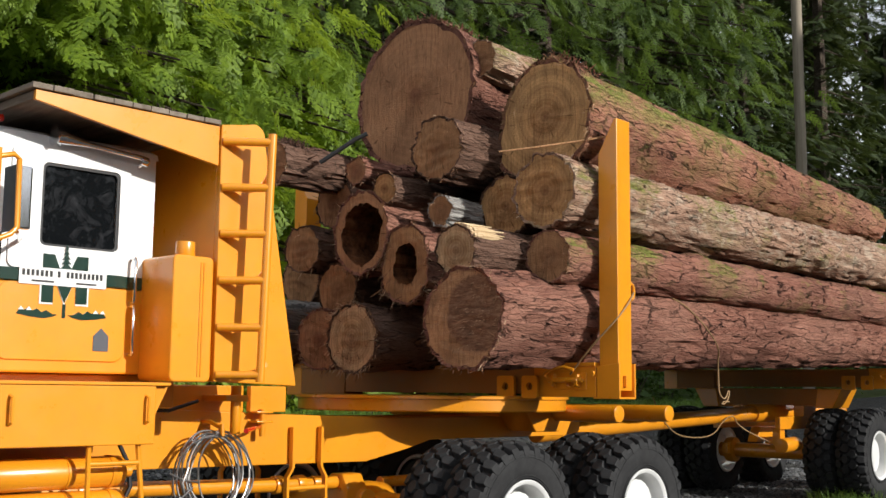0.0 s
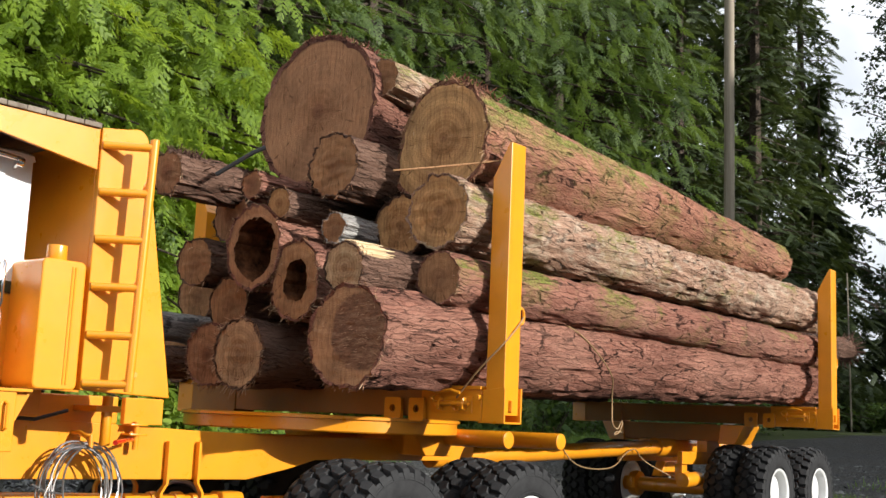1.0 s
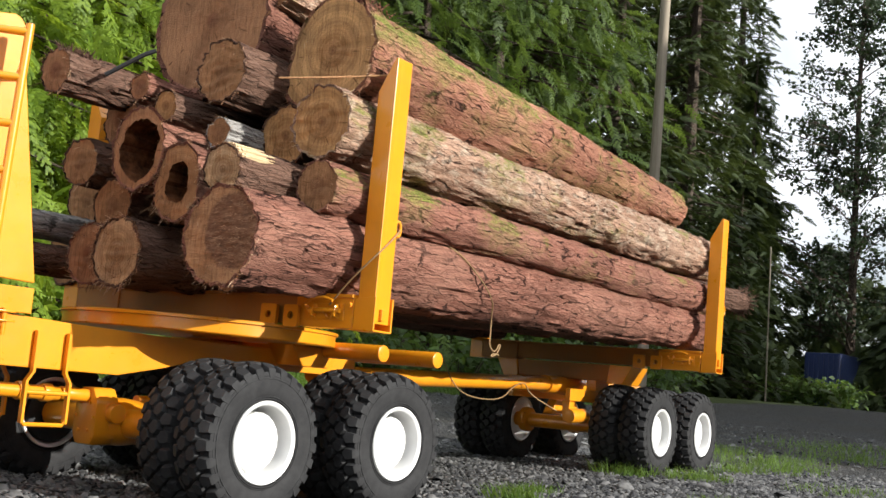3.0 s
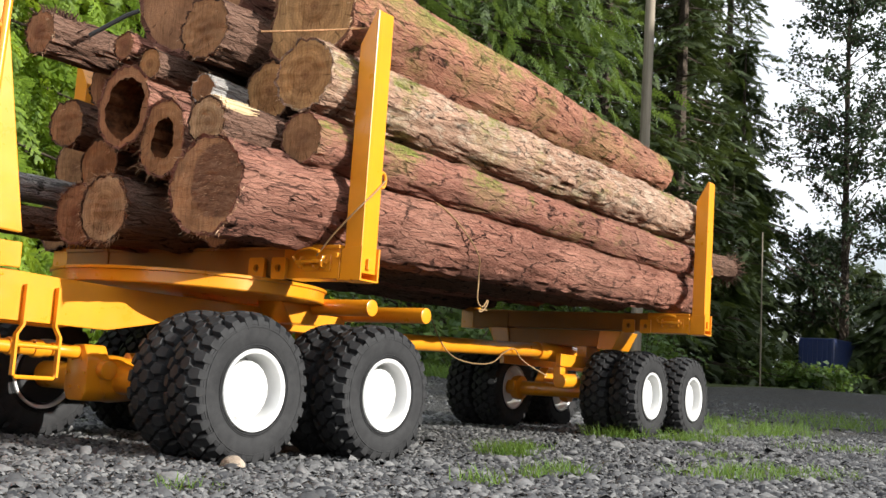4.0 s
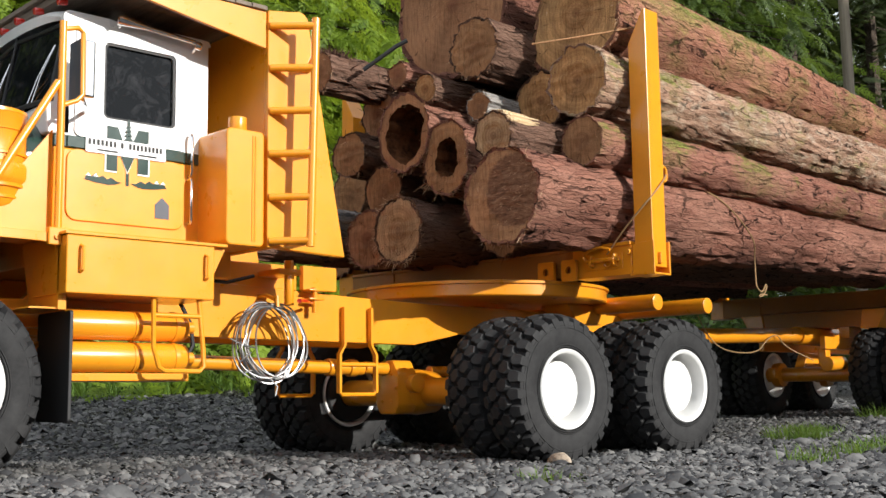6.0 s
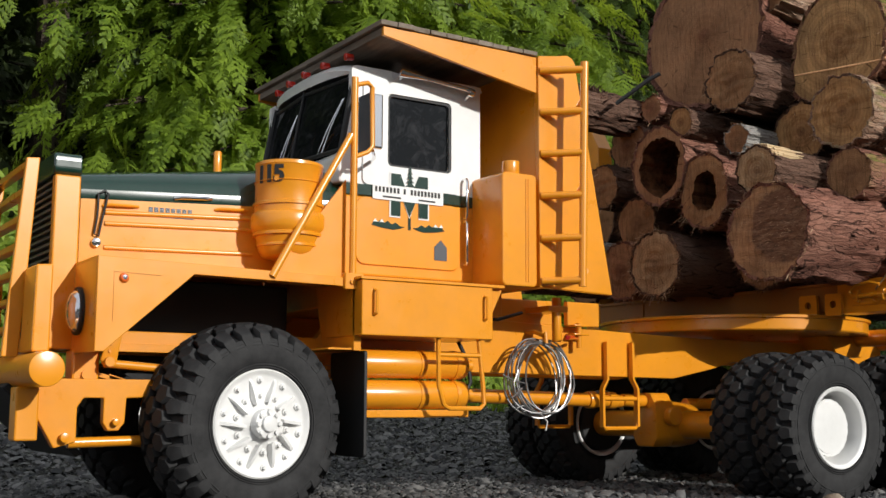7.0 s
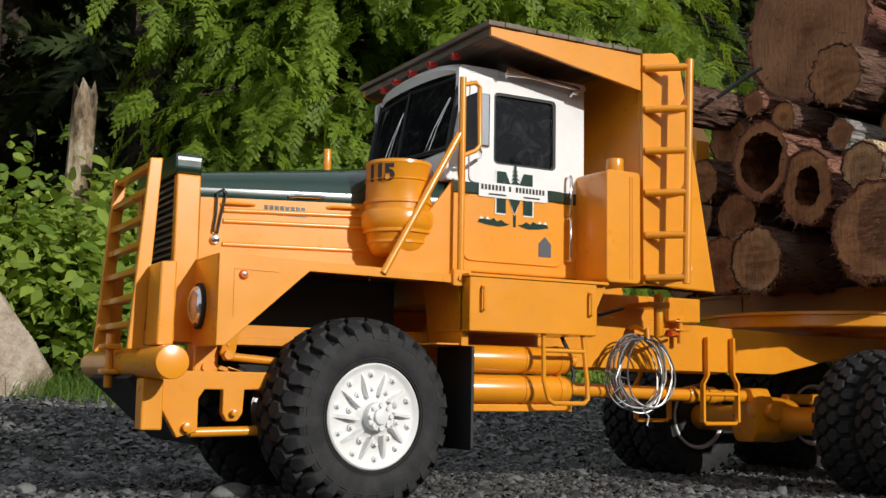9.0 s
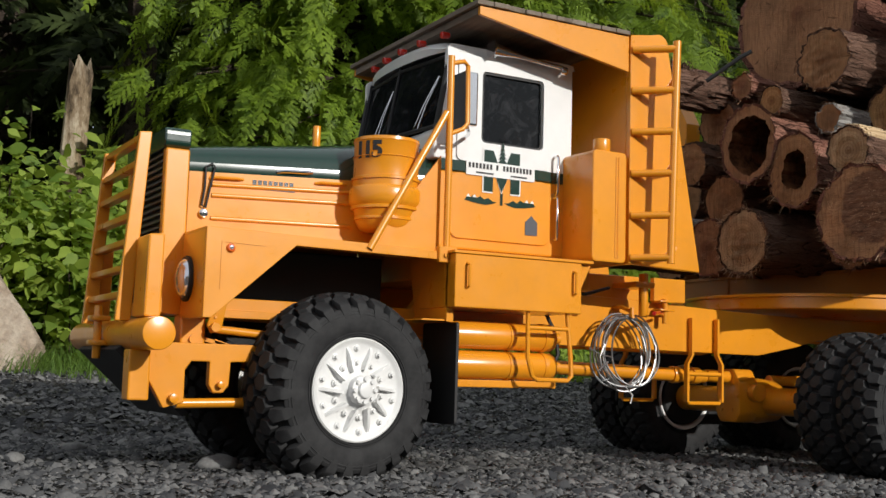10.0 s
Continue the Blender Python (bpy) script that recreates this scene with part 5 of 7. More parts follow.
    box(bm, -0.990, -0.968, yh + 0.002, yh + 0.020, 0.662, 0.766, 0.004)
    mir = part("mirror", bm, CHROME, truck, "slim mirror in a chrome case")
    bm = bmesh.new()
    box(bm, -0.9925, -0.9905, yh + 0.003, yh + 0.055, 0.660, 0.768, 0.0)
    part("mirror_face", bm, GREY, mir, "dark framed mirror face")
    bm = bmesh.new()
    tube(bm, [(-0.990, yh + 0.004, 0.657), (-0.972, yh + 0.03, 0.650), (-0.955, CY0 - 0.004, 0.653)], 0.0035, 8)
    part("mirror_arm", bm, CHROME, mir, smooth=True)

# air cleaner
bm = bmesh.new()
ACX, ACY = -1.126, 0.288
lathe(bm, [(0.0005, 0.452), (0.038, 0.452), (0.046, 0.456), (0.0515, 0.464), (0.0545, 0.472), (0.0570, 0.473), (0.0570, 0.477), (0.0555, 0.478), (0.0590, 0.491), (0.0635, 0.492), (0.0635, 0.4965), (0.0620, 0.498), (0.0655, 0.503), (0.0672, 0.508), (0.0672, 0.527), (0.0650, 0.532), (0.0615, 0.534), (0.0615, 0.545), (0.0645, 0.5455), (0.0645, 0.550), (0.0605, 0.552), (0.0605, 0.616), (0.0620, 0.618), (0.0615, 0.623), (0.0575, 0.625), (0.0005, 0.624)][::-1], 48, Matrix.Translation((ACX, ACY, 0)) @ Matrix.Rotation(radians(90), 4, "X"))
ac = part("air_cleaner", bm, ORANGE, truck, "stepped orange air cleaner canister", True)
for z in (0.588,):
    bm = bmesh.new()
    rb = 0.0602
    lathe(bm, [(rb, -0.0018), (rb + 0.0025, 0.0), (rb, 0.0018)], 48, Matrix.Translation((ACX, ACY, z)) @ Matrix.Rotation(radians(90), 4, "X"))
    cyl(bm, (ACX - 0.041, ACY - 0.041, z), (ACX - 0.047, ACY - 0.047, z), 0.004, 10)
    part("band_clamp", bm, ORANGE, ac, smooth=True)
bm = bmesh.new()
box(bm, -1.13, -1.10, 0.28, 0.36, 0.418, 0.455, 0.002)
part("cleaner_foot", bm, ORANGE, ac)
txt = bpy.data.curves.new("fleet_number", "FONT")
txt.body, txt.size, txt.extrude, txt.offset = "115", 0.041, 0.0008, 0.0019
txt.space_character = 0.92
bpy.context.view_layer.update()
tob = bpy.data.objects.new("fleet_number", txt)
scene.collection.objects.link(tob)
bpy.context.view_layer.update()
tme = bpy.data.meshes.new_from_object(tob.evaluated_get(bpy.context.evaluated_depsgraph_get()))
bpy.data.objects.remove(tob)
for v in tme.vertices:  # wrap the figures round the canister
    ang = radians(-178) + v.co.x / 0.0605
    rr = 0.0606 + v.co.z + 0.0004
    v.co = (ACX + rr * math.cos(ang), ACY + rr * math.sin(ang), 0.585 + v.co.y)
tme.materials.clear()
tme.materials.append(BLACK)
num = new("fleet_number", tme)
num.parent = ac
tagged(num, "black fleet number figures")

# ---- bunks, trailer; u runs along the load, v across it from the near stakes ----
LOAD = pose(0.22, -0.09, 0, 0, 0, 3.837)
VC, VW = 0.590, 1.03
trailer = thing("log_trailer", "orange two-axle pole trailer under the rear of the load", "trailer", m=LOAD)


def bunk(parent, u, z0, z1, ztop, m):
    """A crosswise bunk beam with a tapered stake at each end, hinge lugs and a binder catch."""
    bm = bmesh.new()
    vs = [(u - 0.007, z0), (u + 0.061, z0), (u + 0.061, z1), (u + 0.066, z1), (u + 0.066, z1 + 0.008), (u - 0.012, z1 + 0.008), (u - 0.012, z1), (u - 0.007, z1)]
    inner = [(p[0] + (0.004 if p[0] < u + 0.02 else -0.004), min(max(p[1], z0 + 0.006), z1 + 0.006)) for p in vs]
    prism(bm, inner, "y", 0.19, VW - 0.19, 0.0012)
    # beam and far sleeve get the brown that stands for shade under the logs
    beam = part("bunk_beam", bm, SHADED_ORANGE, parent, "orange bunk beam coloured brown for shade, in end sleeves", m=m)
    for va, vb, mat in ((0.052, 0.215, ORANGE), (VW - 0.215, VW - 0.052, SHADED_ORANGE)):
        bm = bmesh.new()
        prism(bm, vs, "y", va, vb, 0.0012)
        part("end_sleeve", bm, mat, beam)
    for s in (0, 1):
        def v(a):
            return a if s == 0 else VW - a
        bm = bmesh.new()
        pts = [(v(0.0), z0 + 0.014), (v(0.047), z0 + 0.014), (v(0.047), ztop - 0.075), (v(0.006), ztop), (v(0.0), ztop)]
        prism(bm, pts, "x", u, u + 0.054, 0.0015)
        stake = part("stake", bm, ORANGE, parent, "orange tapered log stake", m=m)
        bm = bmesh.new()
        for uu in (u - 0.006, u + 0.055):
            prism(bm, [(v(-0.006), z0 - 0.002), (v(0.05), z0 - 0.002), (v(0.05), z1), (v(-0.006), z1 + 0.006)], "x", uu, uu + 0.005, 0.0008)
        box(bm, u - 0.005, u + 0.059, min(v(-0.006), v(0.06)), max(v(-0.006), v(0.06)), z0 - 0.0035, z0 + 0.0005, 0.0008)
        part("stake_socket", bm, ORANGE, stake)
        bm = bmesh.new()
        box(bm, u + 0.018, u + 0.030, min(v(-0.008), v(0.0)), max(v(-0.008), v(0.0)), z0 + 0.022, z0 + 0.046, 0.001)
        part("socket_clip", bm, ORANGE, stake)
        bm = bmesh.new()
        cyl(bm, (u + 0.06, v(0.012), z0 + 0.037), (u + 0.078, v(0.012), z0 + 0.037), 0.0045, 10)
        part("socket_pin", bm, ORANGE, stake)
        bm = bmesh.new()
        ring = [(u + 0.054 + 0.009 + 0.011 * math.cos(a * math.pi / 6), v(0.006), z0 + 0.228 + 0.017 * math.sin(a * math.pi / 6)) for a in range(12)]
        tube(bm, ring, 0.0038, 8, closed=True)
        part("cable_ring", bm, ORANGE, stake, smooth=True)
        if s:
            continue
        # ratchet binder on the beam face, and a pierced lug at the sleeve's end
        bm = bmesh.new()
        box(bm, u - 0.0105, u - 0.0072, 0.075, 0.175, z0 + 0.016, z0 + 0.052, 0.0008)
        part("binder_base", bm, ORANGE, beam)
        for vv in (0.088, 0.152):
            bm = bmesh.new()
            prism(bm, [(u - 0.010, z0 + 0.020), (u - 0.026, z0 + 0.024), (u - 0.028, z0 + 0.036), (u - 0.022, z0 + 0.048), (u - 0.010, z0 + 0.050)], "y", vv, vv + 0.005, 0.0006)
            part("binder_cheek", bm, ORANGE, beam)
        bm = bmesh.new()
        cyl(bm, (u - 0.019, 0.078, z0 + 0.036), (u - 0.019, 0.168, z0 + 0.036), 0.0055, 14, bev=0.001)
        part("binder_drum", bm, ORANGE, beam, smooth=True)
        bm = bmesh.new()
        tube(bm, [(u - 0.02, 0.166, z0 + 0.036), (u - 0.030, 0.17, z0 + 0.048), (u - 0.032, 0.150, z0 + 0.060), (u - 0.028, 0.120, z0 + 0.064), (u - 0.024, 0.098, z0 + 0.058)], 0.0036, 8)
        part("binder_handle", bm, ORANGE, beam, smooth=True)
        bm = bmesh.new()
        tube(bm, [(u - 0.016 - 0.002 * math.sin(a), 0.112 + 0.010 * math.cos(a), z0 + 0.030 + 0.010 * math.sin(a)) for a in np.linspace(0, 5.8, 12)], 0.0024, 6, closed=True)
        part("binder_link", bm, ORANGE, beam, smooth=True)
        for va, wd in ((0.198, 0.042), (0.262, 0.048)):
            bm = bmesh.new()
            cz = z0 + 0.022
            c = va + wd / 2
            hole = [(c + 0.0085 * math.cos(radians(15 * i)), cz + 0.0085 * math.sin(radians(15 * i))) for i in range(24)]
            ring_panel(bm, rounded(va, va + wd, z0 - 0.004, z0 + 0.046, 0.006), hole, "x", u - 0.020, u - 0.011)
            part("beam_lug", bm, ORANGE, beam)
        bm = bmesh.new()
        cyl(bm, (u - 0.012, 0.055, z0 + 0.05), (u - 0.02, 0.055, z0 + 0.05), 0.006, 10, bev=0.001)
        part("sleeve_bolt", bm, ORANGE, beam)
    return beam


bunk(truck, -0.031, 0.402, 0.468, 1.004, LOAD)
bunk(trailer, 1.967, 0.436, 0.500, 0.992, Matrix())
for y0, y1 in sides(0.285, 0.3765):
    bm = bmesh.new()
    prism(bm, [(0.33, 0.366), (0.50, 0.366), (0.46, 0.315), (0.37, 0.315)], "y", y0, y1, 0.003)
    part("turntable_foot", bm, ORANGE, truck)

# pole trailer
for k, u in enumerate((1.967, 2.368)):
    for j, v in enumerate((0.187 + REAR_W / 2, 0.187 + 0.118 + REAR_W / 2)):
        wheel(trailer, pose(u, v, 0.2045, 0, 0, 0 if j == 0 else 180), TYRE_REAR, RIM_DISH, 4 * k + 5 * j)
        wheel(trailer, pose(u, 2 * VC - v, 0.2045, 0, 0, 180 if j == 0 else 0), TYRE_REAR, RIM_DISH, 2 + 3 * k + 6 * j)
    bm = bmesh.new()
    cyl(bm, (u, 0.28, 0.2045), (u, 2 * VC - 0.28, 0.2045), 0.027, 20)
    part("axle", bm, ORANGE, trailer, smooth=True)
    for v in (VC - 0.16, VC + 0.16):
        bm = bmesh.new()
        lathe(bm, [(0.028, -0.02), (0.045, -0.016), (0.048, 0.0), (0.045, 0.016), (0.028, 0.02)], 24, Matrix.Translation((u, v, 0.2045)))
        box(bm, u - 0.06, u - 0.03, v - 0.014, v + 0.014, 0.19, 0.232, 0.003)
        part("brake_drum", bm, ORANGE, trailer, smooth=True)
bm = bmesh.new()
cyl(bm, (0.45, VC - 0.02, 0.300), (1.86, VC, 0.347), 0.0255, 28, bev=0.002)
part("reach_pole", bm, ORANGE, trailer, "long orange reach pole", True)
bm = bmesh.new()
cyl(bm, (1.80, VC, 0.345), (2.62, VC, 0.345), 0.034, 28, bev=0.003)
part("reach_sleeve", bm, ORANGE, trailer, smooth=True)
for v0 in (VC - 0.13, VC + 0.11):
    bm = bmesh.new()
    prism(bm, [(1.76, 0.29), (2.60, 0.29), (2.60, 0.335), (1.76, 0.335)], "y", v0, v0 + 0.02, 0.002)
    part("trailer_rail", bm, ORANGE, trailer)
    bm = bmesh.new()
    prism(bm, [(2.05, 0.232), (2.29, 0.232), (2.25, 0.29), (2.09, 0.29)], "y", v0 - 0.01, v0 + 0.03, 0.003)
    part("walking_beam", bm, ORANGE, trailer)
bm = bmesh.new()
prism(bm, [(VC - 0.285, 0.4355), (VC + 0.285, 0.4355), (VC + 0.25, 0.374), (VC - 0.25, 0.374)], "x", 1.93, 2.06, 0.003)
# brown here is orange paint with the shade put into its colour
part("bolster", bm, SHADED_ORANGE, trailer, "orange bolster coloured brown for shade")
for s in (-1, 1):
    bm = bmesh.new()
    prism(bm, [(VC + s * 0.290, 0.4352), (VC + s * 0.20, 0.4352), (VC + s * 0.19, 0.366), (VC + s * 0.255, 0.366)], "x", 1.922, 2.068, 0.003)
    part("bolster_end", bm, ORANGE, trailer)
for v in (VC - 0.12, VC + 0.12):
    bm = bmesh.new()
    prism(bm, [(1.94, 0.334), (2.05, 0.334), (2.05, 0.376), (1.94, 0.376)], "y", v - 0.02, v + 0.02, 0.003)
    part("bolster_foot", bm, ORANGE, trailer)
bm = bmesh.new()
box(bm, 1.78, 1.82, VC - 0.12, VC - 0.09, 0.235, 0.292, 0.003)
box(bm, 1.785, 1.84, VC - 0.16, VC - 0.13, 0.228, 0.25, 0.003)
cyl(bm, (1.72, VC - 0.15, 0.235), (1.84, VC - 0.15, 0.24), 0.026, 18, bev=0.003)
part("brake_chamber", bm, ORANGE, trailer, smooth=True)
bm = bmesh.new()
tube(bm, eased([(1.06, VC - 0.03, 0.40), (1.10, VC - 0.035, 0.34), (1.16, VC - 0.045, 0.285), (1.28, VC - 0.05, 0.268), (1.42, VC - 0.05, 0.275), (1.50, VC - 0.04, 0.32), (1.58, VC - 0.04, 0.345), (1.62, VC - 0.04, 0.30), (1.72, VC - 0.1, 0.25)]), 0.0022, 6)
part("brake_hose", bm, RUST, trailer, "sagging brown air line", True)


# ---- logs ----
def make_log(front, back, r0, r1, bark_m, end_m, label, hollow=0.0, rough=1.0, egg=(1.0, 1.0), splinters=0, seed=0, bend=0.0, knots=3, lobe=None, rim=0.07):
    """front, back: (u, v, z) of the two end centres."""
    rnd = random.Random(seed)
    f, b = Vector(front), Vector(back)
    d = b - f
    L = d.length
    rot = d.to_track_quat("X", "Z").to_matrix().to_4x4()
    m = LOAD @ Matrix.Translation(f) @ rot
    N, K = 60, max(30, int(L / 0.020))
    so = seed * 7.31
    lumps = [(rnd.uniform(0.05, 0.95) * L, rnd.uniform(0, 6.28), rnd.uniform(0.006, 0.014), rnd.uniform(0.02, 0.05)) for _ in range(knots)]

    def radius(x, a):
        t = x / L
        base = r0 + (r1 - r0) * t + 0.10 * r0 * max(0.0, 1 - x / 0.10) * 0.35
        cx, cy = math.cos(a), math.sin(a)
        base *= math.sqrt((egg[0] * cx) ** 2 + (egg[1] * cy) ** 2)
        base *= 1 + 0.055 * noise.noise((x * 1.6 + so, cx * 1.1, cy * 1.1))
        base += rough * 0.0055 * noise.noise((x * 9 + so, cx * r0 * 62, cy * r0 * 62))
        base += rough * 0.0050 * (abs(noise.noise((x * 7 + so, cx * r0 * 150, cy * r0 * 150))) - 0.2) * 2
        base += rough * 0.0024 * noise.noise((x * 45 + so, cx * r0 * 190, cy * r0 * 190))
        if lobe:
            da = (a - lobe[0] + math.pi) % (2 * math.pi) - math.pi
            base += lobe[1] * math.exp(-(da / 0.42) ** 2) * math.exp(-(x / 0.30) ** 2)
        for lx, la, lh, lw in lumps:
            da = (a - la + math.pi) % (2 * math.pi) - math.pi
            q = ((x - lx) / lw) ** 2 + (da * r0 / lw) ** 2
            if q < 6:
                base += lh * math.exp(-q)
        return base

    bm = bmesh.new()
    rings = []
    for i in range(K + 1):
        x = L * (i / K)
        by = bend * math.sin(math.pi * x / L)
        ring = []
        for k in range(N):
            a = 2 * math.pi * k / N
            rr = radius(x, a)
            xx = x
            if i in (0, K):
                xx += rough * 0.006 * noise.noise((k * 0.9 + so, i, 3.3))
            ring.append(bm.verts.new((xx, rr * math.cos(a) + by, rr * math.sin(a))))
        rings.append(ring)
    for p, q in zip(rings, rings[1:]):
        for k in range(N):
            bm.faces.new((p[k], p[(k + 1) % N], q[(k + 1) % N], q[k]))
    for i, s in ((0, 1), (K, -1)):
        inner_ring = []
        for k in range(N):
            v = rings[i][k].co
            by = bend * math.sin(math.pi * v.x / L)
            w = rim * (1 + 0.35 * noise.noise((k * 0.35 + so, i, 8.1)))
            inner_ring.append(bm.verts.new((i * L / K + s * 0.0015, (v.y - by) * (1 - w) + by, v.z * (1 - w))))
        for k in range(N):
            q = (rings[i][k], inner_ring[k], inner_ring[(k + 1) % N], rings[i][(k + 1) % N])
            bm.faces.new(q if s > 0 else q[::-1])
    log = finish("log", bm, bark_m, None, "", True, m)
    tagged(log, label, "log", "logs on the truck")
    ends = ((0.0, 0, 1), (L, K, -1))
    for x, i, s in ends:
        bm = bmesh.new()
        levels = []
        inner = hollow if i == 0 else 0.0
        steps = 14
        for j in range(steps + 1):
            t = 1 - (1 - inner) * j / steps if inner else 1 - j / steps
            t = max(t, 0.02)
            ring = []
            for k in range(N):
                a = 2 * math.pi * k / N
                rr = (radius(x, a) - 0.002) * t
                dx = s * 0.002 + (0.0035 * noise.noise((rr * math.cos(a) * 24 + so, rr * math.sin(a) * 70, i)) + 0.004 * noise.noise((rr * math.cos(a) * 9 + so, rr * math.sin(a) * 9, i + 4))) * rough * min(1.0, 4 * (1 - t) + 0.15)
                if inner and j > 0:
                    rr *= 1 + 0.16 * noise.noise((math.cos(a) * 1.6 + so, math.sin(a) * 1.6, 5)) * (j / steps)
                ring.append(bm.verts.new((x + dx, rr * math.cos(a), rr * math.sin(a))))
            levels.append(ring)
        for p, q in zip(levels, levels[1:]):
            for k in range(N):
                bm.faces.new((p[k], q[k], q[(k + 1) % N], p[(k + 1) % N]))
        if not inner:
            bm.faces.new(levels[-1])
        bmesh.ops.recalc_face_normals(bm, faces=bm.faces)
        part("cut_end", bm, end_m, log, "sawn end with growth rings" if not inner else "rotten hollow end", True)
        if inner:
            bm = bmesh.new()
            depth = min(0.5, L * 0.3)
            tl = [levels_co for levels_co in (inner * 1.02, inner * 0.9, inner * 0.75, inner * 0.55, inner * 0.2)]
            prev = None
            for j, t in enumerate(tl):
                ring = []
                for k in range(N):
                    a = 2 * math.pi * k / N
                    rr = (radius(0, a) - 0.002) * t * (1 + 0.16 * noise.noise((math.cos(a) * 1.6 + so, math.sin(a) * 1.6, 5)))
                    rr += 0.006 * noise.noise((j * 2.0, math.cos(a) * 5 + so, math.sin(a) * 5))
                    ring.append(bm.verts.new((0.004 + depth * j / 4, rr * math.cos(a), rr * math.sin(a))))
                if prev:
                    for k in range(N):
                        bm.faces.new((prev[k], prev[(k + 1) % N], ring[(k + 1) % N], ring[k]))
                prev = ring
            bm.faces.new(prev)
            part("hollow_core", bm, ROT, log, "dark rotted hollow", True)
    # lifting flakes of bark over the upper half
    k = int(30 * L * (0.6 + r0 * 8))
    fl = np.empty((k, 4, 3))
    for i in range(k):
        x, a = rnd.uniform(0.02, L - 0.05), rnd.gauss(math.pi * 0.62, 0.75)
        rr = radius(x, a) - 0.001
        c, s_ = math.cos(a), math.sin(a)
        p, up, side = Vector((x, rr * c, rr * s_)), Vector((0, c, s_)), Vector((0, -s_, c))
        ln, wd, lift = rnd.uniform(0.006, 0.024), rnd.uniform(0.002, 0.006), rnd.uniform(0.0015, 0.007)
        along = Vector((rnd.choice((-1, 1)), 0, 0))
        fl[i] = [p - side * wd, p + along * ln - side * wd * 0.7 + up * lift * 0.5, p + along * ln * 0.9 + side * wd * 0.8 + up * lift, p + side * wd]
    fl_ob = leaves_mesh("bark_flake", fl, bark_m, log)
    tagged(fl_ob, kind="stuff")
    if seed in (1, 11, 5):  # shaggy torn bark at the top of the front rim
        bm = bmesh.new()
        for _ in range(90):
            a = rnd.gauss(1.75, 0.35)
            rr = radius(0.01, a)
            p = Vector((rnd.uniform(0.0, 0.10), rr * math.cos(a), rr * math.sin(a)))
            ln = rnd.uniform(0.010, 0.036) * (0.6 if seed == 5 else 1.0)
            q = p + Vector((rnd.uniform(-0.7, 0.5) * ln, rnd.uniform(-0.5, 0.5) * ln + 0.5 * ln * math.cos(a), 0.6 * ln * math.sin(a)))
            cyl(bm, p, q, rnd.uniform(0.0015, 0.0034), 4, 0.0006)
        tagged(part("torn_bark", bm, bark_m, log, "shaggy torn bark"), kind="stuff")
    splinters = max(60, int(splinters * 5))
    if L > 3.0:  # frayed far tip
        bm = bmesh.new()
        for _ in range(160):
            a, t = rnd.uniform(0, 6.283), rnd.choice((1.0, 1.0, rnd.uniform(0.3, 1.0)))
            rr = radius(L, a) * t
            p = Vector((L - 0.012, rr * math.cos(a), rr * math.sin(a)))
            q = p + Vector((rnd.uniform(0.01, 0.05), rnd.uniform(-0.02, 0.02) + 0.02 * math.cos(a), rnd.uniform(-0.02, 0.02) + 0.02 * math.sin(a)))
            cyl(bm, p, q, 0.0022, 4, 0.0005)
        tagged(part("frayed_tip", bm, BROWN_BARK, log, "frayed bark fibres at the tip"), kind="stuff")
    if splinters:
        bm = bmesh.new()
        for _ in range(splinters):
            a = rnd.uniform(0, 6.283)
            t = rnd.choice((0.97, 1.0, 1.02, 1.0, 0.94, rnd.uniform(0.6, 1.0)))
            rr = radius(0, a) * t
            p = Vector((0.004, rr * math.cos(a), rr * math.sin(a)))
            ln = rnd.uniform(0.004, 0.020) * (1.5 if seed in (1, 11, 17, 13) else 1.0)
            q = p + Vector((-ln * rnd.uniform(0.1, 0.8), ln * rnd.uniform(-0.6, 0.6) + 0.25 * ln * math.cos(a), ln * rnd.uniform(-0.8, 0.5) + 0.25 * ln * math.sin(a)))
            cyl(bm, p, q, rnd.uniform(0.0005, 0.0012), 3, 0.0003)
        if end_m is END_TORN:
            for _ in range(170):
                y, z = rnd.gauss(-0.03, 0.035), rnd.gauss(0.01, 0.04)
                if math.hypot(y, z) > 0.092:
                    continue
                ln = rnd.uniform(0.006, 0.020)
                p = Vector((0.001, y, z))
                cyl(bm, p, p + Vector((-0.4 * ln, ln * rnd.uniform(-1, 1), ln * rnd.uniform(-0.35, 0.2))), 0.0005, 3, 0.0002)
        tagged(part("torn_fibre", bm, FIBRE, log, "torn wood fibres"), kind="stuff")
    return log


make_log((-0.056, 0.172, 1.028), (1.86, 0.165, 1.004), 0.122, 0.066, MOSS_BARK, END_TAN, "thick mossy red-barked log topping the load", seed=1, egg=(1.0, 1.04), splinters=40, knots=5, lobe=(-0.75, 0.034))
make_log((-0.112, 0.136, 0.848), (2.14, 0.130, 0.858), 0.079, 0.074, SCALY_BARK, END_TAN, "pale scaly-barked log behind the stakes", seed=2, rough=1.3, splinters=12)
make_log((-0.131, 0.112, 0.700), (2.12, 0.118, 0.708), 0.055, 0.060, SLIM_BARK, END_BROWN, "slim red-barked log with moss near its rear", seed=3, rough=0.7, splinters=10)
make_log((-0.342, 0.172, 0.556), (2.22, 0.172, 0.606), 0.101, 0.084, RED_BARK, END_TORN, "thick red-barked log at the bottom of the load", seed=4, rough=1.3, splinters=40, knots=5)
make_log((-0.09, 0.536, 1.130), (2.0, 0.53, 1.10), 0.186, 0.13, RED_BARK, END_RED, "huge red cedar log with a flat sawn end", seed=5, splinters=40)
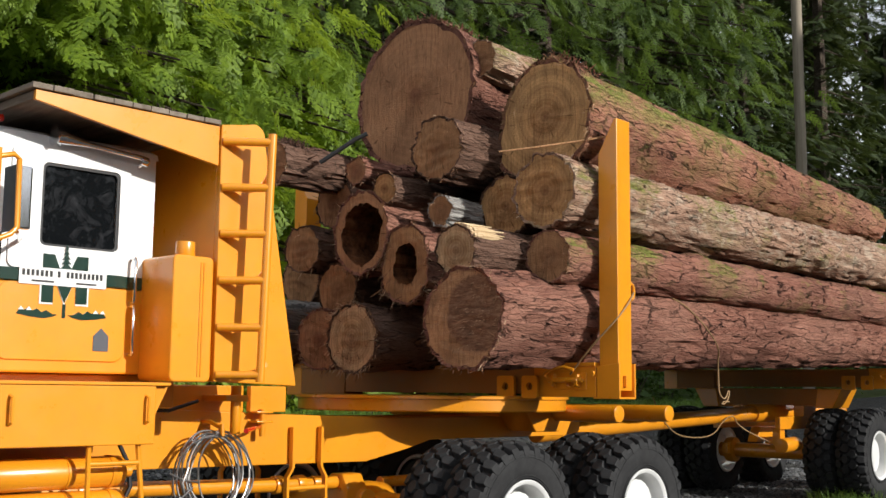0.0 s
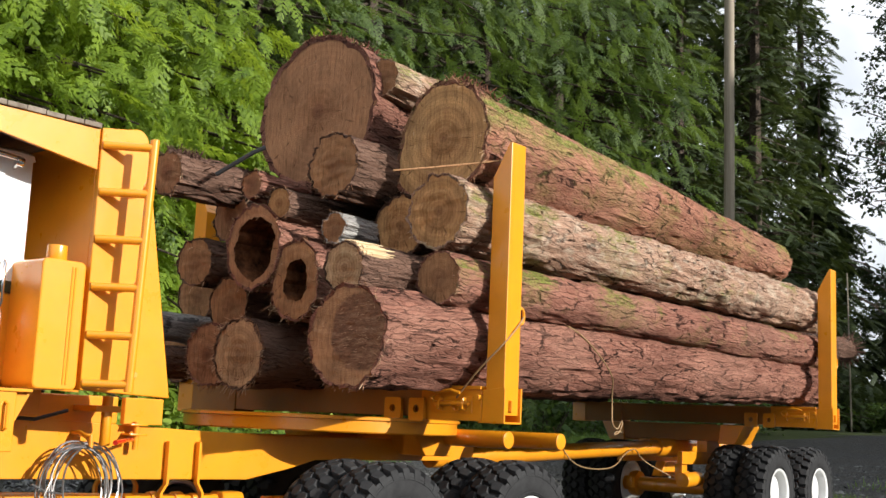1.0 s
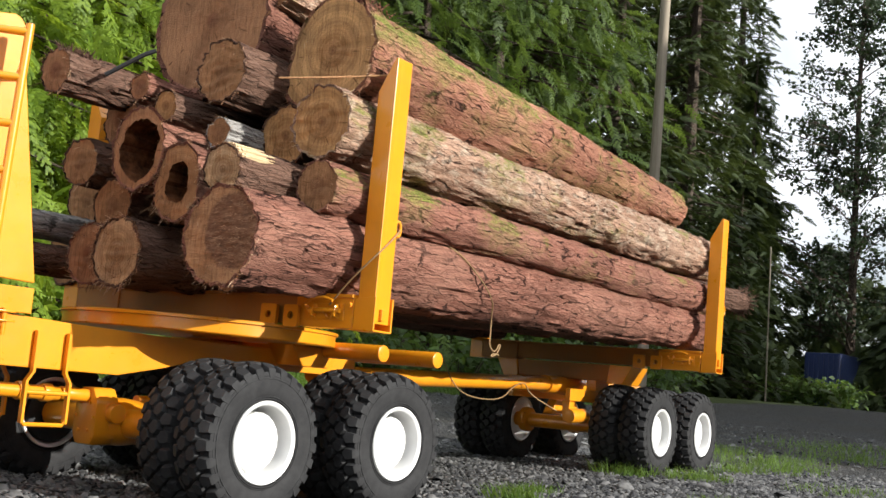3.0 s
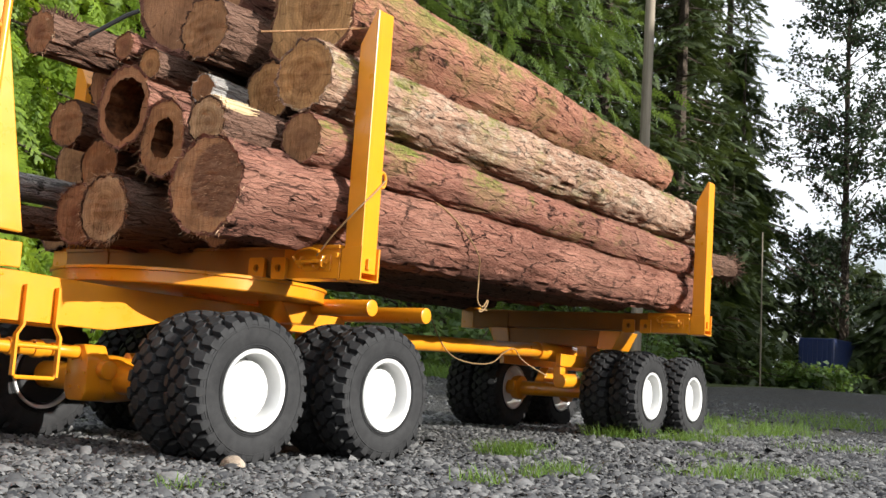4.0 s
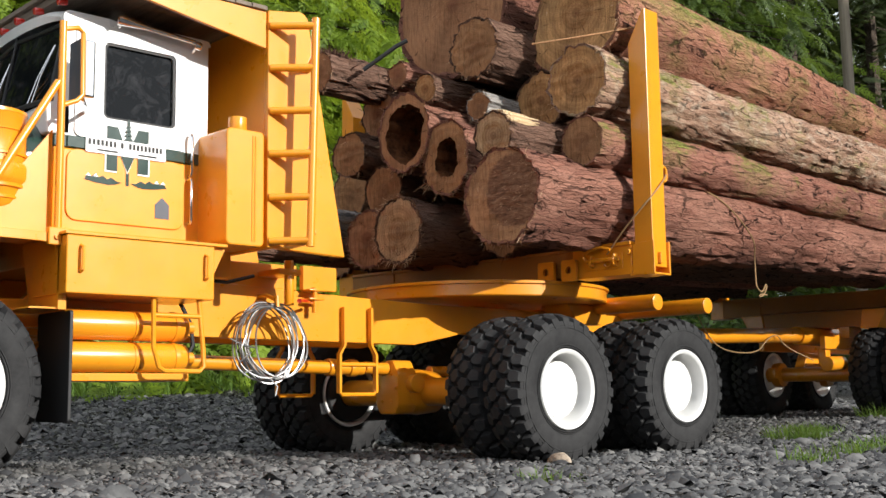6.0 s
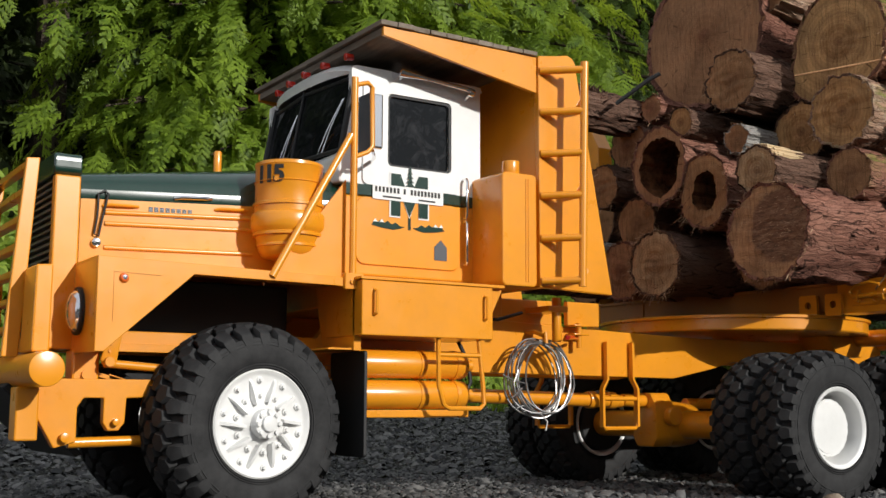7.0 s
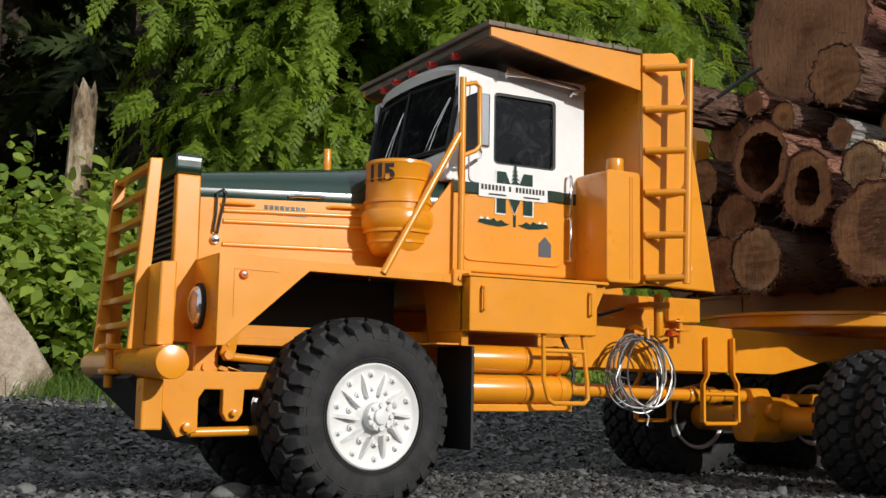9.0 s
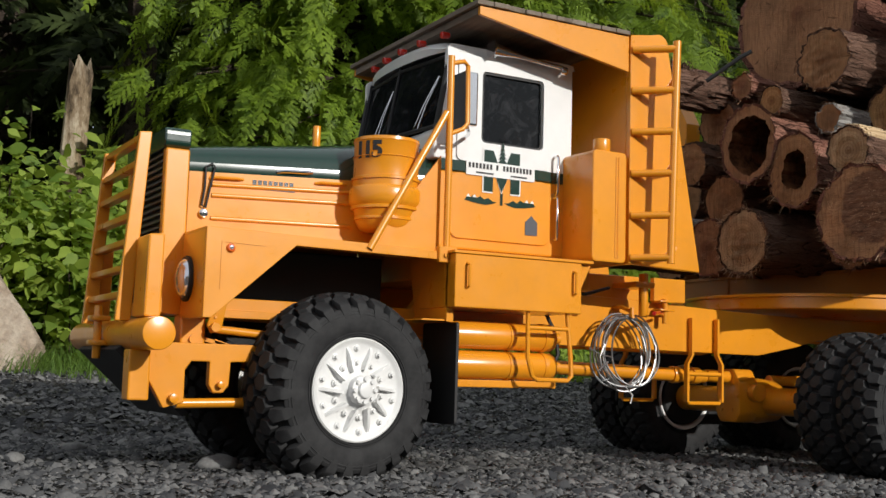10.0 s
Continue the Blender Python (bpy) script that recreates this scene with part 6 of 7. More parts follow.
make_log((-0.06, 0.357, 1.196), (1.9, 0.33, 1.13), 0.046, 0.035, SCALY_BARK, END_BROWN, "slim pale log lying on top of the load", seed=6)
make_log((-0.20, 0.368, 0.957), (1.9, 0.36, 0.95), 0.071, 0.06, BROWN_BARK, END_BROWN, "short stub log with flaking bark", seed=7, rough=1.4, splinters=25)
make_log((-0.085, 0.263, 0.829), (2.0, 0.27, 0.83), 0.069, 0.06, BROWN_BARK, END_TAN, "ring-marked log deep in the load", seed=8)
make_log((-0.255, 0.478, 0.868), (1.9, 0.50, 0.89), 0.035, 0.034, BROWN_BARK, END_TAN, "thin dark log with a clean pale cut", seed=9, rough=0.5)
make_log((-0.26, 0.566, 0.918), (1.9, 0.60, 0.92), 0.031, 0.03, RED_BARK, END_RED, "thin reddish pole with a ragged end", seed=10, splinters=15)
make_log((-0.358, 0.75, 0.946), (2.0, 0.80, 1.0), 0.050, 0.05, BROWN_BARK, END_RED, "brown log reaching out toward the cab", seed=11, splinters=10)
make_log((-0.26, 0.545, 0.772), (1.95, 0.60, 0.80), 0.090, 0.08, RED_BARK, END_RED, "hollow rotten log with a thin reddish shell", hollow=0.74, seed=12, egg=(0.92, 1.06), splinters=30)
make_log((-0.252, 0.414, 0.692), (1.95, 0.41, 0.69), 0.086, 0.08, RED_BARK, END_BROWN, "log with a rotten oval heart", hollow=0.52, seed=13, egg=(0.80, 1.02), splinters=45)
make_log((-0.306, 0.222, 0.703), (2.80, 0.225, 0.775), 0.053, 0.043, BROWN_BARK, END_PALE, "long log with a fresh pale split and a frayed tip", seed=14, splinters=15)
make_log((-0.26, 0.745, 0.748), (1.9, 0.85, 0.77), 0.056, 0.06, BROWN_BARK, END_BROWN, "brown log on the far side of the load", seed=15)
make_log((-0.22, 0.662, 0.650), (1.9, 0.70, 0.66), 0.062, 0.06, BROWN_BARK, END_BROWN, "brown log in the shade of the load", seed=16)
make_log((-0.30, 0.530, 0.528), (2.0, 0.55, 0.60), 0.075, 0.07, BROWN_BARK, END_PALE, "weathered log with a frayed pale end", seed=17, splinters=70)
make_log((-0.24, 0.700, 0.530), (2.0, 0.71, 0.60), 0.072, 0.07, RED_BARK, END_RED, "log with shaggy torn fibres", seed=18, splinters=50)
make_log((-0.2, 0.358, 0.813), (1.9, 0.37, 0.80), 0.034, 0.03, GREY_BARK, END_BROWN, "thin grey log with peeling bark", seed=19)
make_log((-0.15, 0.754, 0.875), (1.9, 0.76, 0.88), 0.060, 0.06, BROWN_BARK, END_RED, "brown-barked log behind the hollow one", seed=20, splinters=10)
make_log((-0.60, 0.905, 0.600), (1.9, 0.92, 0.62), 0.034, 0.04, GREY_BARK, END_BROWN, "grey birch-like pole on the far side", seed=21, rough=0.5)
make_log((-0.55, 0.86, 0.512), (1.9, 0.87, 0.545), 0.036, 0.04, BROWN_BARK, END_BROWN, "dark pole low on the far side", seed=22)
make_log((-0.05, 1.03, 0.548), (2.0, 1.03, 0.58), 0.072, 0.07, BROWN_BARK, END_BROWN, "brown log against the far stakes", seed=23)
make_log((-0.05, 0.98, 0.70), (2.0, 0.98, 0.72), 0.070, 0.07, BROWN_BARK, END_BROWN, "brown log above the far stakes' foot", seed=24)
make_log((-0.10, 0.375, 0.535), (2.0, 0.37, 0.58), 0.066, 0.066, BROWN_BARK, END_BROWN, "dark log filling the bottom tier", seed=25)

# fresh split on the long log's end
bm = bmesh.new()
rs = random.Random(3)
for k in range(46):
    a = radians(rs.uniform(5, 75))
    r = 0.054 + rs.uniform(-0.003, 0.002)
    x = rs.uniform(0.002, 0.03)
    ln = rs.uniform(0.03, 0.09)
    p = Vector((x, -r * math.cos(a) * -1, r * math.sin(a)))
    q = p + Vector((ln, 0.002, 0.002))
    cyl(bm, p, q, rs.uniform(0.003, 0.006), 5, 0.001)
SPLIT_LOG = [o for o in scene.objects if o.name.startswith("log") and "fresh pale split" in o.get("label", "")][0]
part("split_sliver", bm, SPLINTER, SPLIT_LOG, "fresh pale split wood", m=Matrix.Rotation(radians(80), 4, "X"))

# a pale bark strip lying across two log ends, and binder wires
bm = bmesh.new()
tube(bm, [(-0.20, 0.19, 0.925), (-0.14, 0.135, 0.938), (-0.07, 0.075, 0.955), (-0.02, 0.03, 0.968)], 0.0024, 6)
tagged(finish("bark_strip", bm, END_BROWN, None, "", True, LOAD), "thin pale strip of bark across the log ends", "bark")
bm = bmesh.new()
tube(bm, eased([(0.034, 0.0, 0.628), (0.0, -0.006, 0.60), (-0.038, 0.0, 0.565), (-0.05, 0.06, 0.505), (-0.05, 0.11, 0.45)]), 0.0020, 6)
tagged(finish("binder_wire", bm, RUST, None, "", True, LOAD), "rusty binder wire from stake ring to beam", "wire")
bm = bmesh.new()
tube(bm, eased([(0.36, 0.115, 0.655), (0.40, 0.085, 0.632), (0.44, 0.072, 0.605), (0.495, 0.066, 0.570), (0.555, 0.068, 0.528), (0.578, 0.085, 0.495), (0.588, 0.09, 0.470), (0.580, 0.085, 0.44), (0.571, 0.08, 0.414), (0.585, 0.075, 0.398), (0.600, 0.075, 0.404), (0.615, 0.075, 0.424), (0.610, 0.07, 0.412), (0.590, 0.07, 0.389), (0.562, 0.07, 0.384), (0.580, 0.072, 0.394), (0.607, 0.07, 0.392)]), 0.0019, 6)
tagged(finish("hanging_wire", bm, RUST, None, "", True, LOAD), "loose brown wire hanging below the bottom log", "wire")

bm = bmesh.new()
tube(bm, [(-0.290, 0.655, 0.945), (-0.246, 0.582, 0.999), (-0.230, 0.560, 1.012)], 0.0055, 8)
tagged(finish("steel_bar", bm, BLACK, None, "", True, LOAD), "black bar jammed among the upper logs", "bar")

# coil of wire rope on the frame hook
rc_ = random.Random(9)
coil = thing("wire_coil", "coil of bright steel wire rope hung on the frame", "wire rope")
for k in range(11):
    c = Vector((-0.524 + (0.010 if k % 2 else -0.010) + rc_.uniform(-0.008, 0.008), 0.344 - 0.0028 * k, 0.252 + rc_.uniform(-0.006, 0.004)))
    rx, rz = 0.068 + rc_.uniform(-0.010, 0.008), 0.077 + rc_.uniform(-0.007, 0.005)
    lean = rc_.uniform(-0.15, 0.15)
    pts = []
    for i in range(44):
        a = 2 * math.pi * i / 44
        x, z = rx * math.cos(a) * (1 + 0.05 * math.sin(3 * a + k)), rz * math.sin(a)
        pts.append(c + Vector((x + lean * z, 0.005 * math.sin(2 * a + k), z)))
    bm = bmesh.new()
    tube(bm, pts, 0.0019, 6, closed=True)
    part("loop", bm, STEEL, coil, smooth=True)
for pts, r in (([(-0.54, 0.335, 0.235), (-0.575, 0.33, 0.24), (-0.60, 0.335, 0.252)], 0.0015), ([(-0.555, 0.33, 0.225), (-0.585, 0.325, 0.205), (-0.57, 0.33, 0.185), (-0.552, 0.33, 0.19)], 0.002), ([(-0.51, 0.33, 0.175), (-0.495, 0.325, 0.158), (-0.50, 0.325, 0.140)], 0.0018), ([(-0.565, 0.33, 0.262), (-0.578, 0.328, 0.235), (-0.572, 0.33, 0.215)], 0.0018)):
    bm = bmesh.new()
    tube(bm, [(x - 0.034, y - 0.022, z + 0.004) for x, y, z in pts], r, 6)
    part("rope_end", bm, STEEL, coil, smooth=True)
bm = bmesh.new()
tube(bm, [(-0.525, 0.377, 0.348), (-0.525, 0.35, 0.348), (-0.525, 0.318, 0.338), (-0.525, 0.310, 0.325), (-0.525, 0.312, 0.345)], 0.0045, 8)
part("coil_hook", bm, ORANGE, truck, smooth=True)

# ---- woods ----
def frond(n_side, sub, width, rnd):
    """A flat drooping spray along +x, one unit long: (leaves, 3, 3)."""
    q = []

    def leaf(p, d, w, ln):
        p, d = np.array(p), np.array(d)
        side = np.array((-d[1], d[0], 0.0))
        q.append([p + side * w * 0.75, p + d * ln, p - side * w * 0.75])

    for k in range(n_side):
        t = (k + 0.5) / n_side
        for s in (-1, 1):
            a = s * (0.95 - 0.35 * t + rnd.uniform(-0.15, 0.15))
            d = (math.cos(a), math.sin(a), rnd.uniform(-0.25, 0.10))
            ln = (0.42 * (1 - 0.75 * t) * min(1.0, 0.45 + 2.2 * t)) * rnd.uniform(0.8, 1.15)
            p = (t, 0, 0)
            leaf(p, d, width * 0.5, ln)
            for j in range(sub):
                tt = (j + 1) / (sub + 1)
                pp = (p[0] + d[0] * ln * tt, p[1] + d[1] * ln * tt, d[2] * ln * tt)
                for s2 in (-1, 1):
                    aa = a + s2 * 0.7
                    leaf(pp, (math.cos(aa), math.sin(aa), d[2] + rnd.uniform(-0.2, 0.1)), width * 0.42, ln * 0.42 * (1 - 0.5 * tt))
    leaf((0, 0, 0), (1, 0, 0), width * 0.4, 1.05)
    a = np.array(q)
    a[..., 2] += -0.22 * a[..., 0] ** 2
    return a


def place(proto, mats):
    """Copies of a leaf set by an array of 4 x 4 matrices."""
    h = np.concatenate([proto.reshape(-1, 3), np.ones((proto.shape[0] * 3, 1))], axis=1)
    out = np.einsum("nij,kj->nki", mats[:, :3, :], h)
    return out.reshape(-1, 3, 3)


def frames_of(pos, yaw, pitch, roll, size):
    ms = np.empty((len(pos), 4, 4))
    for i in range(len(pos)):
        m = Matrix.LocRotScale(pos[i], Euler((roll[i], pitch[i], yaw[i])), (size[i],) * 3)
        ms[i] = np.array(m)
    return ms


RW = random.Random(21)
CEDAR_FRONDS = [frond(8, 3, 0.080, RW) for _ in range(4)]
FIR_FRONDS = [frond(8, 1, 0.085, RW) for _ in range(3)]
FAR_FRONDS = [frond(8, 0, 0.17, RW) for _ in range(3)]


def trunk_mesh(parent, x, y, z0, height, r, lean=(0, 0), limbs=()):
    bm = bmesh.new()
    pts = [(x + lean[0] * t + 0.03 * math.sin(5 * t), y + lean[1] * t, z0 - 0.1 + height * t) for t in np.linspace(0, 1, 9)]
    rings = []
    for i, p in enumerate(pts):
        rr = r * (1 - 0.85 * i / 8) + (0.3 * r if i == 0 else 0)
        rings.append([bm.verts.new((p[0] + rr * math.cos(k * 0.6283) * (1 + 0.1 * math.sin(k * 2.1)), p[1] + rr * math.sin(k * 0.6283), p[2])) for k in range(10)])
    for a, b in zip(rings, rings[1:]):
        for k in range(10):
            bm.faces.new((a[k], a[(k + 1) % 10], b[(k + 1) % 10], b[k]))
    for a, b in limbs:
        cyl(bm, a, b, 0.022, 6, 0.006)
    return part("trunk", bm, TRUNK, parent, "", True)


def conifer(name, label, x, y, height, reach, count, size, protos, material, seed, low=0.15, droop=0.5, group="trees behind the yard", front=None, ztop=99.0, sub_yaw=None):
    """A conifer: trunk, drooping limbs with sprays hung along them."""
    rnd = np.random.RandomState(seed)
    z0 = ground_z(x, y)
    tree = thing(name, label, "tree", group)
    pos, yaw, pitch, roll, sz, limbs = [], [], [], [], [], []
    n_limb = max(14, count // 16)
    made = 0
    while made < n_limb:
        t = rnd.uniform(0, 1) ** 1.25
        h = low * height + (1 - low) * height * t
        if h > ztop:
            continue
        a = rnd.uniform(0, 2 * math.pi)
        if front is not None and math.cos(a - front) < -0.15 and rnd.rand() < 0.8:
            continue
        made += 1
        ln = reach * (1 - 0.88 * t) * rnd.uniform(0.65, 1.1)
        limbs.append(((x, y, z0 + h), (x + 0.8 * ln * math.cos(a), y + 0.8 * ln * math.sin(a), z0 + h - droop * 0.35 * ln)))
        for _ in range(count // n_limb):
            s = rnd.uniform(0.25, 1.05)
            d = s * ln
            pos.append((x + d * math.cos(a) + rnd.normal(0, 0.10 * reach * 0.6), y + d * math.sin(a) + rnd.normal(0, 0.06 * reach), z0 + h - droop * 0.5 * ln * s * s + rnd.normal(0, 0.05 * reach)))
            yaw.append(a + rnd.normal(0, 0.7 if sub_yaw is None else sub_yaw))
            pitch.append(rnd.uniform(0.05, 1.0) * droop * 1.6)
            roll.append(rnd.normal(0, 0.5))
            sz.append(size * rnd.uniform(0.6, 1.25))
    ms = frames_of(pos, yaw, pitch, roll, sz)
    pick = rnd.randint(0, len(protos), len(ms))
    qs = np.concatenate([place(p, ms[pick == i]) for i, p in enumerate(protos)])
    leaves_mesh("crown", qs, material, tree)
    trunk_mesh(tree, x, y, z0, min(height, ztop + 1.0), max(0.04, 0.014 * height), limbs=limbs)
    return tree


# near cedars whose boughs hang over the yard
for i, (x, y, reach, n, size) in enumerate(((0.85, 5.2, 1.45, 2000, 0.28), (1.2, 5.3, 2.3, 3000, 0.30), (2.8, 5.7, 2.4, 2600, 0.31), (4.6, 6.4, 2.5, 2000, 0.30), (6.5, 6.9, 2.6, 2000, 0.31), (8.8, 7.2, 2.7, 2000, 0.33), (11.2, 7.4, 2.8, 2000, 0.35))):
    # from x 4 on the crowns use the needle colour darkened for shade
    conifer("cedar_tree", "green western cedar with drooping feathery boughs", x, y, 8.0 if x < 5 else 11.0, reach, n, size, CEDAR_FRONDS if x < 4 else FIR_FRONDS, CEDAR if x < 4 else SHADED_CEDAR, 40 + i, low=0.04, droop=0.75, front=-1.75, ztop=4.4 if x < 5 else 6.5)
# extra cedar, boughs above the view, added to shade the wood behind it
conifer("cedar_tree", "added cedar with high unseen boughs that shade the wood behind", -1.3, 5.4, 7.5, 2.3, 2000, 0.42, CEDAR_FRONDS, CEDAR, 39, low=0.53, droop=0.6)
# taller dark conifers farther off
RT = random.Random(4)
spots = [(-7.5, 9), (-5.8, 8.2), (-4.2, 9.2), (-2.5, 8.6), (-0.9, 9.4), (0.6, 8.5), (2.2, 9.3), (3.8, 8.6), (5.4, 9.6), (7.0, 9.2), (8.6, 10.2), (10.2, 9.8), (11.8, 10.4), (13.4, 9.6), (15.0, 10.4), (16.6, 9.4), (18.2, 10.2), (19.8, 9.2), (15.5, 8.2), (18.0, 8.0), (21.2, 9.8), (-3.4, 11.5), (0.0, 11.5), (3.5, 12), (7, 12.5), (11, 13), (15, 13), (19, 13), (22.2, 9.8), (24.6, 10.4)]
for i, (x, y) in enumerate(spots):
    conifer("conifer_tree", "tall dark conifer at the edge of the woods", x + RT.uniform(-0.5, 0.5), y + RT.uniform(-0.4, 0.4), RT.uniform(10, 14), RT.uniform(1.8, 2.5), 3000 if x > 8 else 800, 0.32 if x > 8 else 0.6, FAR_FRONDS, SPRUCE, 80 + i, low=0.03, droop=0.55 if x < 12 else 0.35, sub_yaw=1.2)
conifer("conifer_tree", "tall dark conifer at the edge of the woods", 23.6, 9.3, 8.2, 1.6, 1500, 0.45, FAR_FRONDS, SPRUCE, 131, low=0.03, droop=0.4, sub_yaw=1.2)
# lower trees across the gap of sky, and young firs
for i, (x, y, hgt) in enumerate(((22.5, 9.0, 5.6), (24.5, 9.2, 4.4), (25.5, 8.2, 3.8), (27.5, 8.6, 4.2), (29.5, 8.2, 3.6), (31.5, 7.2, 4.5), (33, 5.6, 5.0), (27, 6.6, 2.6), (30, 5.5, 2.9), (32, 3.5, 4.0), (33, 1.5, 4.5), (23.0, 5.6, 2.1), (24.0, 4.6, 2.3), (25.5, 3.4, 2.6), (27, 2.2, 3.0), (29, 3.8, 3.4), (20.4, 8.2, 2.4))):
    conifer("young_fir", "young fir at the far end of the yard", x, y, hgt, 1.5, 600, 0.5, FAR_FRONDS, SPRUCE, 140 + i, low=0.02, droop=0.5)


# tall trees past the open end of the yard, which keep the far road in shade
for i, (x, y) in enumerate(((7.4, -6.4), (8.8, -5.8), (10.3, -6.3), (12.2, -5.6), (14.2, -6.2), (16.5, -5.6), (18.8, -6.0), (21.5, -5.0), (24.0, -4.0))):
    conifer("shade_conifer", "tall conifer beyond the open end of the yard", x, y, 6.4 if i < 2 else 6.6 + 0.35 * i, 2.0, 800, 1.1, FAR_FRONDS, SPRUCE, 180 + i, low=0.05, droop=0.55)


# the depth of the wood behind the front rows
def deep_woods():
    rnd = np.random.RandomState(77)
    n = 13000
    x, y = rnd.uniform(-13, 21, n), rnd.uniform(12.5, 17, n)
    z = 9.5 * rnd.uniform(0, 1, n) ** 0.9
    ms = frames_of(np.stack([x, y, z], 1), rnd.uniform(0, 6.28, n), rnd.uniform(0.2, 1.0, n), rnd.normal(0, 0.5, n), rnd.uniform(0.9, 1.6, n))
    tagged(leaves_mesh("deep_woods", place(FAR_FRONDS[0], ms), SPRUCE), "dense dark conifer boughs deep in the wood", "woods", kind="stuff")


deep_woods()


# the wood on the other side of the yard, behind the camera
for i in range(13):
    x, y = -17 + 2.6 * i + RT.uniform(-0.6, 0.6), -15.5 + RT.uniform(-1.5, 1.0)
    conifer("far_side_conifer", "conifer across the yard behind the viewer", x, y, RT.uniform(3.2, 4.1), 2.2, 420, 1.3, FAR_FRONDS, SPRUCE, 400 + i, low=0.02, droop=0.5)


def leafy(name, label, category, x, y, z, spread, height, n, leaf, material, seed, stems=5, stem_r=0.01, clump=14, base=0.15):
    """A broad-leaved plant: forking stems with clumps of separate leaves."""
    rnd = np.random.RandomState(seed)
    ob = thing(name, label, category, "undergrowth" if category == "shrub" else "")
    bm = bmesh.new()
    tips = []
    for s in range(stems):
        a, r = rnd.uniform(0, 6.28), spread * math.sqrt(rnd.uniform(0.02, 1))
        top = Vector((x + r * math.cos(a), y + r * math.sin(a), z + height * rnd.uniform(0.55, 1.0)))
        root = Vector((x + 0.25 * r * math.cos(a), y + 0.25 * r * math.sin(a), z - 0.03))
        pts = [root.lerp(top, t) + Vector((0, 0, 0.12 * height * math.sin(math.pi * t))) for t in np.linspace(0, 1, 6)]
        tube(bm, pts, stem_r * 0.6, 5)
        tips += [(p, t) for p, t in zip(pts, np.linspace(0, 1, 6)) if t > base]
    part("stem", bm, TRUNK, ob)
    pos = np.array([np.array(tips[rnd.randint(len(tips))][0]) for _ in range(max(1, n // clump))])
    pos = np.repeat(pos, clump, axis=0) + rnd.normal(0, 1, (len(pos) * clump, 3)) * np.array((spread * 0.26, spread * 0.26, height * 0.10))
    k = len(pos)
    d = rnd.normal(0, 1, (k, 3))
    d[:, 2] = -0.25 + 0.45 * d[:, 2]
    d /= np.linalg.norm(d, axis=1)[:, None]
    up = np.array((0.15, -0.7, 0.9)) + rnd.normal(0, 0.60, (k, 3))
    w = np.cross(d, up)
    w /= np.linalg.norm(w, axis=1)[:, None]
    s = leaf * rnd.uniform(0.45, 1.4, (k, 1))
    nrm = np.cross(w, d)
    q = np.stack([pos, pos + d * s * 0.22 + w * s * 0.24 + nrm * s * 0.05, pos + d * s * 0.50 + w * s * 0.30 + nrm * s * 0.07, pos + d * s * 0.78 + w * s * 0.15 + nrm * s * 0.03, pos + d * s * 1.05 - nrm * s * 0.08, pos + d * s * 0.78 - w * s * 0.15 + nrm * s * 0.03, pos + d * s * 0.50 - w * s * 0.30 + nrm * s * 0.07, pos + d * s * 0.22 - w * s * 0.24 + nrm * s * 0.05], axis=1)
    leaves_mesh("foliage", q, material, ob)
    return ob


# broad-leaved trees against the sky
def alder(x, y, height, reach, limbs, seed):
    rnd = np.random.RandomState(seed)
    z0 = ground_z(x, y)
    tree = thing("alder_tree", "dark sparse broad-leaved tree against the sky", "tree")
    bm = bmesh.new()
    trunk = [Vector((x + 0.15 * math.sin(4 * t), y + 0.1 * math.sin(3 * t), z0 - 0.1 + height * t)) for t in np.linspace(0, 1, 10)]
    for i, (p, q) in enumerate(zip(trunk, trunk[1:])):
        cyl(bm, p, q, 0.11 * (1 - i / 10) + 0.012, 8, 0.11 * (0.9 - i / 10) + 0.012)
    pos = []
    for k in range(limbs):
        t = rnd.uniform(0.12, 0.98)
        a = rnd.uniform(0, 6.283)
        ln = reach * (1 - 0.6 * t) * rnd.uniform(0.6, 1.15)
        root = trunk[0].lerp(trunk[-1], t)
        tip = root + Vector((ln * math.cos(a), ln * math.sin(a), ln * rnd.uniform(0.15, 0.7)))
        bow = Vector((0, 0, 0.12 * ln))
        line = [root.lerp(tip, s) + bow * math.sin(math.pi * s) for s in np.linspace(0, 1, 6)]
        for p, q in zip(line, line[1:]):
            cyl(bm, p, q, 0.016, 4, 0.012)
        for j in range(7):
            s = rnd.uniform(0.25, 1.0)
            p = root.lerp(tip, s) + bow * math.sin(math.pi * s)
            q = p + Vector((rnd.normal(0, 0.32), rnd.normal(0, 0.32), rnd.normal(0.05, 0.22)))
            cyl(bm, p, q, 0.008, 3, 0.004)
            for _ in range(24):
                w = p.lerp(q, rnd.uniform(0.2, 1.1))
                pos.append((w.x + rnd.normal(0, 0.07), w.y + rnd.normal(0, 0.07), w.z + rnd.normal(0, 0.07)))
    part("trunk", bm, TRUNK, tree)
    pos = np.array(pos)
    k = len(pos)
    d = rnd.normal(0, 1, (k, 3))
    d /= np.linalg.norm(d, axis=1)[:, None]
    w = np.cross(d, rnd.normal(0, 1, (k, 3)))
    w /= np.linalg.norm(w, axis=1)[:, None]
    s = 0.095 * rnd.uniform(0.5, 1.3, (k, 1))
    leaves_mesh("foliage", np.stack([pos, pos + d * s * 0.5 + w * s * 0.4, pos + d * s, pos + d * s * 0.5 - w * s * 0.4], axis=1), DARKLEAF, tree)


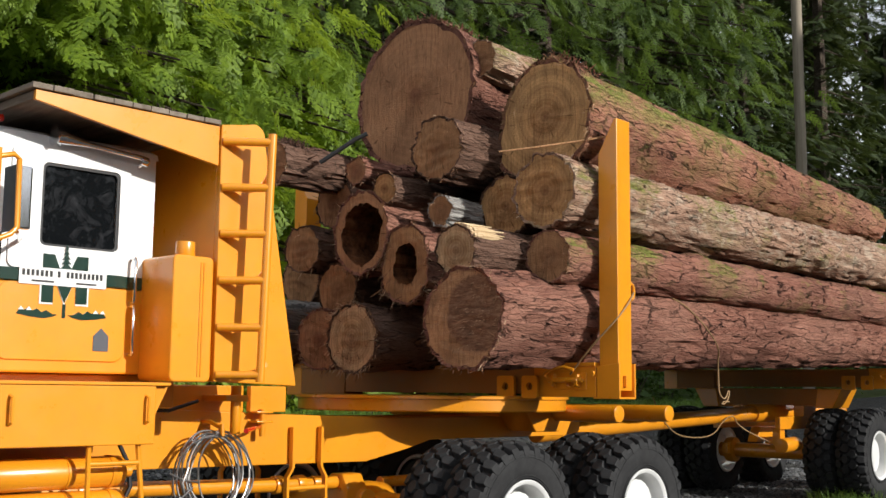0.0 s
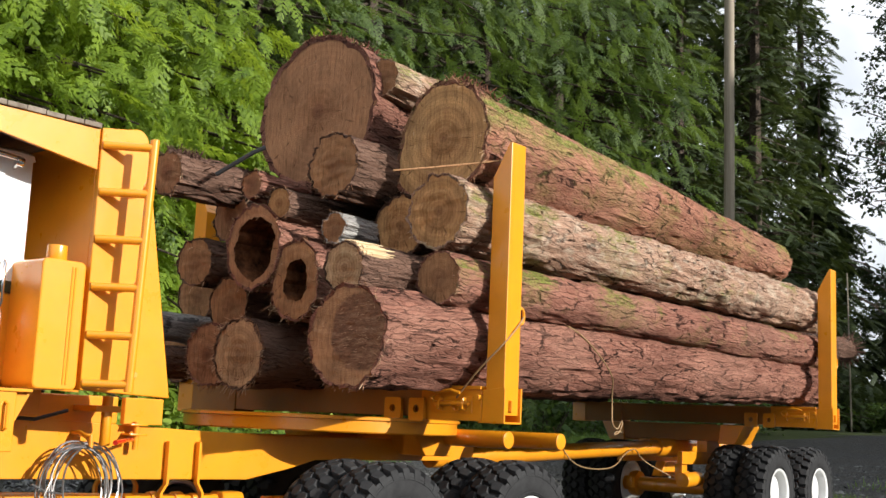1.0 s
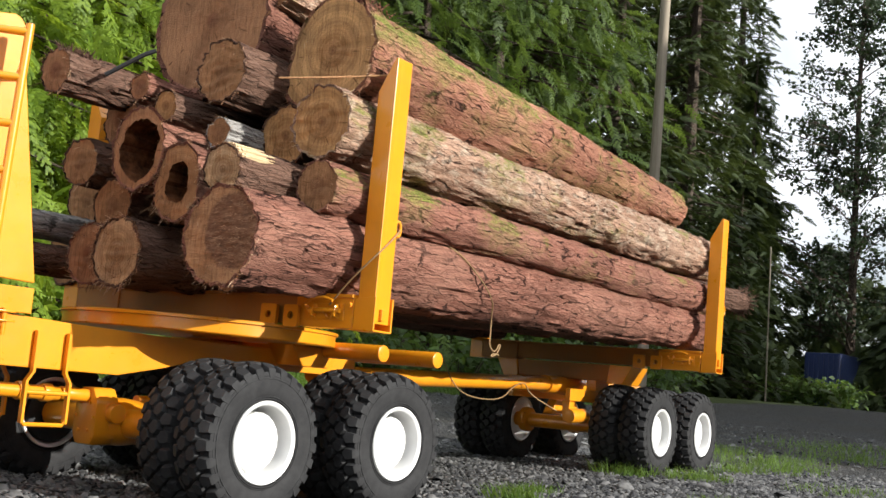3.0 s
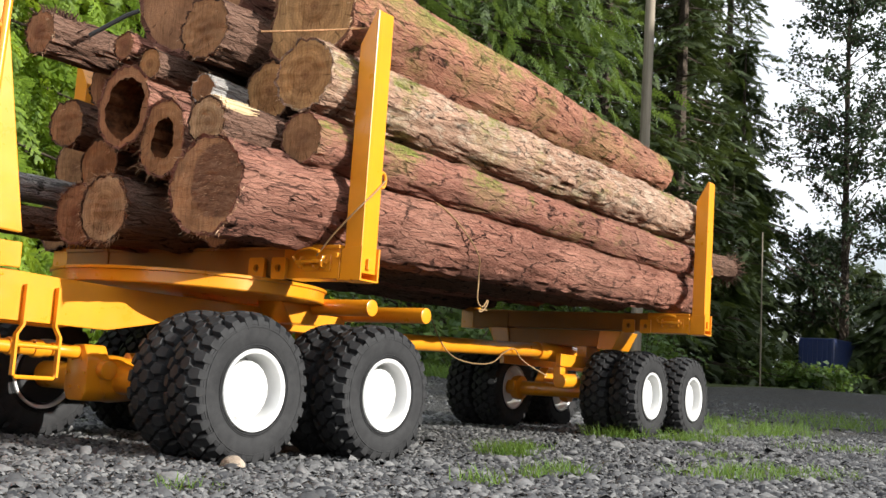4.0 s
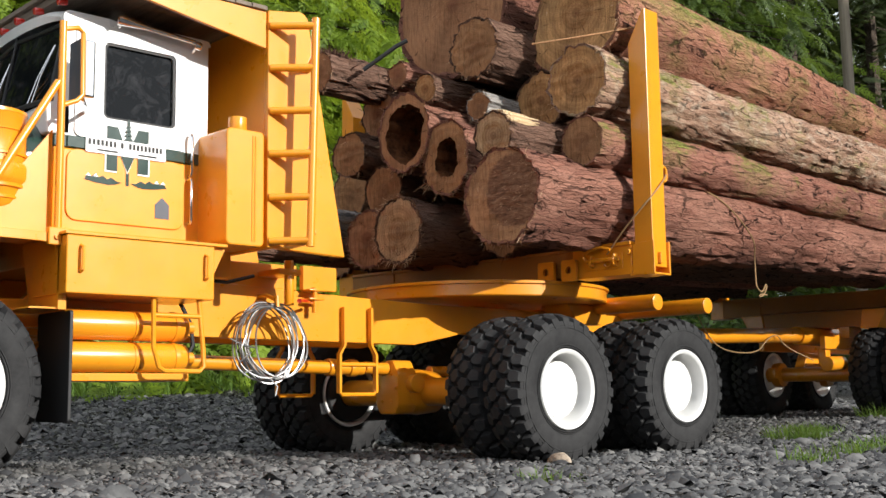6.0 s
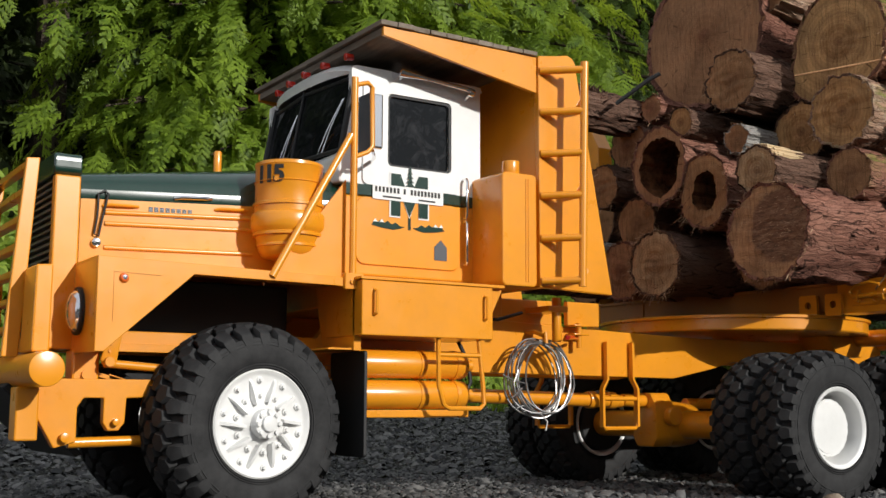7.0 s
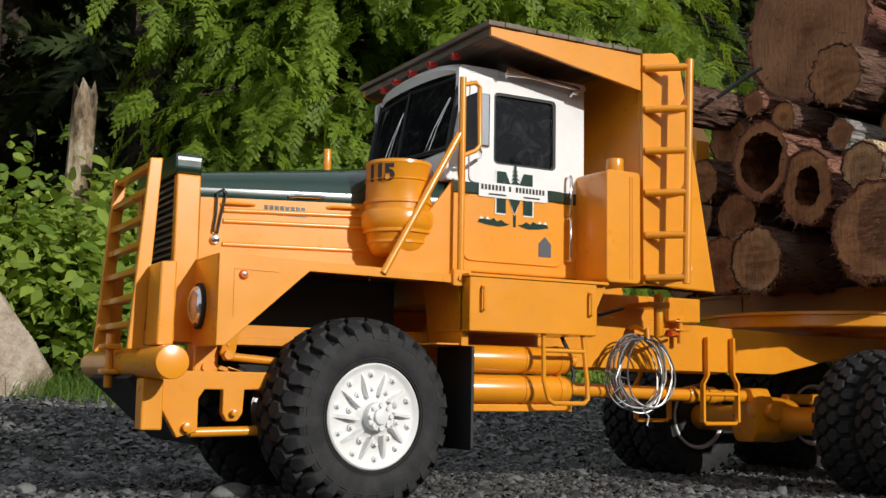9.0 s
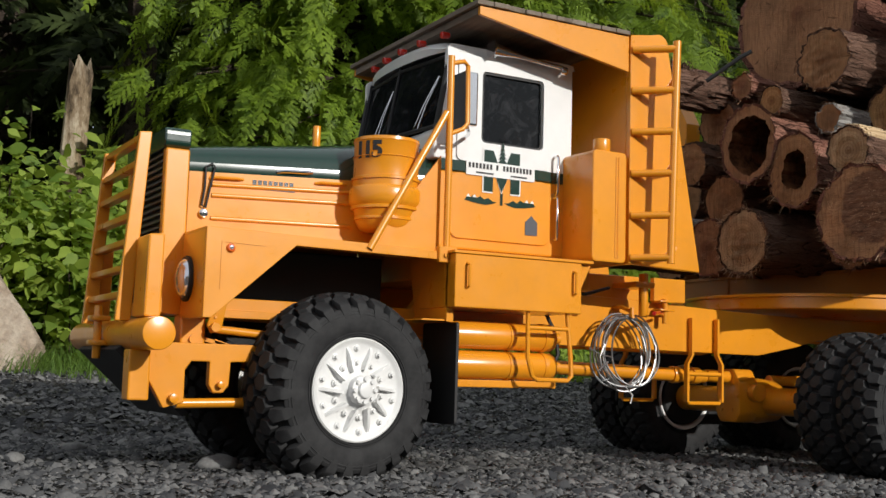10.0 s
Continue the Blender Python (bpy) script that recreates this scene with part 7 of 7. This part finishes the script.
for i, (x, y, hgt, reach, n) in enumerate(((24.5, 7.1, 10.5, 2.6, 95), (27.0, 5.6, 11.5, 3.0, 100), (26.0, 3.8, 10.0, 2.8, 90))):
    alder(x, y, hgt, reach, n, 300 + i)

# utility pole
bm = bmesh.new()
cyl(bm, (8.0, 3.46, 0.1), (8.02, 3.50, 7.5), 0.053, 18, 0.044)
tagged(finish("utility_pole", bm, POLEWOOD, None, "", True), "bleached round wooden utility pole", "pole")
bm = bmesh.new()
cyl(bm, (17.0, 5.95, 0.4), (17.0, 6.0, 3.2), 0.016, 10, 0.011)
tagged(finish("dead_pole", bm, POLEWOOD, None, "", True), "thin pale dead trunk in the far trees", "pole")
bm = bmesh.new()
box(bm, 21.5, 23.0, 6.28, 7.02, ground_z(22, 6.6), ground_z(22, 6.6) + 1.1, 0.02)
container = tagged(finish("blue_container", bm, BLUE, None), "dark blue ribbed metal container among far trees", "container")
for k in range(7):
    bm = bmesh.new()
    box(bm, 21.475, 21.499, 6.32 + k * 0.10, 6.37 + k * 0.10, ground_z(22, 6.6) + 0.04, ground_z(22, 6.6) + 1.06, 0)
    part("rib", bm, BLUE, container)
for i in range(5):
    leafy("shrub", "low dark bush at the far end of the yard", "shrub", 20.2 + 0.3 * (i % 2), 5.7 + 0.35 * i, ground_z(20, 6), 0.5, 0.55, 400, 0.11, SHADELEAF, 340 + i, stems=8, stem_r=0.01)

# shrubs at the edge of the gravel
RS = random.Random(12)
for i in range(16):
    x = -3.3 + i * 0.30 + RS.uniform(-0.1, 0.1)
    y = 3.75 + RS.uniform(-0.1, 0.5)
    leafy("shrub", "bright green leafy shrub at the gravel's edge", "shrub", x, y, ground_z(x, y), 0.40, RS.uniform(0.70, 0.98), 1500, 0.078, BROADLEAF, 200 + i, stems=9, stem_r=0.008)
for i in range(9):
    x, y = -2.0 + i * 0.17, 3.72 + 0.05 * (i % 3)
    leafy("shrub", "bright green bramble hiding the foot of the snag", "shrub", x, y, ground_z(x, y), 0.30, RS.uniform(0.70, 0.92), 1100, 0.070, BROADLEAF, 260 + i, stems=8, stem_r=0.006)
for i in range(14):
    x = 1.5 + i * 0.75
    y = verge(x) + 0.5 + RS.uniform(0, 0.5)
    # beyond x 3.6 the leaves take the copy coloured for shade
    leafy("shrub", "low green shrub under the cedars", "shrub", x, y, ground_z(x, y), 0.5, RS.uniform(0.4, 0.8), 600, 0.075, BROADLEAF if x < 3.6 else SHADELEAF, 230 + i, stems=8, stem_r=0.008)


def rock(name, x, y, z, size, seed, material, label, category, squash=(1, 1, 1), sub=4, facets=()):
    bm = bmesh.new()
    bmesh.ops.create_icosphere(bm, subdivisions=sub, radius=1)
    for v in bm.verts:
        p = v.co.copy()
        k = 1 + 0.28 * noise.noise(p * 0.9 + Vector((seed, 0, 0))) + 0.10 * noise.noise(p * 2.6 + Vector((0, seed, 0))) + 0.03 * noise.noise(p * 8)
        v.co = Vector((p.x * squash[0], p.y * squash[1], p.z * squash[2])) * size * k
        for n, d in facets:  # split faces, left slightly uneven
            n = Vector(n).normalized()
            over = v.co.dot(n) - d * size
            if over > 0:
                v.co -= n * over * (0.92 + 0.06 * noise.noise(p * 5))
    ob = finish(name, bm, material, None, "", True, pose(x, y, z, 0, 0, 0 if facets else seed * 40))
    return tagged(ob, label, category)


rock("boulder", -1.66, 3.40, ground_z(-1.66, 3.40) + 0.18, 0.41, 9, BOULDER, "large pale split boulder at the edge of the bushes", "boulder", (1.15, 0.9, 1.25), 5, (((0.80, -0.1, 0.60), 0.80), ((0.1, -1.0, 0.25), 0.62), ((-0.3, 0.2, 1.0), 1.05)))
bm = bmesh.new()
sx, sy = -0.99, 4.15
rings = []
for i in range(9):
    t = i / 8
    rr = 0.066 * (1 - 0.15 * t)
    rings.append([bm.verts.new((sx + 0.05 * t + rr * math.cos(k * 0.5236) * (1 + 0.15 * math.sin(k * 3)), sy + rr * math.sin(k * 0.5236), ground_z(sx, sy) + 1.40 * t + (0.09 * math.sin(k * 1.7) if i == 8 else 0))) for k in range(12)])
for a, b in zip(rings, rings[1:]):
    for k in range(12):
        bm.faces.new((a[k], a[(k + 1) % 12], b[(k + 1) % 12], b[k]))
bm.faces.new(rings[-1])
tagged(finish("snag", bm, SNAGWOOD, None, "", True), "broken pale dead tree stump in the bushes", "stump")


# ---- gravel, stones and grass ----
def pebbles():
    rnd = np.random.RandomState(8)
    base = np.array([(1, 0, -0.2), (-0.9, 0.2, -0.2), (0.1, 1, -0.1), (-0.1, -1, -0.2), (0.3, 0.2, 0.9), (-0.3, -0.3, 0.75)], dtype=float)
    tris = np.array([(0, 2, 4), (2, 1, 5), (2, 5, 4), (1, 3, 5), (3, 0, 5), (0, 4, 5)])
    n1, n2, n3 = 84000, 24000, 14000
    x = np.concatenate([rnd.uniform(-2.1, 3.1, n1), rnd.uniform(-2.2, 2.4, n2), rnd.uniform(-3.0, 7.0, n3)])
    y = np.concatenate([rnd.uniform(-1.0, 1.35, n1), rnd.uniform(1.2, 3.3, n2), rnd.uniform(-0.9, 3.4, n3)])
    n = len(x)
    s = np.clip(rnd.lognormal(-5.35, 0.50, n), 0.0020, 0.018)
    s[n1:] *= 1.4
    z = np.array([ground_z(a, b) for a, b in zip(x, y)]) + s * 0.12
    sc = s[:, None] * rnd.uniform(0.6, 1.35, (n, 3)) * np.array((1, 1, 0.5))
    ang = rnd.uniform(0, 6.283, n)
    tilt = rnd.normal(0, 0.35, n)
    v = base[None] * (1 + rnd.normal(0, 0.17, (n, len(base), 1))) * sc[:, None, :]
    ct, st = np.cos(tilt)[:, None], np.sin(tilt)[:, None]
    v = np.stack([v[..., 0], v[..., 1] * ct - v[..., 2] * st, v[..., 1] * st + v[..., 2] * ct], axis=-1)
    c, si = np.cos(ang)[:, None], np.sin(ang)[:, None]
    v = np.stack([v[..., 0] * c - v[..., 1] * si + x[:, None], v[..., 0] * si + v[..., 1] * c + y[:, None], v[..., 2] + z[:, None]], axis=-1)
    f = (tris[None] + (np.arange(n) * len(base))[:, None, None]).reshape(-1, 3)
    me = bpy.data.meshes.new("gravel")
    me.vertices.add(n * len(base))
    me.vertices.foreach_set("co", v.astype(np.float32).ravel())
    me.loops.add(len(f) * 3)
    me.loops.foreach_set("vertex_index", f.astype(np.int32).ravel())
    me.polygons.add(len(f))
    me.polygons.foreach_set("loop_start", np.arange(0, 3 * len(f), 3, dtype=np.int32))
    me.update(calc_edges=True)
    me.materials.append(PEBBLE)
    return tagged(new("gravel", me), "loose grey crushed stone over the yard", "gravel", kind="stuff")


pebbles()
for i, (x, y, s) in enumerate(((-0.085, -0.045, 0.026), (0.30, -0.30, 0.016), (-0.40, -0.25, 0.017), (-1.38, 0.42, 0.030), (-1.54, 0.86, 0.022), (-0.62, 0.05, 0.018), (0.75, -0.1, 0.018), (1.6, 0.05, 0.022), (0.2, 0.30, 0.015), (1.25, -0.3, 0.017), (-1.7, 0.6, 0.019), (1.95, -0.05, 0.02))):
    rock("stone", x, y, ground_z(x, y) + s * 0.25, s, 10 + i, BOULDER if i == 0 else PEBBLE, "smooth pale stone lying on the gravel", "stone", (1.25, 0.9, 0.62), 3)


def tuft(name, x, y, spread, n, length, seed, label="tuft of green grass growing through the gravel"):
    rnd = np.random.RandomState(seed)
    n = int(n * 1.7)
    a, r = rnd.uniform(0, 6.283, n), spread * rnd.uniform(0, 1, n) ** 0.8
    bx, by = x + r * np.cos(a), y + r * np.sin(a)
    bz = np.array([ground_z(p, q) for p, q in zip(bx, by)]) - 0.003
    lean = rnd.uniform(0, 6.283, n)
    ln = length * rnd.uniform(0.4, 1.15, n)
    out = rnd.uniform(0.25, 1.25, n) * ln
    tip = np.stack([bx + out * np.cos(lean), by + out * np.sin(lean), bz + ln * rnd.uniform(0.6, 0.95, n)], 1)
    root = np.stack([bx, by, bz], 1)
    mid = 0.5 * (root + tip) + np.stack([np.zeros(n), np.zeros(n), 0.15 * ln], 1)
    w = np.stack([-np.sin(lean), np.cos(lean), np.zeros(n)], 1) * (0.0008 + 0.012 * length)
    q = np.concatenate([np.stack([root - w, root + w, mid + w * 0.8, mid - w * 0.8], 1), np.stack([mid - w * 0.8, mid + w * 0.8, tip + w * 0.1, tip - w * 0.1], 1)])
    ob = leaves_mesh(name, q, GRASS)
    return tagged(ob, label, "grass", "grass tufts", "stuff")


for i, (x, y, sp, n, ln) in enumerate(((0.99, 0.05, 0.09, 160, 0.055), (2.05, 0.30, 0.12, 220, 0.06), (2.2, 0.10, 0.14, 200, 0.05), (0.62, -0.36, 0.08, 70, 0.045), (0.20, -0.44, 0.06, 40, 0.045), (0.45, -0.40, 0.05, 40, 0.04), (1.0, -0.58, 0.16, 160, 0.04), (1.25, -0.62, 0.2, 200, 0.035), (1.22, 0.12, 0.07, 70, 0.04), (3.4, 0.32, 0.30, 230, 0.06), (3.75, 0.75, 0.2, 120, 0.06), (4.2, 0.2, 0.35, 200, 0.06), (3.0, 0.1, 0.2, 180, 0.05), (2.75, 0.2, 0.15, 120, 0.05), (5.0, 0.6, 0.5, 240, 0.06), (4.7, 0.0, 0.2, 120, 0.05), (1.6, -0.3, 0.12, 80, 0.03), (-0.45, -0.35, 0.06, 25, 0.03), (2.4, -0.4, 0.25, 160, 0.035))):
    tuft("grass_tuft", x, y, sp, n, ln, 500 + i)
for i in range(26):
    x = -3.4 + i * 0.42
    tuft("grass_verge", x, verge(x) + 0.05 + 0.1 * (i % 3), 0.36, 420, 0.13, 560 + i, "long green grass along the gravel's edge")
